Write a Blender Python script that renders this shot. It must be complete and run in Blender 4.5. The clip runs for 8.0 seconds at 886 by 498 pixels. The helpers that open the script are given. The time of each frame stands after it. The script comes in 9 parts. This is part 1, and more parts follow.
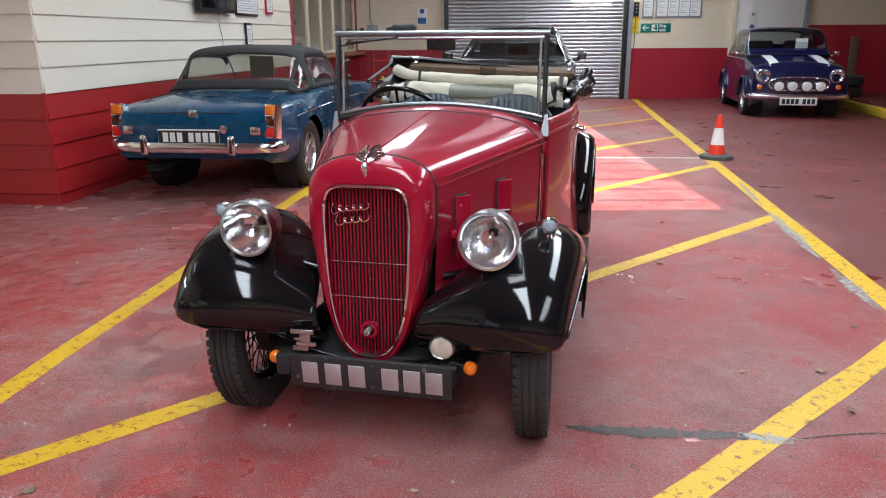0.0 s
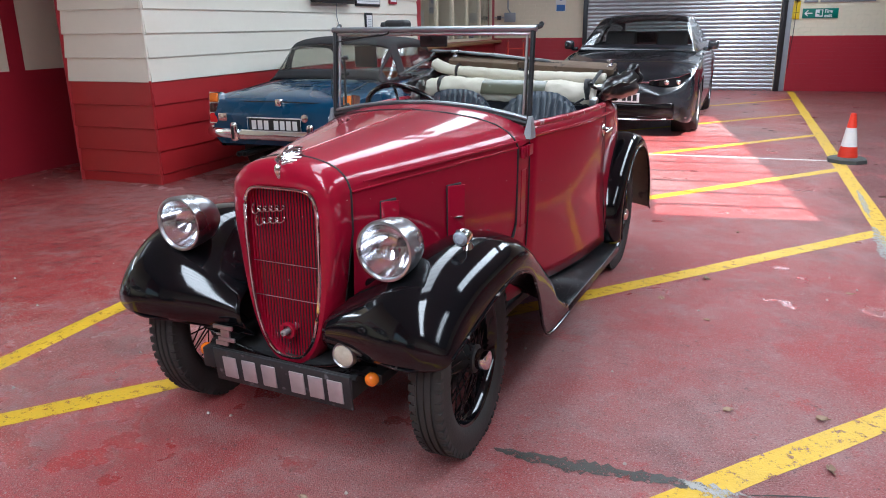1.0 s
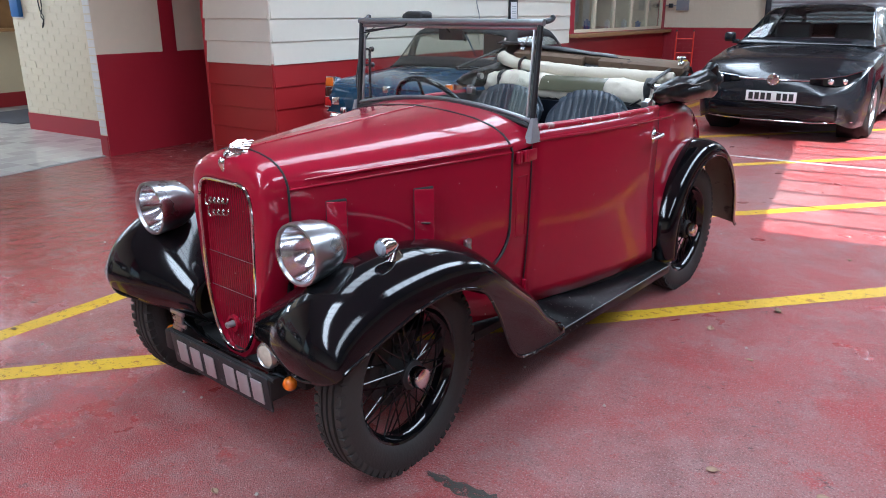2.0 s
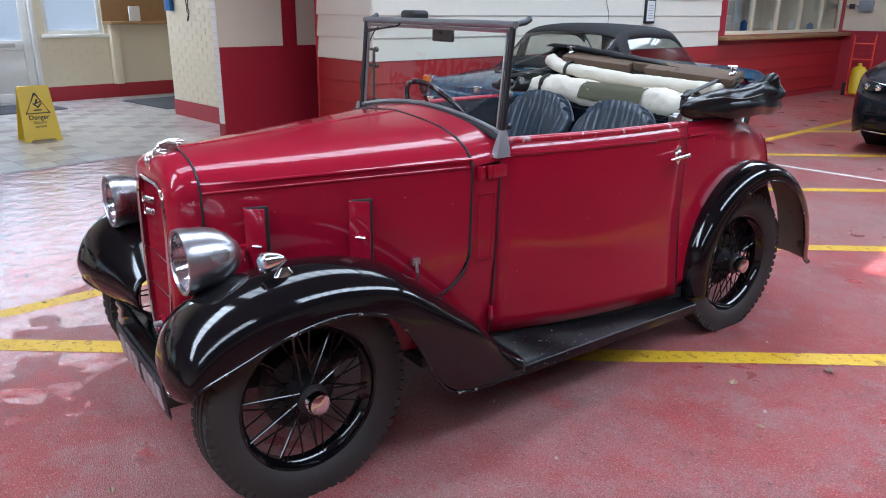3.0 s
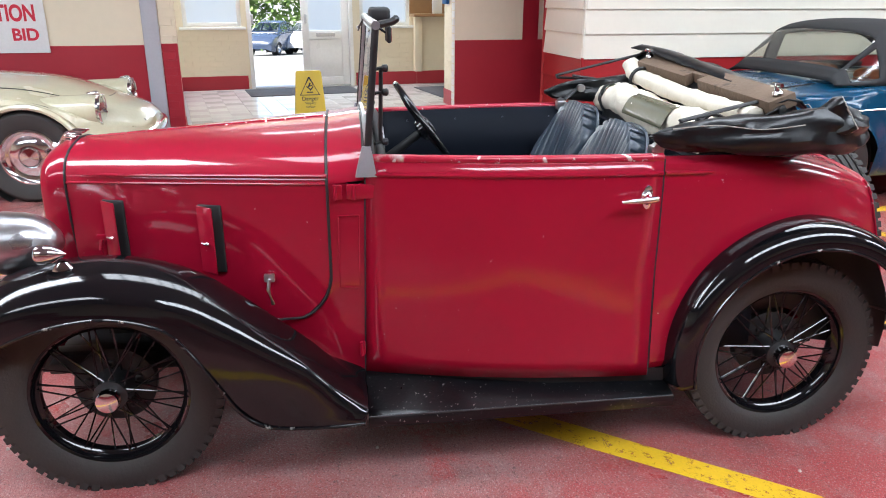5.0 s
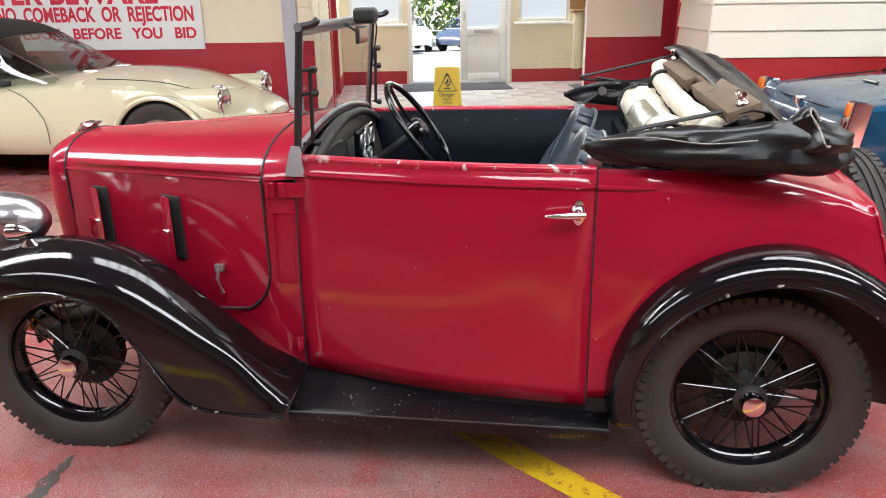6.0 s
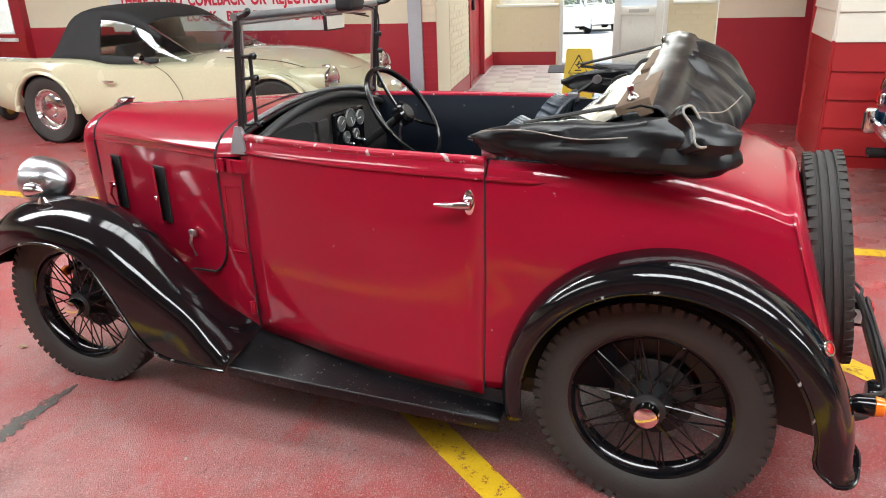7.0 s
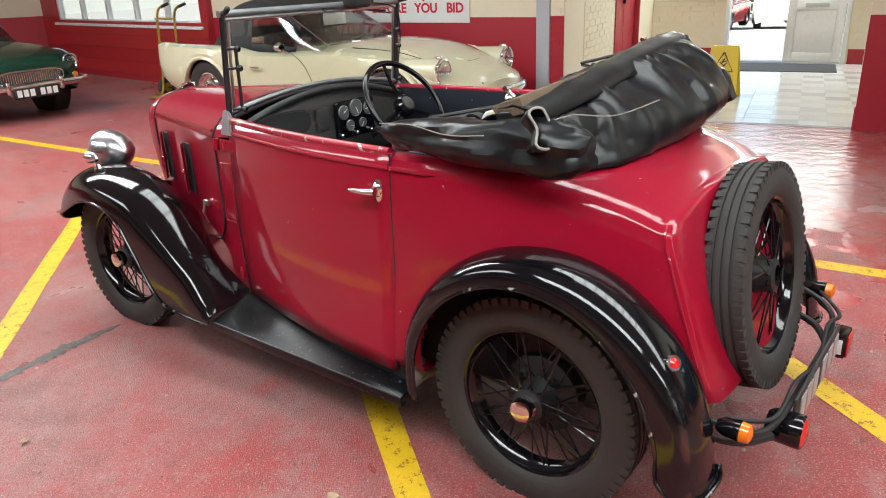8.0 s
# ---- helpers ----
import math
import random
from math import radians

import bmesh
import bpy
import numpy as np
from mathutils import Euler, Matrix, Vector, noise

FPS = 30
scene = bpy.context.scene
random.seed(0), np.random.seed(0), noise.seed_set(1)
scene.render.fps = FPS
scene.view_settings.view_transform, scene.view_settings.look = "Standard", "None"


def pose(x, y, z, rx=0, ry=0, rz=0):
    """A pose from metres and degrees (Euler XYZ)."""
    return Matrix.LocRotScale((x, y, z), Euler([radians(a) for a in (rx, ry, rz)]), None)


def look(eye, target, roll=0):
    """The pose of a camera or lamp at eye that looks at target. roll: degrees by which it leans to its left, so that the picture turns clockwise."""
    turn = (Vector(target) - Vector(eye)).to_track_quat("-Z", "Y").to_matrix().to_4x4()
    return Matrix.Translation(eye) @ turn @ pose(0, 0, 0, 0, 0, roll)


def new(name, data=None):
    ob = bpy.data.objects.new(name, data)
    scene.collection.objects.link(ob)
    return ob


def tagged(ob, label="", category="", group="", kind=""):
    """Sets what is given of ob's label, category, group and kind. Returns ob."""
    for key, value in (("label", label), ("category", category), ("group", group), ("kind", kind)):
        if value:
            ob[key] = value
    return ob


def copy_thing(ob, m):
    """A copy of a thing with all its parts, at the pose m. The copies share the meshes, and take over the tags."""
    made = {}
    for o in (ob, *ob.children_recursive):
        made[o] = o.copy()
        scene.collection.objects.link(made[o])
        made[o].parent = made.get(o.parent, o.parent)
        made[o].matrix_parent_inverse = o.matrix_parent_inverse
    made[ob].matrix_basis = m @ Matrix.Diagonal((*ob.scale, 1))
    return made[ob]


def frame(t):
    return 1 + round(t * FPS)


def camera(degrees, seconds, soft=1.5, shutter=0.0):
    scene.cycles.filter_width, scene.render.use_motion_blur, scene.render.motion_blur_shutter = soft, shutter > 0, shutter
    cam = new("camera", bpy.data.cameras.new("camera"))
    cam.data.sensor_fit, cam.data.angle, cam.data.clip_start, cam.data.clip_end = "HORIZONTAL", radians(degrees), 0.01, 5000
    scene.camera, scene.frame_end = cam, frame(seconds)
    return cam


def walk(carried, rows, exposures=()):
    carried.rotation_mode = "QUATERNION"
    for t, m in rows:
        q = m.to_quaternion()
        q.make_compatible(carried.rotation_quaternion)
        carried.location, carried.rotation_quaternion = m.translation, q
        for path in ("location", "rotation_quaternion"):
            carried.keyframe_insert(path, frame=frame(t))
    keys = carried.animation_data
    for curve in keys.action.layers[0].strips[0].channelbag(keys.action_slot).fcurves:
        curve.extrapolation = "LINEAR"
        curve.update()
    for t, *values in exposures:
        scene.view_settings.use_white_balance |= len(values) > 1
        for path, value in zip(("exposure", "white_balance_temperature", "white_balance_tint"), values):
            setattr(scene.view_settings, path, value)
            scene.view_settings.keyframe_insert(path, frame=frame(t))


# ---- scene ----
cam = camera(62.4, 8.0, 1.0)
PATH = [
    (0, (0.038, 0.068, 1.295), (0.03, 1.989, 0.74), -0.4),
    (0.5, (0.381, 0.144, 1.31), (0.172, 2.05, 0.74), -0.8),
    (1, (0.772, 0.249, 1.329), (0.334, 2.11, 0.744), -0.7),
    (1.5, (1.093, 0.442, 1.329), (0.423, 2.227, 0.724), -0.5),
    (1.7, (1.212, 0.514, 1.348), (0.453, 2.261, 0.737), -0.3),
    (2.8, (1.787, 1.095, 1.353), (0.603, 2.58, 0.728), 0.5),
    (3, (1.862, 1.22, 1.361), (0.611, 2.649, 0.735), 0.6),
    (3.5, (2.046, 1.547, 1.366), (0.637, 2.818, 0.734), 0.9),
    (4, (2.214, 1.893, 1.381), (0.666, 2.988, 0.743), 1.0),
    (4.5, (2.326, 2.236, 1.376), (0.655, 3.132, 0.74), 0.9),
    (4.7, (2.375, 2.388, 1.383), (0.66, 3.189, 0.738), 0.6),
    (5.8, (2.527, 3.206, 1.389), (0.655, 3.464, 0.734), -0.6),
    (6, (2.55, 3.363, 1.396), (0.668, 3.517, 0.735), -0.8),
    (6.5, (2.593, 3.763, 1.4), (0.712, 3.667, 0.727), -1.4),
    (7, (2.575, 4.148, 1.412), (0.734, 3.804, 0.71), -1.8),
    (7.5, (2.548, 4.532, 1.413), (0.771, 3.944, 0.706), -2.0),
    (8, (2.463, 4.926, 1.416), (0.781, 4.105, 0.71), -2.2),
]
EXPOSURES = [(0.0, 1.40, 6250, 9), (1.5, 1.38, 5700, 9), (3.0, 1.45, 5600, 10), (3.5, 1.50, 5650, 10), (4.5, 1.86, 5950, 11), (6.5, 2.05, 6900, 10), (8.0, 1.90, 6800, 5)]
walk(cam, [(t, look(eye, target, roll)) for t, eye, target, roll in PATH], EXPOSURES)

# ---- light ----
world = bpy.data.worlds.new("world")
scene.world = world
world.use_nodes = True
wn = world.node_tree
sky = wn.nodes.new("ShaderNodeTexSky")
sky.sky_type, sky.sun_disc = "NISHITA", False
sky.sun_elevation, sky.sun_rotation = radians(46), radians(150)
wn.links.new(sky.outputs[0], wn.nodes["Background"].inputs[0])
wn.nodes["Background"].inputs[1].default_value = 0.10

SUN_DIR = Vector((-0.30, 0.62, -0.78)).normalized()
sun = new("sun", bpy.data.lights.new("sun", "SUN"))
sun.data.energy, sun.data.angle, sun.data.color = 5.0, radians(0.6), (1.0, 0.95, 0.88)
sun.matrix_world = look((6, -8, 14), Vector((6, -8, 14)) + SUN_DIR)

CEIL = 3.9


def sky_lamp(x, y, z, w, h, power, aim, color=(0.88, 0.95, 1.0)):
    """Adds a lamp for the sky's light, w by h metres, shining along aim."""
    lamp = new("sky_stand_in", bpy.data.lights.new("sky_stand_in", "AREA"))
    lamp.data.shape, lamp.data.size, lamp.data.size_y = "RECTANGLE", w, h
    lamp.data.energy, lamp.data.color = power, color
    lamp.matrix_world = look((x, y, z), (x + aim[0], y + aim[1], z + aim[2]))
    return lamp



# ---- mesh tools ----
def part(name, bm, material, parent=None, label="", smooth=True, at=None):
    """Links a bmesh as one mesh object, under a thing or a part."""
    bmesh.ops.recalc_face_normals(bm, faces=bm.faces)
    me = bpy.data.meshes.new(name)
    bm.to_mesh(me)
    bm.free()
    for m in material if isinstance(material, (list, tuple)) else [material]:
        me.materials.append(m)
    if smooth:
        me.polygons.foreach_set("use_smooth", [True] * len(me.polygons))
        me.set_sharp_from_angle(angle=radians(38))
    ob = new(name, me)
    if parent:
        ob.parent = parent
    if label:
        tagged(ob, label)
    if at is not None:
        ob.matrix_basis = at
    return ob


def share(name, ob, parent, at):
    """Another object on the mesh of ob."""
    o = new(name, ob.data)
    o.parent = parent
    o.matrix_basis = at
    return o


def thing(name, label, category, at=None, group="", kind=""):
    ob = new(name)
    ob.empty_display_size = 0.1
    if at is not None:
        ob.matrix_basis = at
    return tagged(ob, label, category, group, kind)


def box(bm, x0, y0, z0, x1, y1, z1, bevel=0.0, m=None, seg=2):
    c = Vector(((x0 + x1) / 2, (y0 + y1) / 2, (z0 + z1) / 2))
    mm = Matrix.Translation(c) @ Matrix.Diagonal((abs(x1 - x0), abs(y1 - y0), abs(z1 - z0), 1))
    if m is not None:
        mm = m @ mm
    r = bmesh.ops.create_cube(bm, size=1, matrix=mm)
    if bevel > 0:
        edges = list({e for v in r["verts"] for e in v.link_edges})
        bmesh.ops.bevel(bm, geom=edges, offset=bevel, segments=seg, profile=0.5, affect="EDGES", clamp_overlap=True)
    return bm


def boxed(x0, y0, z0, x1, y1, z1, bevel=0.0, m=None, seg=2):
    return box(bmesh.new(), x0, y0, z0, x1, y1, z1, bevel, m, seg)


def sheet(bm, rows, closed=False, mat_index=0):
    """Quads between rows of points. closed: each row is a loop."""
    vs = [[bm.verts.new(p) for p in row] for row in rows]
    for a, b in zip(vs, vs[1:]):
        n = len(a)
        for i in range(n if closed else n - 1):
            j = (i + 1) % n
            try:
                bm.faces.new((a[i], a[j], b[j], b[i])).material_index = mat_index
            except ValueError:
                pass
    return vs


def cap(bm, ring, mat_index=0):
    try:
        bm.faces.new(ring).material_index = mat_index
    except ValueError:
        pass


def lathe(bm, profile, m=None, n=32, axis="x", caps=False):
    """Turns a profile of (along, radius) round an axis."""
    rows = []
    for s, r in profile:
        row = []
        for i in range(n):
            a = 2 * math.pi * i / n
            c, d = r * math.cos(a), r * math.sin(a)
            p = Vector((s, c, d)) if axis == "x" else Vector((c, s, d)) if axis == "y" else Vector((c, d, s))
            row.append(m @ p if m is not None else p)
        rows.append(row)
    vs = sheet(bm, rows, True)
    if caps:
        cap(bm, vs[0])
        cap(bm, vs[-1])
    return bm


def tube(bm, pts, r, n=10, closed=False, flat=1.0, ends=True):
    """A round bar of radius r along points; flat squeezes it upright."""
    pts = [Vector(p) for p in pts]
    rows = []
    k = len(pts)
    up = Vector((0.03, 0.02, 1))
    for i, p in enumerate(pts):
        if closed:
            d = pts[(i + 1) % k] - pts[i - 1]
        else:
            d = pts[min(i + 1, k - 1)] - pts[max(i - 1, 0)]
        d.normalize()
        u = up - d * up.dot(d)
        if u.length < 0.15:
            u = Vector((1, 0, 0)) - d * d.x
        u.normalize()
        s = d.cross(u)
        rr = r[i] if isinstance(r, (list, tuple)) else r
        rows.append([p + (u * math.cos(2 * math.pi * j / n) * flat + s * math.sin(2 * math.pi * j / n)) * rr for j in range(n)])
    if closed:
        rows.append(rows[0])
    vs = sheet(bm, rows, True)
    if ends and not closed:
        cap(bm, vs[0])
        cap(bm, vs[-1])
    if closed:
        bmesh.ops.remove_doubles(bm, verts=bm.verts, dist=1e-6)
    return bm


def curve_through(pts, n=6):
    """A smooth line through points, n steps between each two."""
    pts = [Vector(p) for p in pts]
    out = []
    for i in range(len(pts) - 1):
        p0, p1, p2, p3 = pts[max(i - 1, 0)], pts[i], pts[i + 1], pts[min(i + 2, len(pts) - 1)]
        for j in range(n):
            t = j / n
            out.append(0.5 * ((2 * p1) + (p2 - p0) * t + (2 * p0 - 5 * p1 + 4 * p2 - p3) * t * t + (3 * p1 - p0 - 3 * p2 + p3) * t ** 3))
    out.append(pts[-1])
    return out


def patch(bm, rows, na=5, nb=5):
    """A smooth sheet through a coarse net of points."""
    fine = [curve_through(r, nb) for r in rows]
    cols = [curve_through(c, na) for c in zip(*fine)]
    sheet(bm, list(zip(*cols)))
    return bm


def thicken(ob, t, offset=-1):
    m = ob.modifiers.new("thickness", "SOLIDIFY")
    m.thickness, m.offset = t, offset
    return ob


def lerp(a, b, t):
    return a + (b - a) * t


def along(table, y):
    """Steps smoothly through rows (y, value, ...) and gives the values at y."""
    if y <= table[0][0]:
        return table[0][1:]
    for a, b in zip(table, table[1:]):
        if y <= b[0]:
            t = (y - a[0]) / (b[0] - a[0])
            return tuple(lerp(u, v, t) for u, v in zip(a[1:], b[1:]))
    return table[-1][1:]


def bars(bm, w, h, n, m, gap=0.25, depth=0.004, seed=1):
    """Upright plain bars in place of writing that may not be read, w by h, in the x-z plane of m."""
    rnd = random.Random(seed)
    step = w / n
    for i in range(n):
        ww = step * (1 - gap) * rnd.uniform(0.75, 1)
        x = -w / 2 + step * (i + 0.5)
        box(bm, x - ww / 2, -depth, -h / 2, x + ww / 2, 0, h / 2, 0, m)
    return bm


def letters(text, size, material, parent, at, name="lettering", depth=0.002, align="CENTER", label="", bold=0.0, sx=1.0):
    """Raised writing in Blender's own font, as a mesh."""
    cu = bpy.data.curves.new(name, "FONT")
    cu.body, cu.size, cu.extrude, cu.align_x, cu.offset = text, size, depth, align, bold
    tmp = bpy.data.objects.new("tmp", cu)
    scene.collection.objects.link(tmp)
    bpy.context.view_layer.update()
    me = bpy.data.meshes.new_from_object(tmp.evaluated_get(bpy.context.evaluated_depsgraph_get()))
    bpy.data.objects.remove(tmp)
    me.name = name
    for v in me.vertices:
        v.co.x *= sx
    me.materials.clear()
    me.materials.append(material)
    ob = new(name, me)
    ob.parent = parent
    ob.matrix_basis = at
    if label:
        tagged(ob, label)
    return ob



# ---- materials ----
def mat(name, base, rough=0.5, metal=0.0, var=0.12, scale=3.0, fine=0.06, bump=0.0, bscale=80.0, rvar=0.08, coat=0.0,
        second=None, second_amount=0.5, random_tint=0.0, spec=0.5, coat_rough=0.05):
    """A procedural surface: base colour varied at two scales, roughness varied, fine relief; second: a colour of stains or wear."""
    m = bpy.data.materials.new(name)
    m.use_nodes = True
    nt = m.node_tree
    N, K = nt.nodes, nt.links
    b = N["Principled BSDF"]
    tc = N.new("ShaderNodeTexCoord")
    n1, n2 = N.new("ShaderNodeTexNoise"), N.new("ShaderNodeTexNoise")
    n1.inputs["Scale"].default_value, n1.inputs["Detail"].default_value = scale, 4
    n2.inputs["Scale"].default_value, n2.inputs["Detail"].default_value = scale * 14, 3
    for n in (n1, n2):
        K.new(tc.outputs["Object"], n.inputs["Vector"])
    add = N.new("ShaderNodeMath")
    add.operation = "MULTIPLY_ADD"
    K.new(n2.outputs["Fac"], add.inputs[0])
    add.inputs[1].default_value = fine * 2
    mul = N.new("ShaderNodeMath")
    mul.operation = "MULTIPLY_ADD"
    K.new(n1.outputs["Fac"], mul.inputs[0])
    mul.inputs[1].default_value, mul.inputs[2].default_value = var * 2, 1 - var - fine
    K.new(mul.outputs[0], add.inputs[2])
    value = add.outputs[0]
    if random_tint:
        oi = N.new("ShaderNodeObjectInfo")
        rr = N.new("ShaderNodeMath")
        rr.operation = "MULTIPLY_ADD"
        K.new(oi.outputs["Random"], rr.inputs[0])
        rr.inputs[1].default_value, rr.inputs[2].default_value = random_tint * 2, 1 - random_tint
        mm = N.new("ShaderNodeMath")
        mm.operation = "MULTIPLY"
        K.new(value, mm.inputs[0])
        K.new(rr.outputs[0], mm.inputs[1])
        value = mm.outputs[0]
    mix = N.new("ShaderNodeMix")
    mix.data_type, mix.blend_type = "RGBA", "MULTIPLY"
    mix.inputs["Factor"].default_value = 1
    mix.inputs["A"].default_value = (*base, 1)
    K.new(value, mix.inputs["B"])
    colour = mix.outputs["Result"]
    if second is not None:
        n3 = N.new("ShaderNodeTexNoise")
        n3.inputs["Scale"].default_value, n3.inputs["Detail"].default_value = scale * 2.3, 8
        K.new(tc.outputs["Object"], n3.inputs["Vector"])
        ramp = N.new("ShaderNodeValToRGB")
        e = ramp.color_ramp.elements
        e[0].position, e[1].position = 0.72 - 0.3 * second_amount, 0.80 - 0.25 * second_amount
        K.new(n3.outputs["Fac"], ramp.inputs[0])
        mx = N.new("ShaderNodeMix")
        mx.data_type = "RGBA"
        K.new(ramp.outputs[0], mx.inputs["Factor"])
        K.new(colour, mx.inputs["A"])
        mx.inputs["B"].default_value = (*second, 1)
        colour = mx.outputs["Result"]
    K.new(colour, b.inputs["Base Color"])
    rm = N.new("ShaderNodeMath")
    rm.operation = "MULTIPLY_ADD"
    rm.use_clamp = True
    K.new(n1.outputs["Fac"], rm.inputs[0])
    rm.inputs[1].default_value, rm.inputs[2].default_value = rvar * 2, rough - rvar
    K.new(rm.outputs[0], b.inputs["Roughness"])
    b.inputs["Metallic"].default_value = metal
    b.inputs["Specular IOR Level"].default_value = spec
    if coat:
        b.inputs["Coat Weight"].default_value, b.inputs["Coat Roughness"].default_value = coat, coat_rough
    if bump:
        n4 = N.new("ShaderNodeTexNoise")
        n4.inputs["Scale"].default_value, n4.inputs["Detail"].default_value = bscale, 3
        K.new(tc.outputs["Object"], n4.inputs["Vector"])
        bp = N.new("ShaderNodeBump")
        bp.inputs["Strength"].default_value, bp.inputs["Distance"].default_value = bump, 0.01
        K.new(n4.outputs["Fac"], bp.inputs["Height"])
        K.new(bp.outputs[0], b.inputs["Normal"])
    return m


def flecks(m, colour, scale, lo, hi):
    """Small chips or dust over a material's colour."""
    N, K = m.node_tree.nodes, m.node_tree.links
    b = N["Principled BSDF"]
    tc, n, r, x = N.new("ShaderNodeTexCoord"), N.new("ShaderNodeTexNoise"), N.new("ShaderNodeValToRGB"), N.new("ShaderNodeMix")
    n.inputs["Scale"].default_value, n.inputs["Detail"].default_value = scale, 3
    K.new(tc.outputs["Object"], n.inputs["Vector"])
    r.color_ramp.elements[0].position, r.color_ramp.elements[1].position = lo, hi
    K.new(n.outputs["Fac"], r.inputs[0])
    x.data_type = "RGBA"
    K.new(r.outputs[0], x.inputs["Factor"])
    K.new(b.inputs["Base Color"].links[0].from_socket, x.inputs["A"])
    x.inputs["B"].default_value = (*colour, 1)
    K.new(x.outputs["Result"], b.inputs["Base Color"])
    return m


def glass_mat(name, tint=(1, 1, 1), clear=0.9, rough=0.0, gloss=0.5):
    """A thin pane: mostly clear, with a mirror's share that grows at a slant."""
    m = bpy.data.materials.new(name)
    m.use_nodes = True
    nt = m.node_tree
    N, K = nt.nodes, nt.links
    N.remove(N["Principled BSDF"])
    tr, gl, mx, lw = N.new("ShaderNodeBsdfTransparent"), N.new("ShaderNodeBsdfGlossy"), N.new("ShaderNodeMixShader"), N.new("ShaderNodeLayerWeight")
    pw, fr = N.new("ShaderNodeMath"), N.new("ShaderNodeMath")
    pw.operation, fr.operation = "POWER", "MULTIPLY_ADD"
    K.new(lw.outputs["Facing"], pw.inputs[0])
    pw.inputs[1].default_value = 4.0
    K.new(pw.outputs[0], fr.inputs[0])
    tr.inputs[0].default_value = (*[c * clear for c in tint], 1)
    gl.inputs["Roughness"].default_value = rough
    fr.inputs[1].default_value, fr.inputs[2].default_value = 0.8 * gloss, 0.08 * gloss
    lw.inputs[0].default_value = 0.5
    K.new(fr.outputs[0], mx.inputs[0])
    K.new(tr.outputs[0], mx.inputs[1])
    K.new(gl.outputs[0], mx.inputs[2])
    K.new(mx.outputs[0], N["Material Output"].inputs["Surface"])
    return m


def glow_mat(name, color, strength):
    m = bpy.data.materials.new(name)
    m.use_nodes = True
    b = m.node_tree.nodes["Principled BSDF"]
    b.inputs["Base Color"].default_value = (*color, 1)
    b.inputs["Emission Color"].default_value, b.inputs["Emission Strength"].default_value = (*color, 1), strength
    return m


M_MAROON = mat("maroon_paint", (0.295, 0.0040, 0.022), 0.38, var=0.10, scale=2.5, fine=0.04, coat=0.85, rvar=0.08, spec=0.08, coat_rough=0.07)
M_CHIPPED = mat("chipped_maroon_paint", (0.34, 0.004, 0.026), 0.34, var=0.10, scale=5, coat=0.4, spec=0.3, second=(0.42, 0.38, 0.36), second_amount=0.30)
flecks(M_CHIPPED, (0.50, 0.42, 0.40), 34, 0.63, 0.67)
flecks(M_MAROON, (0.45, 0.36, 0.34), 60, 0.755, 0.775)
M_BLACK = mat("black_enamel", (0.0042, 0.0042, 0.0052), 0.09, var=0.2, rvar=0.04)
M_EDGE = mat("chipped_black_enamel", (0.004, 0.0045, 0.006), 0.15, var=0.2, scale=16, second=(0.38, 0.36, 0.34), second_amount=0.42)
M_BLACK_DULL = mat("dull_black", (0.012, 0.012, 0.013), 0.55, var=0.25, scale=6)
M_BOARD = mat("running_board_rubber", (0.003, 0.003, 0.004), 0.32, var=0.3, scale=16, second=(0.10, 0.09, 0.09), second_amount=0.14, bump=0.06, spec=0.35)
flecks(M_BOARD, (0.22, 0.21, 0.20), 95, 0.67, 0.71)
M_RUBBER = mat("tyre_rubber", (0.029, 0.026, 0.0245), 0.75, var=0.25, scale=9, bump=0.15, bscale=120)
M_UNDERSIDE = mat("dusty_wing_underside", (0.22, 0.19, 0.15), 0.85, var=0.3, scale=8, second=(0.08, 0.07, 0.06), second_amount=0.4)
M_CHROME = mat("chrome", (0.75, 0.75, 0.76), 0.10, 1.0, var=0.06, scale=9, rvar=0.06)
M_NICKEL = mat("dull_nickel", (0.52, 0.53, 0.55), 0.30, 1.0, var=0.16, scale=8, rvar=0.10)
M_CAST = mat("cast_aluminium", (0.33, 0.345, 0.365), 0.38, 0.45, var=0.18, scale=14, bump=0.1, bscale=120)
M_STEEL_GREY = mat("greyed_steel", (0.30, 0.32, 0.335), 0.36, 0.75, var=0.25, scale=12)
M_STEEL_DARK = mat("dark_steel", (0.055, 0.058, 0.062), 0.38, 0.8, var=0.25, scale=12)
M_GLASS = glass_mat("clear_glass", (0.97, 1.0, 0.98), 0.96, 0.0, 1.0)
M_LENS = glass_mat("lens_glass", (0.97, 0.98, 1.0), 0.94, 0.03, 0.5)
M_PLASTIC_WIN = glass_mat("hood_window_plastic", (0.92, 0.88, 0.80), 0.88, 0.08, 0.9)
M_REFLECTOR = mat("lamp_reflector", (0.86, 0.86, 0.87), 0.14, 1.0, var=0.06, scale=30, bump=0.12, bscale=22)
M_PALE_GLASS = mat("pale_lens_glass", (0.30, 0.35, 0.40), 0.08, var=0.3, scale=60, coat=0.8)
M_FOG_GLASS = mat("yellowed_lens_glass", (0.50, 0.45, 0.36), 0.10, var=0.3, scale=50, coat=0.8)
M_AMBER = mat("amber_lens", (0.75, 0.17, 0.01), 0.15, var=0.2, scale=60, coat=0.5)
M_REDLENS = mat("red_lens", (0.55, 0.01, 0.012), 0.12, var=0.2, scale=60, coat=0.5)
M_LEATHER = mat("dark_blue_leather", (0.030, 0.042, 0.058), 0.36, var=0.3, scale=9, bump=0.2, bscale=90, second=(0.08, 0.095, 0.11), second_amount=0.2)
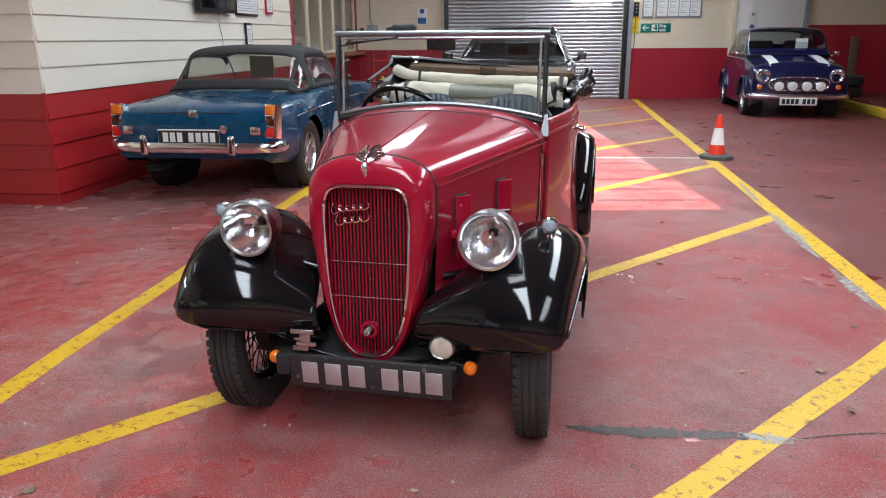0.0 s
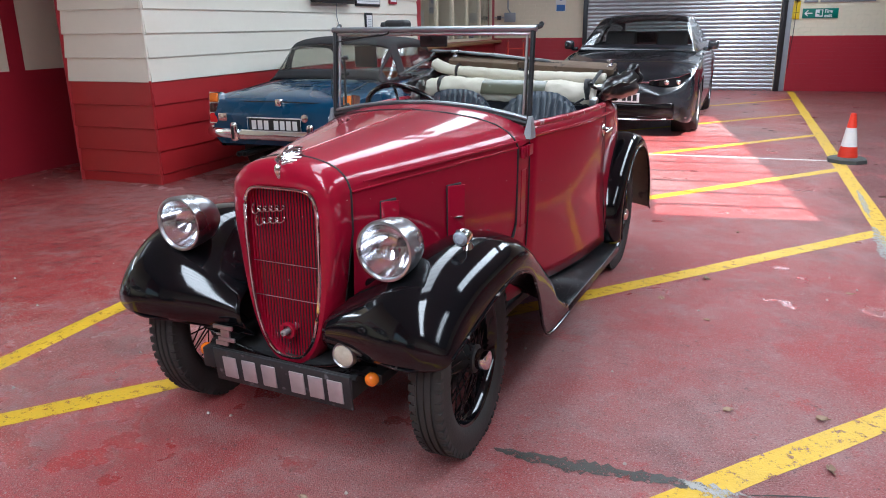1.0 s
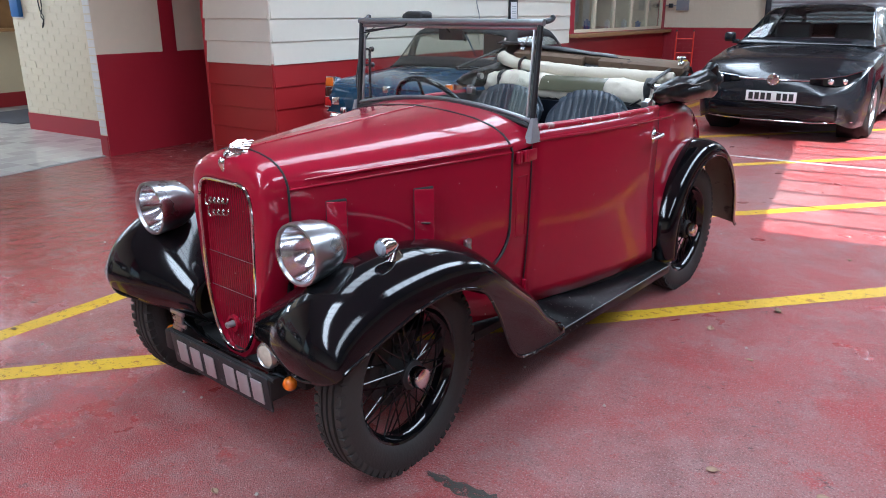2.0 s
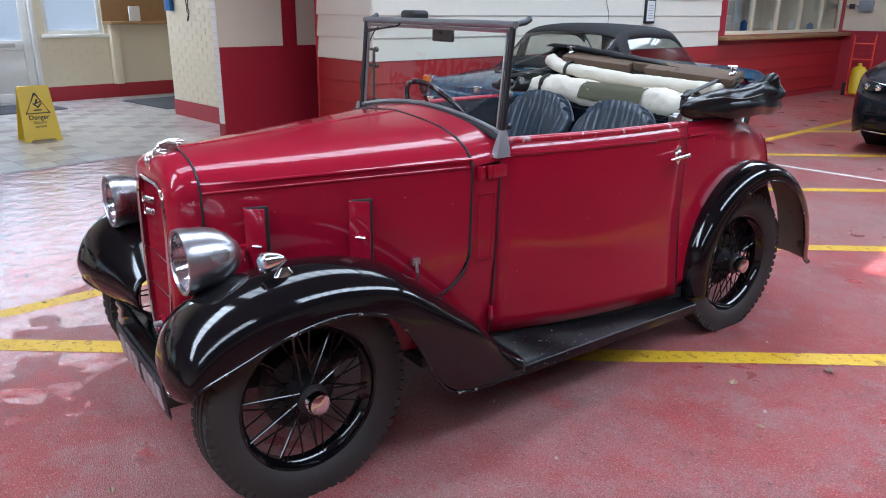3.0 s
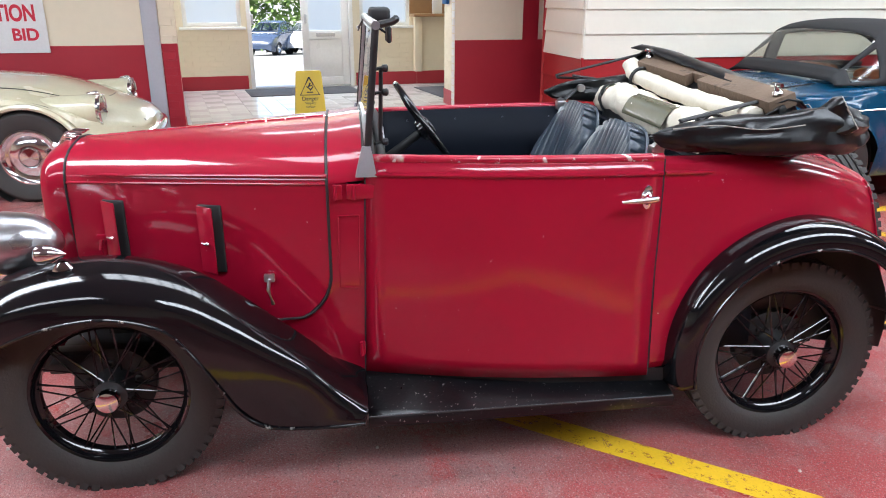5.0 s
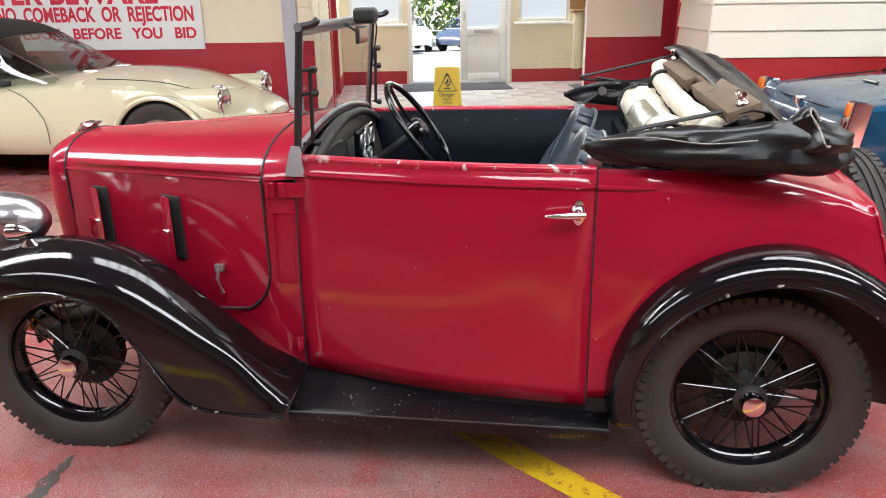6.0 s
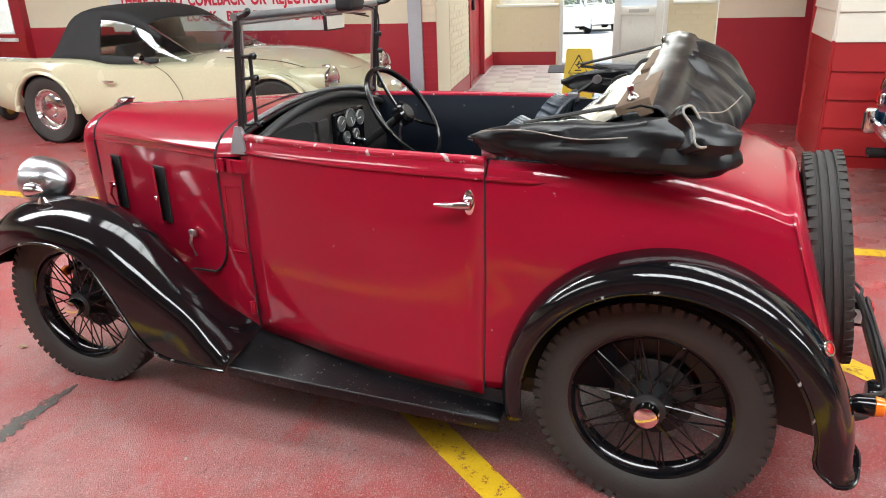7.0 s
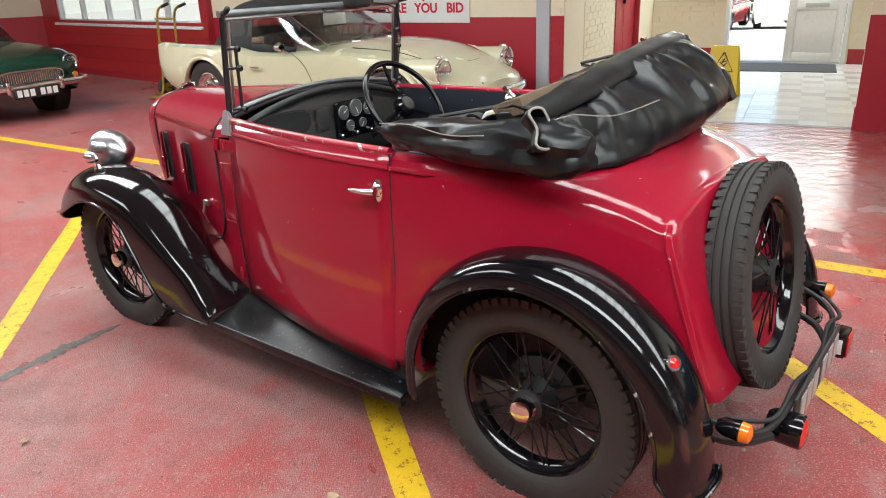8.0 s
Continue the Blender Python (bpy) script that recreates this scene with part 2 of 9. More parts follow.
M_NAVY = mat("navy_trim_cloth", (0.0045, 0.007, 0.013), 0.62, var=0.25, scale=8, spec=0.14)
M_CREAM_CLOTH = mat("cream_hood_lining", (0.62, 0.57, 0.47), 0.85, var=0.12, scale=7, bump=0.25, bscale=40, second=(0.42, 0.35, 0.26), second_amount=0.2)
M_HOOD = mat("black_hood_cloth", (0.0055, 0.006, 0.007), 0.33, var=0.3, scale=6, bump=0.10, bscale=30, spec=0.34, rvar=0.12)
M_WOOD = mat("old_grey_wood", (0.13, 0.085, 0.055), 0.8, var=0.35, scale=6, bump=0.3, second=(0.05, 0.035, 0.025), second_amount=0.35)
M_PLATE = mat("worn_black_plate", (0.02, 0.021, 0.023), 0.5, var=0.3, scale=14, second=(0.14, 0.14, 0.15), second_amount=0.35, bump=0.15)
M_ALU = mat("cast_aluminium", (0.52, 0.52, 0.53), 0.45, 0.7, var=0.2, scale=30)
M_DASH = mat("worn_dashboard", (0.030, 0.028, 0.027), 0.5, var=0.3, scale=10, second=(0.075, 0.065, 0.055), second_amount=0.35)
M_DIAL = mat("dial_face", (0.10, 0.10, 0.095), 0.4, var=0.1)
M_DUST = mat("dusty_steel", (0.26, 0.24, 0.21), 0.8, var=0.3, scale=9)

M_CREAM = mat("cream_wall_paint", (0.76, 0.675, 0.51), 0.50, var=0.06, scale=1.2, fine=0.03, bump=0.06, bscale=40, rvar=0.06)
M_WHITE_CLAD = mat("off_white_board", (0.80, 0.755, 0.645), 0.38, var=0.05, scale=1.5, fine=0.02, bump=0.04, random_tint=0.03)
M_RED = mat("red_wall_paint", (0.37, 0.019, 0.034), 0.38, var=0.10, scale=1.5, fine=0.03, bump=0.05)
M_RED_CLAD = mat("red_board", (0.36, 0.018, 0.022), 0.34, var=0.10, scale=1.6, fine=0.03, bump=0.05, random_tint=0.06)
M_WHITE = mat("white_paint", (0.80, 0.79, 0.76), 0.4, var=0.04, scale=2)
M_UPVC = mat("white_upvc", (0.82, 0.82, 0.80), 0.3, var=0.03, scale=2)
M_GREY = mat("grey_steel_paint", (0.30, 0.32, 0.35), 0.45, var=0.1, scale=4)
M_SHUTTER = mat("galvanised_shutter", (0.40, 0.41, 0.42), 0.38, 0.75, var=0.15, scale=5, rvar=0.1)
M_CEIL = mat("grey_roof_sheet", (0.34, 0.36, 0.39), 0.7, var=0.08)
M_YELLOW = mat("yellow_plastic", (0.72, 0.50, 0.02), 0.35, var=0.06, scale=6)
M_ORANGE = mat("cone_red_plastic", (0.75, 0.045, 0.02), 0.4, var=0.08, scale=8)
M_CONE_BASE = mat("cone_base_rubber", (0.06, 0.065, 0.06), 0.7, var=0.2, scale=10)
M_INK = mat("black_ink", (0.015, 0.015, 0.015), 0.5, var=0.05)
M_REDINK = mat("red_ink", (0.50, 0.02, 0.05), 0.5, var=0.05)
M_PAPER = mat("white_paper", (0.78, 0.78, 0.77), 0.7, var=0.04, scale=3)
M_GREEN_SIGN = mat("green_sign", (0.0, 0.18, 0.13), 0.4, var=0.05)
M_BLUE_SIGN = mat("blue_sign", (0.02, 0.12, 0.35), 0.4, var=0.05)
M_BROWN_WOOD = mat("varnished_wood", (0.32, 0.18, 0.08), 0.4, var=0.2, scale=7)
M_MAT = mat("entrance_mat", (0.07, 0.07, 0.08), 0.95, var=0.25, scale=12, bump=0.4)
M_KERB = mat("yellow_kerb_paint", (0.62, 0.44, 0.03), 0.55, var=0.12, scale=6, second=(0.3, 0.25, 0.18), second_amount=0.25)
M_LEAF = mat("dry_leaf", (0.30, 0.21, 0.14), 0.8, var=0.3, scale=30, random_tint=0.4)

M_BLUE_PAINT = mat("teal_blue_paint", (0.001, 0.046, 0.105), 0.28, var=0.06, coat=0.6, spec=0.2)
M_CREAM_PAINT = mat("old_english_white_paint", (0.56, 0.53, 0.37), 0.25, var=0.04, coat=0.6)
M_GREEN_PAINT = mat("dark_green_paint", (0.005, 0.032, 0.020), 0.26, var=0.06, coat=0.6)
M_GREY_PAINT = mat("dark_grey_metallic", (0.012, 0.015, 0.019), 0.26, 0.2, var=0.06, coat=0.8)
M_INDIGO = mat("indigo_blue_paint", (0.003, 0.006, 0.045), 0.25, var=0.06, coat=0.7)
M_SILVER_PAINT = mat("silver_stripe", (0.55, 0.56, 0.58), 0.3, 0.4, var=0.05)
M_CLOTH_BLACK = mat("black_canvas_roof", (0.018, 0.019, 0.021), 0.8, var=0.2, scale=8, bump=0.15)
M_CARGLASS = glass_mat("car_glass", (0.80, 0.86, 0.84), 0.80, 0.0, 0.9)
# near-black trim; also stands in for shade in cabins, gaps, openings and wheel wells
M_DARK_IN_SHADE = mat("dark_interior_and_shade", (0.012, 0.012, 0.013), 0.7, var=0.2)
M_TAN = mat("tan_leather", (0.28, 0.09, 0.035), 0.5, var=0.2, scale=8)
M_WHITEPLATE = mat("white_number_plate", (0.78, 0.78, 0.76), 0.35, var=0.04)


def floor_material():
    """Worn red floor paint: fresh and faded red, grey scuffs, dark tyre stains and pale chips, with uneven gloss."""
    m = mat("worn_red_floor_paint", (0.35, 0.042, 0.042), 0.40, var=0.16, scale=0.9, fine=0.10, bump=0.8, bscale=190, rvar=0.14)
    N, K = m.node_tree.nodes, m.node_tree.links
    b = N["Principled BSDF"]
    tc = N.new("ShaderNodeTexCoord")
    src = b.inputs["Base Color"].links[0].from_socket

    def layer(colour, scale, lo, hi, src, detail=6, strength=1.0, rough=0.6, stretch=None):
        n = N.new("ShaderNodeTexNoise")
        n.inputs["Scale"].default_value, n.inputs["Detail"].default_value, n.inputs["Roughness"].default_value = scale, detail, rough
        vec = tc.outputs["Object"]
        if stretch:
            mp = N.new("ShaderNodeMapping")
            mp.inputs["Scale"].default_value, mp.inputs["Rotation"].default_value = stretch, (0, 0, 0.5)
            K.new(vec, mp.inputs[0])
            vec = mp.outputs[0]
        K.new(vec, n.inputs["Vector"])
        r = N.new("ShaderNodeValToRGB")
        e = r.color_ramp.elements
        e[0].position, e[1].position = lo, hi
        e[1].color = (strength, strength, strength, 1)
        K.new(n.outputs["Fac"], r.inputs[0])
        x = N.new("ShaderNodeMix")
        x.data_type = "RGBA"
        K.new(r.outputs[0], x.inputs["Factor"])
        K.new(src, x.inputs["A"])
        x.inputs["B"].default_value = (*colour, 1)
        return x.outputs["Result"]

    def deeper_dim_beyond(src):
        """Deeper, less trodden paint past the bay line, ragged-edged, with dimmer light painted in."""
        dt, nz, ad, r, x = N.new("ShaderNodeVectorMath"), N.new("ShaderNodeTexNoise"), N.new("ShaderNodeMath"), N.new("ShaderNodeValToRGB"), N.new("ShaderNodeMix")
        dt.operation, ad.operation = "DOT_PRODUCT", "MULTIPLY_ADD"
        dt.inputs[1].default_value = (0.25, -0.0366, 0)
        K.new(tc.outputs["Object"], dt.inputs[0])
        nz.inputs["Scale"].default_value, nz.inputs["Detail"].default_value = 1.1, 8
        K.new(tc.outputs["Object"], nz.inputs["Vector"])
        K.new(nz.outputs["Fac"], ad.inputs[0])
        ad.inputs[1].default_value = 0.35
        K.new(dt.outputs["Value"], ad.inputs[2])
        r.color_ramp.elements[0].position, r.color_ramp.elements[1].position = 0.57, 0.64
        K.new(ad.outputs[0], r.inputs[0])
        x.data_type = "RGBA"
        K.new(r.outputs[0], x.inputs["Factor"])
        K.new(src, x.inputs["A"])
        # darkened past the paint's own red to counter the roof light above
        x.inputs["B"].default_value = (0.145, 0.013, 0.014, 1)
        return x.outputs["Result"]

    src = layer((0.33, 0.165, 0.155), 0.42, 0.45, 0.56, src, 10, 0.85, 0.66)
    src = layer((0.34, 0.20, 0.19), 5.0, 0.50, 0.62, src, 9, 0.55, 0.75)
    src = deeper_dim_beyond(src)
    src = layer((0.40, 0.040, 0.042), 1.7, 0.54, 0.60, src, 12, 0.80, 0.85)
    src = layer((0.12, 0.058, 0.056), 1.3, 0.52, 0.72, src, 10, 0.85, 0.78)
    src = layer((0.09, 0.045, 0.045), 9.0, 0.60, 0.64, src, 9, 0.85, 0.8)
    src = layer((0.52, 0.36, 0.34), 150.0, 0.56, 0.63, src, 4, 0.62)
    src = layer((0.50, 0.34, 0.33), 70.0, 0.60, 0.68, src, 5, 0.60)
    src = layer((0.10, 0.03, 0.03), 110.0, 0.56, 0.63, src, 4, 0.60)
    src = layer((0.50, 0.42, 0.40), 42.0, 0.725, 0.75, src, 6, 0.40)
    src = layer((0.075, 0.04, 0.04), 17.0, 0.65, 0.68, src, 7, 0.85, 0.75)
    # wet patch trodden in from the lobby: the gloss rises in streaks round it
    mp, gr, r2, nz, mu, rr = (N.new("ShaderNodeMapping"), N.new("ShaderNodeTexGradient"), N.new("ShaderNodeValToRGB"), N.new("ShaderNodeTexNoise"), N.new("ShaderNodeMath"), N.new("ShaderNodeMix"))
    gr.gradient_type = "SPHERICAL"
    mp.vector_type = "TEXTURE"
    mp.inputs["Location"].default_value, mp.inputs["Scale"].default_value = (-3.5, 3.6, 0), (3.4, 4.2, 1)
    K.new(tc.outputs["Object"], mp.inputs[0])
    K.new(mp.outputs[0], gr.inputs[0])
    nz.inputs["Scale"].default_value, nz.inputs["Detail"].default_value = 3.2, 6
    K.new(tc.outputs["Object"], nz.inputs["Vector"])
    mu.operation = "MULTIPLY_ADD"
    K.new(nz.outputs["Fac"], mu.inputs[0])
    mu.inputs[1].default_value = 1.5
    K.new(gr.outputs["Fac"], mu.inputs[2])
    e = r2.color_ramp.elements
    e[0].position, e[1].position = 0.96, 1.0
    K.new(mu.outputs[0], r2.inputs[0])
    rr.data_type = "FLOAT"
    K.new(r2.outputs[0], rr.inputs["Factor"])
    K.new(b.inputs["Roughness"].links[0].from_socket, rr.inputs["A"])
    rr.inputs["B"].default_value = 0.18
    ripple, nr, ks, kw = N.new("ShaderNodeBump"), N.new("ShaderNodeTexNoise"), N.new("ShaderNodeMath"), N.new("ShaderNodeMath")
    nr.inputs["Scale"].default_value, nr.inputs["Detail"].default_value = 9.0, 5
    K.new(tc.outputs["Object"], nr.inputs["Vector"])
    K.new(nr.outputs["Fac"], ripple.inputs["Height"])
    ripple.inputs["Distance"].default_value = 0.012
    ks.operation, kw.operation = "MULTIPLY_ADD", "MULTIPLY"
    K.new(r2.outputs[0], ks.inputs[0])
    ks.inputs[1].default_value, ks.inputs[2].default_value = -0.75, 0.85
    K.new(r2.outputs[0], kw.inputs[0])
    kw.inputs[1].default_value = 0.85
    K.new(kw.outputs[0], ripple.inputs["Strength"])
    grain = b.inputs["Normal"].links[0].from_node
    K.new(ks.outputs[0], grain.inputs["Strength"])
    K.new(ripple.outputs[0], grain.inputs["Normal"])
    K.new(rr.outputs["Result"], b.inputs["Roughness"])
    K.new(src, b.inputs["Base Color"])
    return m


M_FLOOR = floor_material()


def window_film():
    """Frosted film on glass: lets the daylight through, scattered."""
    m = bpy.data.materials.new("frosted_window_film")
    m.use_nodes = True
    N, K = m.node_tree.nodes, m.node_tree.links
    N.remove(N["Principled BSDF"])
    t, d, x = N.new("ShaderNodeBsdfTranslucent"), N.new("ShaderNodeBsdfDiffuse"), N.new("ShaderNodeMixShader")
    t.inputs[0].default_value, d.inputs[0].default_value = (0.90, 0.89, 0.87, 1), (0.85, 0.85, 0.85, 1)
    x.inputs[0].default_value = 0.06
    K.new(t.outputs[0], x.inputs[1])
    K.new(d.outputs[0], x.inputs[2])
    K.new(x.outputs[0], N["Material Output"].inputs["Surface"])
    return m


M_FILM = window_film()


def line_material(name, base, lo=0.40, size=22):
    """Floor line paint, chipped through to the floor in places."""
    m = mat(name, base, 0.5, var=0.12, scale=5, fine=0.12, bump=0.2, bscale=120)
    N, K = m.node_tree.nodes, m.node_tree.links
    b = N["Principled BSDF"]
    tc, n, r = N.new("ShaderNodeTexCoord"), N.new("ShaderNodeTexNoise"), N.new("ShaderNodeValToRGB")
    n.inputs["Scale"].default_value, n.inputs["Detail"].default_value, n.inputs["Roughness"].default_value = size, 10, 0.82
    K.new(tc.outputs["Object"], n.inputs["Vector"])
    e = r.color_ramp.elements
    e[0].position, e[1].position = lo, lo + 0.05
    K.new(n.outputs["Fac"], r.inputs[0])
    K.new(r.outputs[0], b.inputs["Alpha"])
    return m


M_LINE = line_material("yellow_line_paint", (0.64, 0.39, 0.015))
M_WLINE = line_material("white_line_paint", (0.72, 0.70, 0.66))

# ---- the hall ----
def run(p0, p1):
    """Start, unit way and normal (to the right of the way) of a wall's face, and its length."""
    a, b = Vector((*p0, 0)), Vector((*p1, 0))
    d = b - a
    n = d.length
    d.normalize()
    return a, d, Vector((d.y, -d.x, 0)), n


def frame_of(p0, p1):
    """A pose whose x runs along a wall, y points out of its face (to the right of the way) and z up."""
    a, d, o, n = run(p0, p1)
    return Matrix(((d.x, o.x, 0, a.x), (d.y, o.y, 0, a.y), (0, 0, 1, 0), (0, 0, 0, 1))), n


def wall(name, p0, p1, z0, z1, material, label, thick=0.2, holes=(), smooth=False):
    """A wall whose face runs from p0 to p1, thick behind it; holes: (start, end, bottom, top) along it."""
    m, n = frame_of(p0, p1)
    bm = bmesh.new()
    xs = sorted({0, n, *[h[0] for h in holes], *[h[1] for h in holes]})
    for a, b in zip(xs, xs[1:]):
        cuts = sorted((h[2], h[3]) for h in holes if h[0] <= a + 1e-6 and h[1] >= b - 1e-6)
        z = z0
        for lo, hi in cuts:
            if lo > z:
                box(bm, a, -thick, z, b, 0, lo, 0, m)
            z = hi
        if z1 > z:
            box(bm, a, -thick, z, b, 0, z1, 0, m)
    return tagged(part(name, bm, material, smooth=smooth), label, "wall", kind="structure")


def clad(wall_ob, p0, p1, z0, z1, split, lap=0.2, first=0, cut=None):
    """Overlapping boards on a wall's face, red below split and white above."""
    m, n = frame_of(p0, p1)
    for k, mt in (("r", M_RED_CLAD), ("w", M_WHITE_CLAD)):
        bm = bmesh.new()
        prof = [(0.004, 0), (0.022, 0.0), (0.024, 0.004), (0.010, lap), (0.004, lap)]
        rows = [[Vector((x, o, z)) for o, z in prof] for x in (0, n)]
        vs = sheet(bm, rows)
        cap(bm, vs[0])
        cap(bm, vs[1])
        first_ob = None
        z = z0
        while z < z1 - 0.02:
            if (z + lap / 2 < split) == (k == "r"):
                at = m @ Matrix.Translation((0, 0, z))
                if first_ob is None:
                    first_ob = part("board", bm, mt, wall_ob, smooth=False, at=at)
                else:
                    share("board", first_ob, wall_ob, at)
            z += lap


def brickwork(wall_ob, p0, p1, z0, z1, split, low, high, single=True, L=0.225, H=0.075, skip=(), name="brick"):
    """Painted bricks with recessed joints on a wall's face, each its own object, or joined where far off."""
    m, n = frame_of(p0, p1)
    rnd = random.Random(7)

    def brick(bm, mm, w, h):
        box(bm, 0, -0.002, 0, w, 0.0045, h, 0, mm)
        top = [v for v in bm.verts[-8:] if (mm.inverted() @ v.co).y > 0.003]
        c = sum((v.co for v in top), Vector()) / len(top)
        for v in top:
            v.co = v.co + (c - v.co).normalized() * 0.004

    meshes = {}
    joined = {0: bmesh.new(), 1: bmesh.new()}
    row = 0
    z = z0
    while z < z1 - 0.03:
        x = -(L / 2) * (row % 2)
        while x < n - 0.02:
            a, b = max(x, 0) + 0.003, min(x + L, n) - 0.003
            if b - a > 0.03 and not any(s[0] < (a + b) / 2 < s[1] and s[2] < z + H / 2 < s[3] for s in skip):
                k = 0 if z + H / 2 < split else 1
                at = m @ Matrix.Translation((a, rnd.uniform(-0.0015, 0.0015), z + 0.004))
                if single:
                    key = (round(b - a, 2), k)
                    if key not in meshes:
                        bm = bmesh.new()
                        brick(bm, Matrix(), b - a, H - 0.008)
                        meshes[key] = part(name, bm, (low, high)[k], wall_ob, smooth=False, at=at)
                    else:
                        share(name, meshes[key], wall_ob, at)
                else:
                    brick(joined[k], at, b - a, H - 0.008)
            x += L
        z += H
        row += 1
    for k in (0, 1):
        if len(joined[k].verts):
            tagged(part("brickwork", joined[k], (low, high)[k], wall_ob, smooth=False), kind="stuff")
        else:
            joined[k].free()


SLOPE = 0.128
P_CLAD, P_KIOSK, P_CORNER = (-3.12, 5.92), (-2.36, 11.90), (-1.81, 16.2)
P_BLOCK = (-4.00, 6.03)
P_RED, P_RED_END = (-4.80, 5.41), (-4.58, 7.6)
P_BRICK_END, P_BRICK = (-7.12, 6.16), (-4.90, 5.98)
P_PIER = (-4.914, 5.4215)
P_POST = (-4.97, 2.50)
P_SIGN_END = (-5.60, -2.35)
ENT0, ENT1 = (-9.64, 2.78), (-9.50, 6.55)

# floor: one sheet for the hall, tiles in the lobby, tarmac outside to the horizon
bm = bmesh.new()
box(bm, -9.0, -9.0, -0.12, 10.2, 17.0, 0.0)
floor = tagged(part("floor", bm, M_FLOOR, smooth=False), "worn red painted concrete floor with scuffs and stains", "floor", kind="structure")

# walls
wall_shutter = wall("wall_shutter", (-6.3, 16.2), (9.9, 16.2), 0, CEIL, M_CREAM, "cream and red painted brick wall with a roller door", 0.25,
                    holes=[(6.39, 10.08, 0, 3.0)])
wall_clad = wall("wall_clad", P_CLAD[::1], P_KIOSK, 0, CEIL, M_RED, "boarded wall, white above red", 0.12)
wall_block = wall("wall_block", P_BLOCK, P_CLAD, 0, CEIL, M_RED, "short boarded return wall, white above red", 0.12)
wall_block_side = wall("wall_block_side", (-3.82, 7.6), (-4.00, 6.03), 0, CEIL, M_RED, "plain red wall behind the boarded corner", 0.02)
wall_red = wall("wall_red", P_RED, P_RED_END, 0, CEIL, M_CREAM, "smooth wall, cream above dark red, ending in a white brick edge", 0.115)
wall_recess = wall("wall_recess", (-4.7, 7.58), (-3.8, 7.66), 0, CEIL, M_RED, "dark red recess wall", 0.1)
wall_brick = wall("wall_brick", P_BRICK_END, P_BRICK, 0, CEIL, M_CREAM, "cream painted brick lobby wall with red skirting", 0.25)
wall_brick_end = wall("wall_brick_end", (-7.02, 8.7), P_BRICK_END, 0, CEIL, M_CREAM, "cream wall of the lobby recess", 0.1)
wall_entrance = wall("wall_entrance", ENT0, ENT1, 0, CEIL, M_CREAM, "cream brick entrance wall with door and windows", 0.2,
                     holes=[(0.14, 0.99, 0.945, 2.4), (1.07, 2.71, 0, 2.36), (2.83, 3.66, 0.945, 2.4)])
wall_counter = wall("wall_counter", (-9.50, 6.55), (-9.40, 8.7), 0, CEIL, M_CREAM, "cream wall under a wooden counter", 0.1)
wall_lobby_back = wall("wall_lobby_back", (-9.6, 8.7), (-4.6, 8.7), 0, CEIL, M_CREAM, "cream lobby end wall", 0.1)
wall_lobby = wall("wall_lobby", (-5.00, 2.74), (-9.66, 2.78), 0, CEIL, M_CREAM, "cream brick lobby wall with red doors and skirting", 0.25,
                  holes=[(2.15, 3.55, 0, 2.1)])
wall_sign = wall("wall_sign", P_SIGN_END, (-5.00, 2.45), 0, CEIL, M_CREAM, "smooth wall, cream above dark red", 0.2)
wall_show = wall("wall_show", (-6.95, -7.5), (-5.52, -2.36), 0, CEIL, M_RED, "red boarded wall with a long white-framed window", 0.12,
                 holes=[(0.6, 5.15, 0.85, 2.1)])
wall_left_back = wall("wall_left_back", (-4.5, -8.9), (-6.95, -7.5), 0, CEIL, M_CREAM, "cream wall with red dado", 0.12)
wall_back = wall("wall_back", (9.9, -8.9), (-4.5, -8.9), 0, CEIL, M_CREAM, "cream back wall of the hall", 0.2)
wall_right = wall("wall_right", (9.9, 16.2), (9.9, -8.9), 0, CEIL, M_CREAM, "cream wall with red dado beside the raised walk", 0.2)

# dados and skirtings, set a few millimetres proud
def dado(parent, p0, p1, z0, z1, material=M_RED, a=0.0, b=None, proud=0.006, name="dado"):
    m, n = frame_of(p0, p1)
    return part(name, boxed(a, 0.001, z0, n if b is None else b, proud, z1, 0, m), material, parent, smooth=False)


dado(wall_red, P_RED, P_RED_END, 0, 0.965)
dado(wall_red, P_RED, P_RED_END, 0.965, CEIL, a=0.73, b=0.90, name="red_band")
dado(wall_sign, P_SIGN_END, (-5.00, 2.45), 0, 0.96)
dado(wall_shutter, (-6.3, 16.2), (9.9, 16.2), 0, 1.05, a=4.0, b=6.33, proud=0.002)
dado(wall_shutter, (-6.3, 16.2), (9.9, 16.2), 0, 1.05, a=10.3, b=12.35, proud=0.002)
dado(wall_shutter, (-6.3, 16.2), (9.9, 16.2), 0, 1.50, a=14.0, b=16.2)
dado(wall_right, (9.9, 16.2), (9.9, -8.9), 0, 1.25)
dado(wall_back, (9.9, -8.9), (-4.5, -8.9), 0, 1.0)
dado(wall_left_back, (-4.5, -8.9), (-6.95, -7.5), 0, 0.95)
for a, b in ((0, 1.03), (2.74, 3.77)):
    dado(wall_entrance, ENT0, ENT1, 0, 0.21, a=a, b=b, name="skirting")
dado(wall_counter, (-9.50, 6.55), (-9.40, 8.7), 0, 0.21, name="skirting")
dado(wall_lobby, (-5.00, 2.74), (-9.66, 2.78), 0, 0.19, a=0.75, b=2.1, name="skirting", proud=0.012)
dado(wall_lobby, (-5.00, 2.74), (-9.66, 2.78), 0, 0.19, a=3.6, b=4.64, name="skirting", proud=0.012)
dado(wall_brick, P_BRICK_END, P_BRICK, 0, 0.205, proud=0.012, name="skirting")
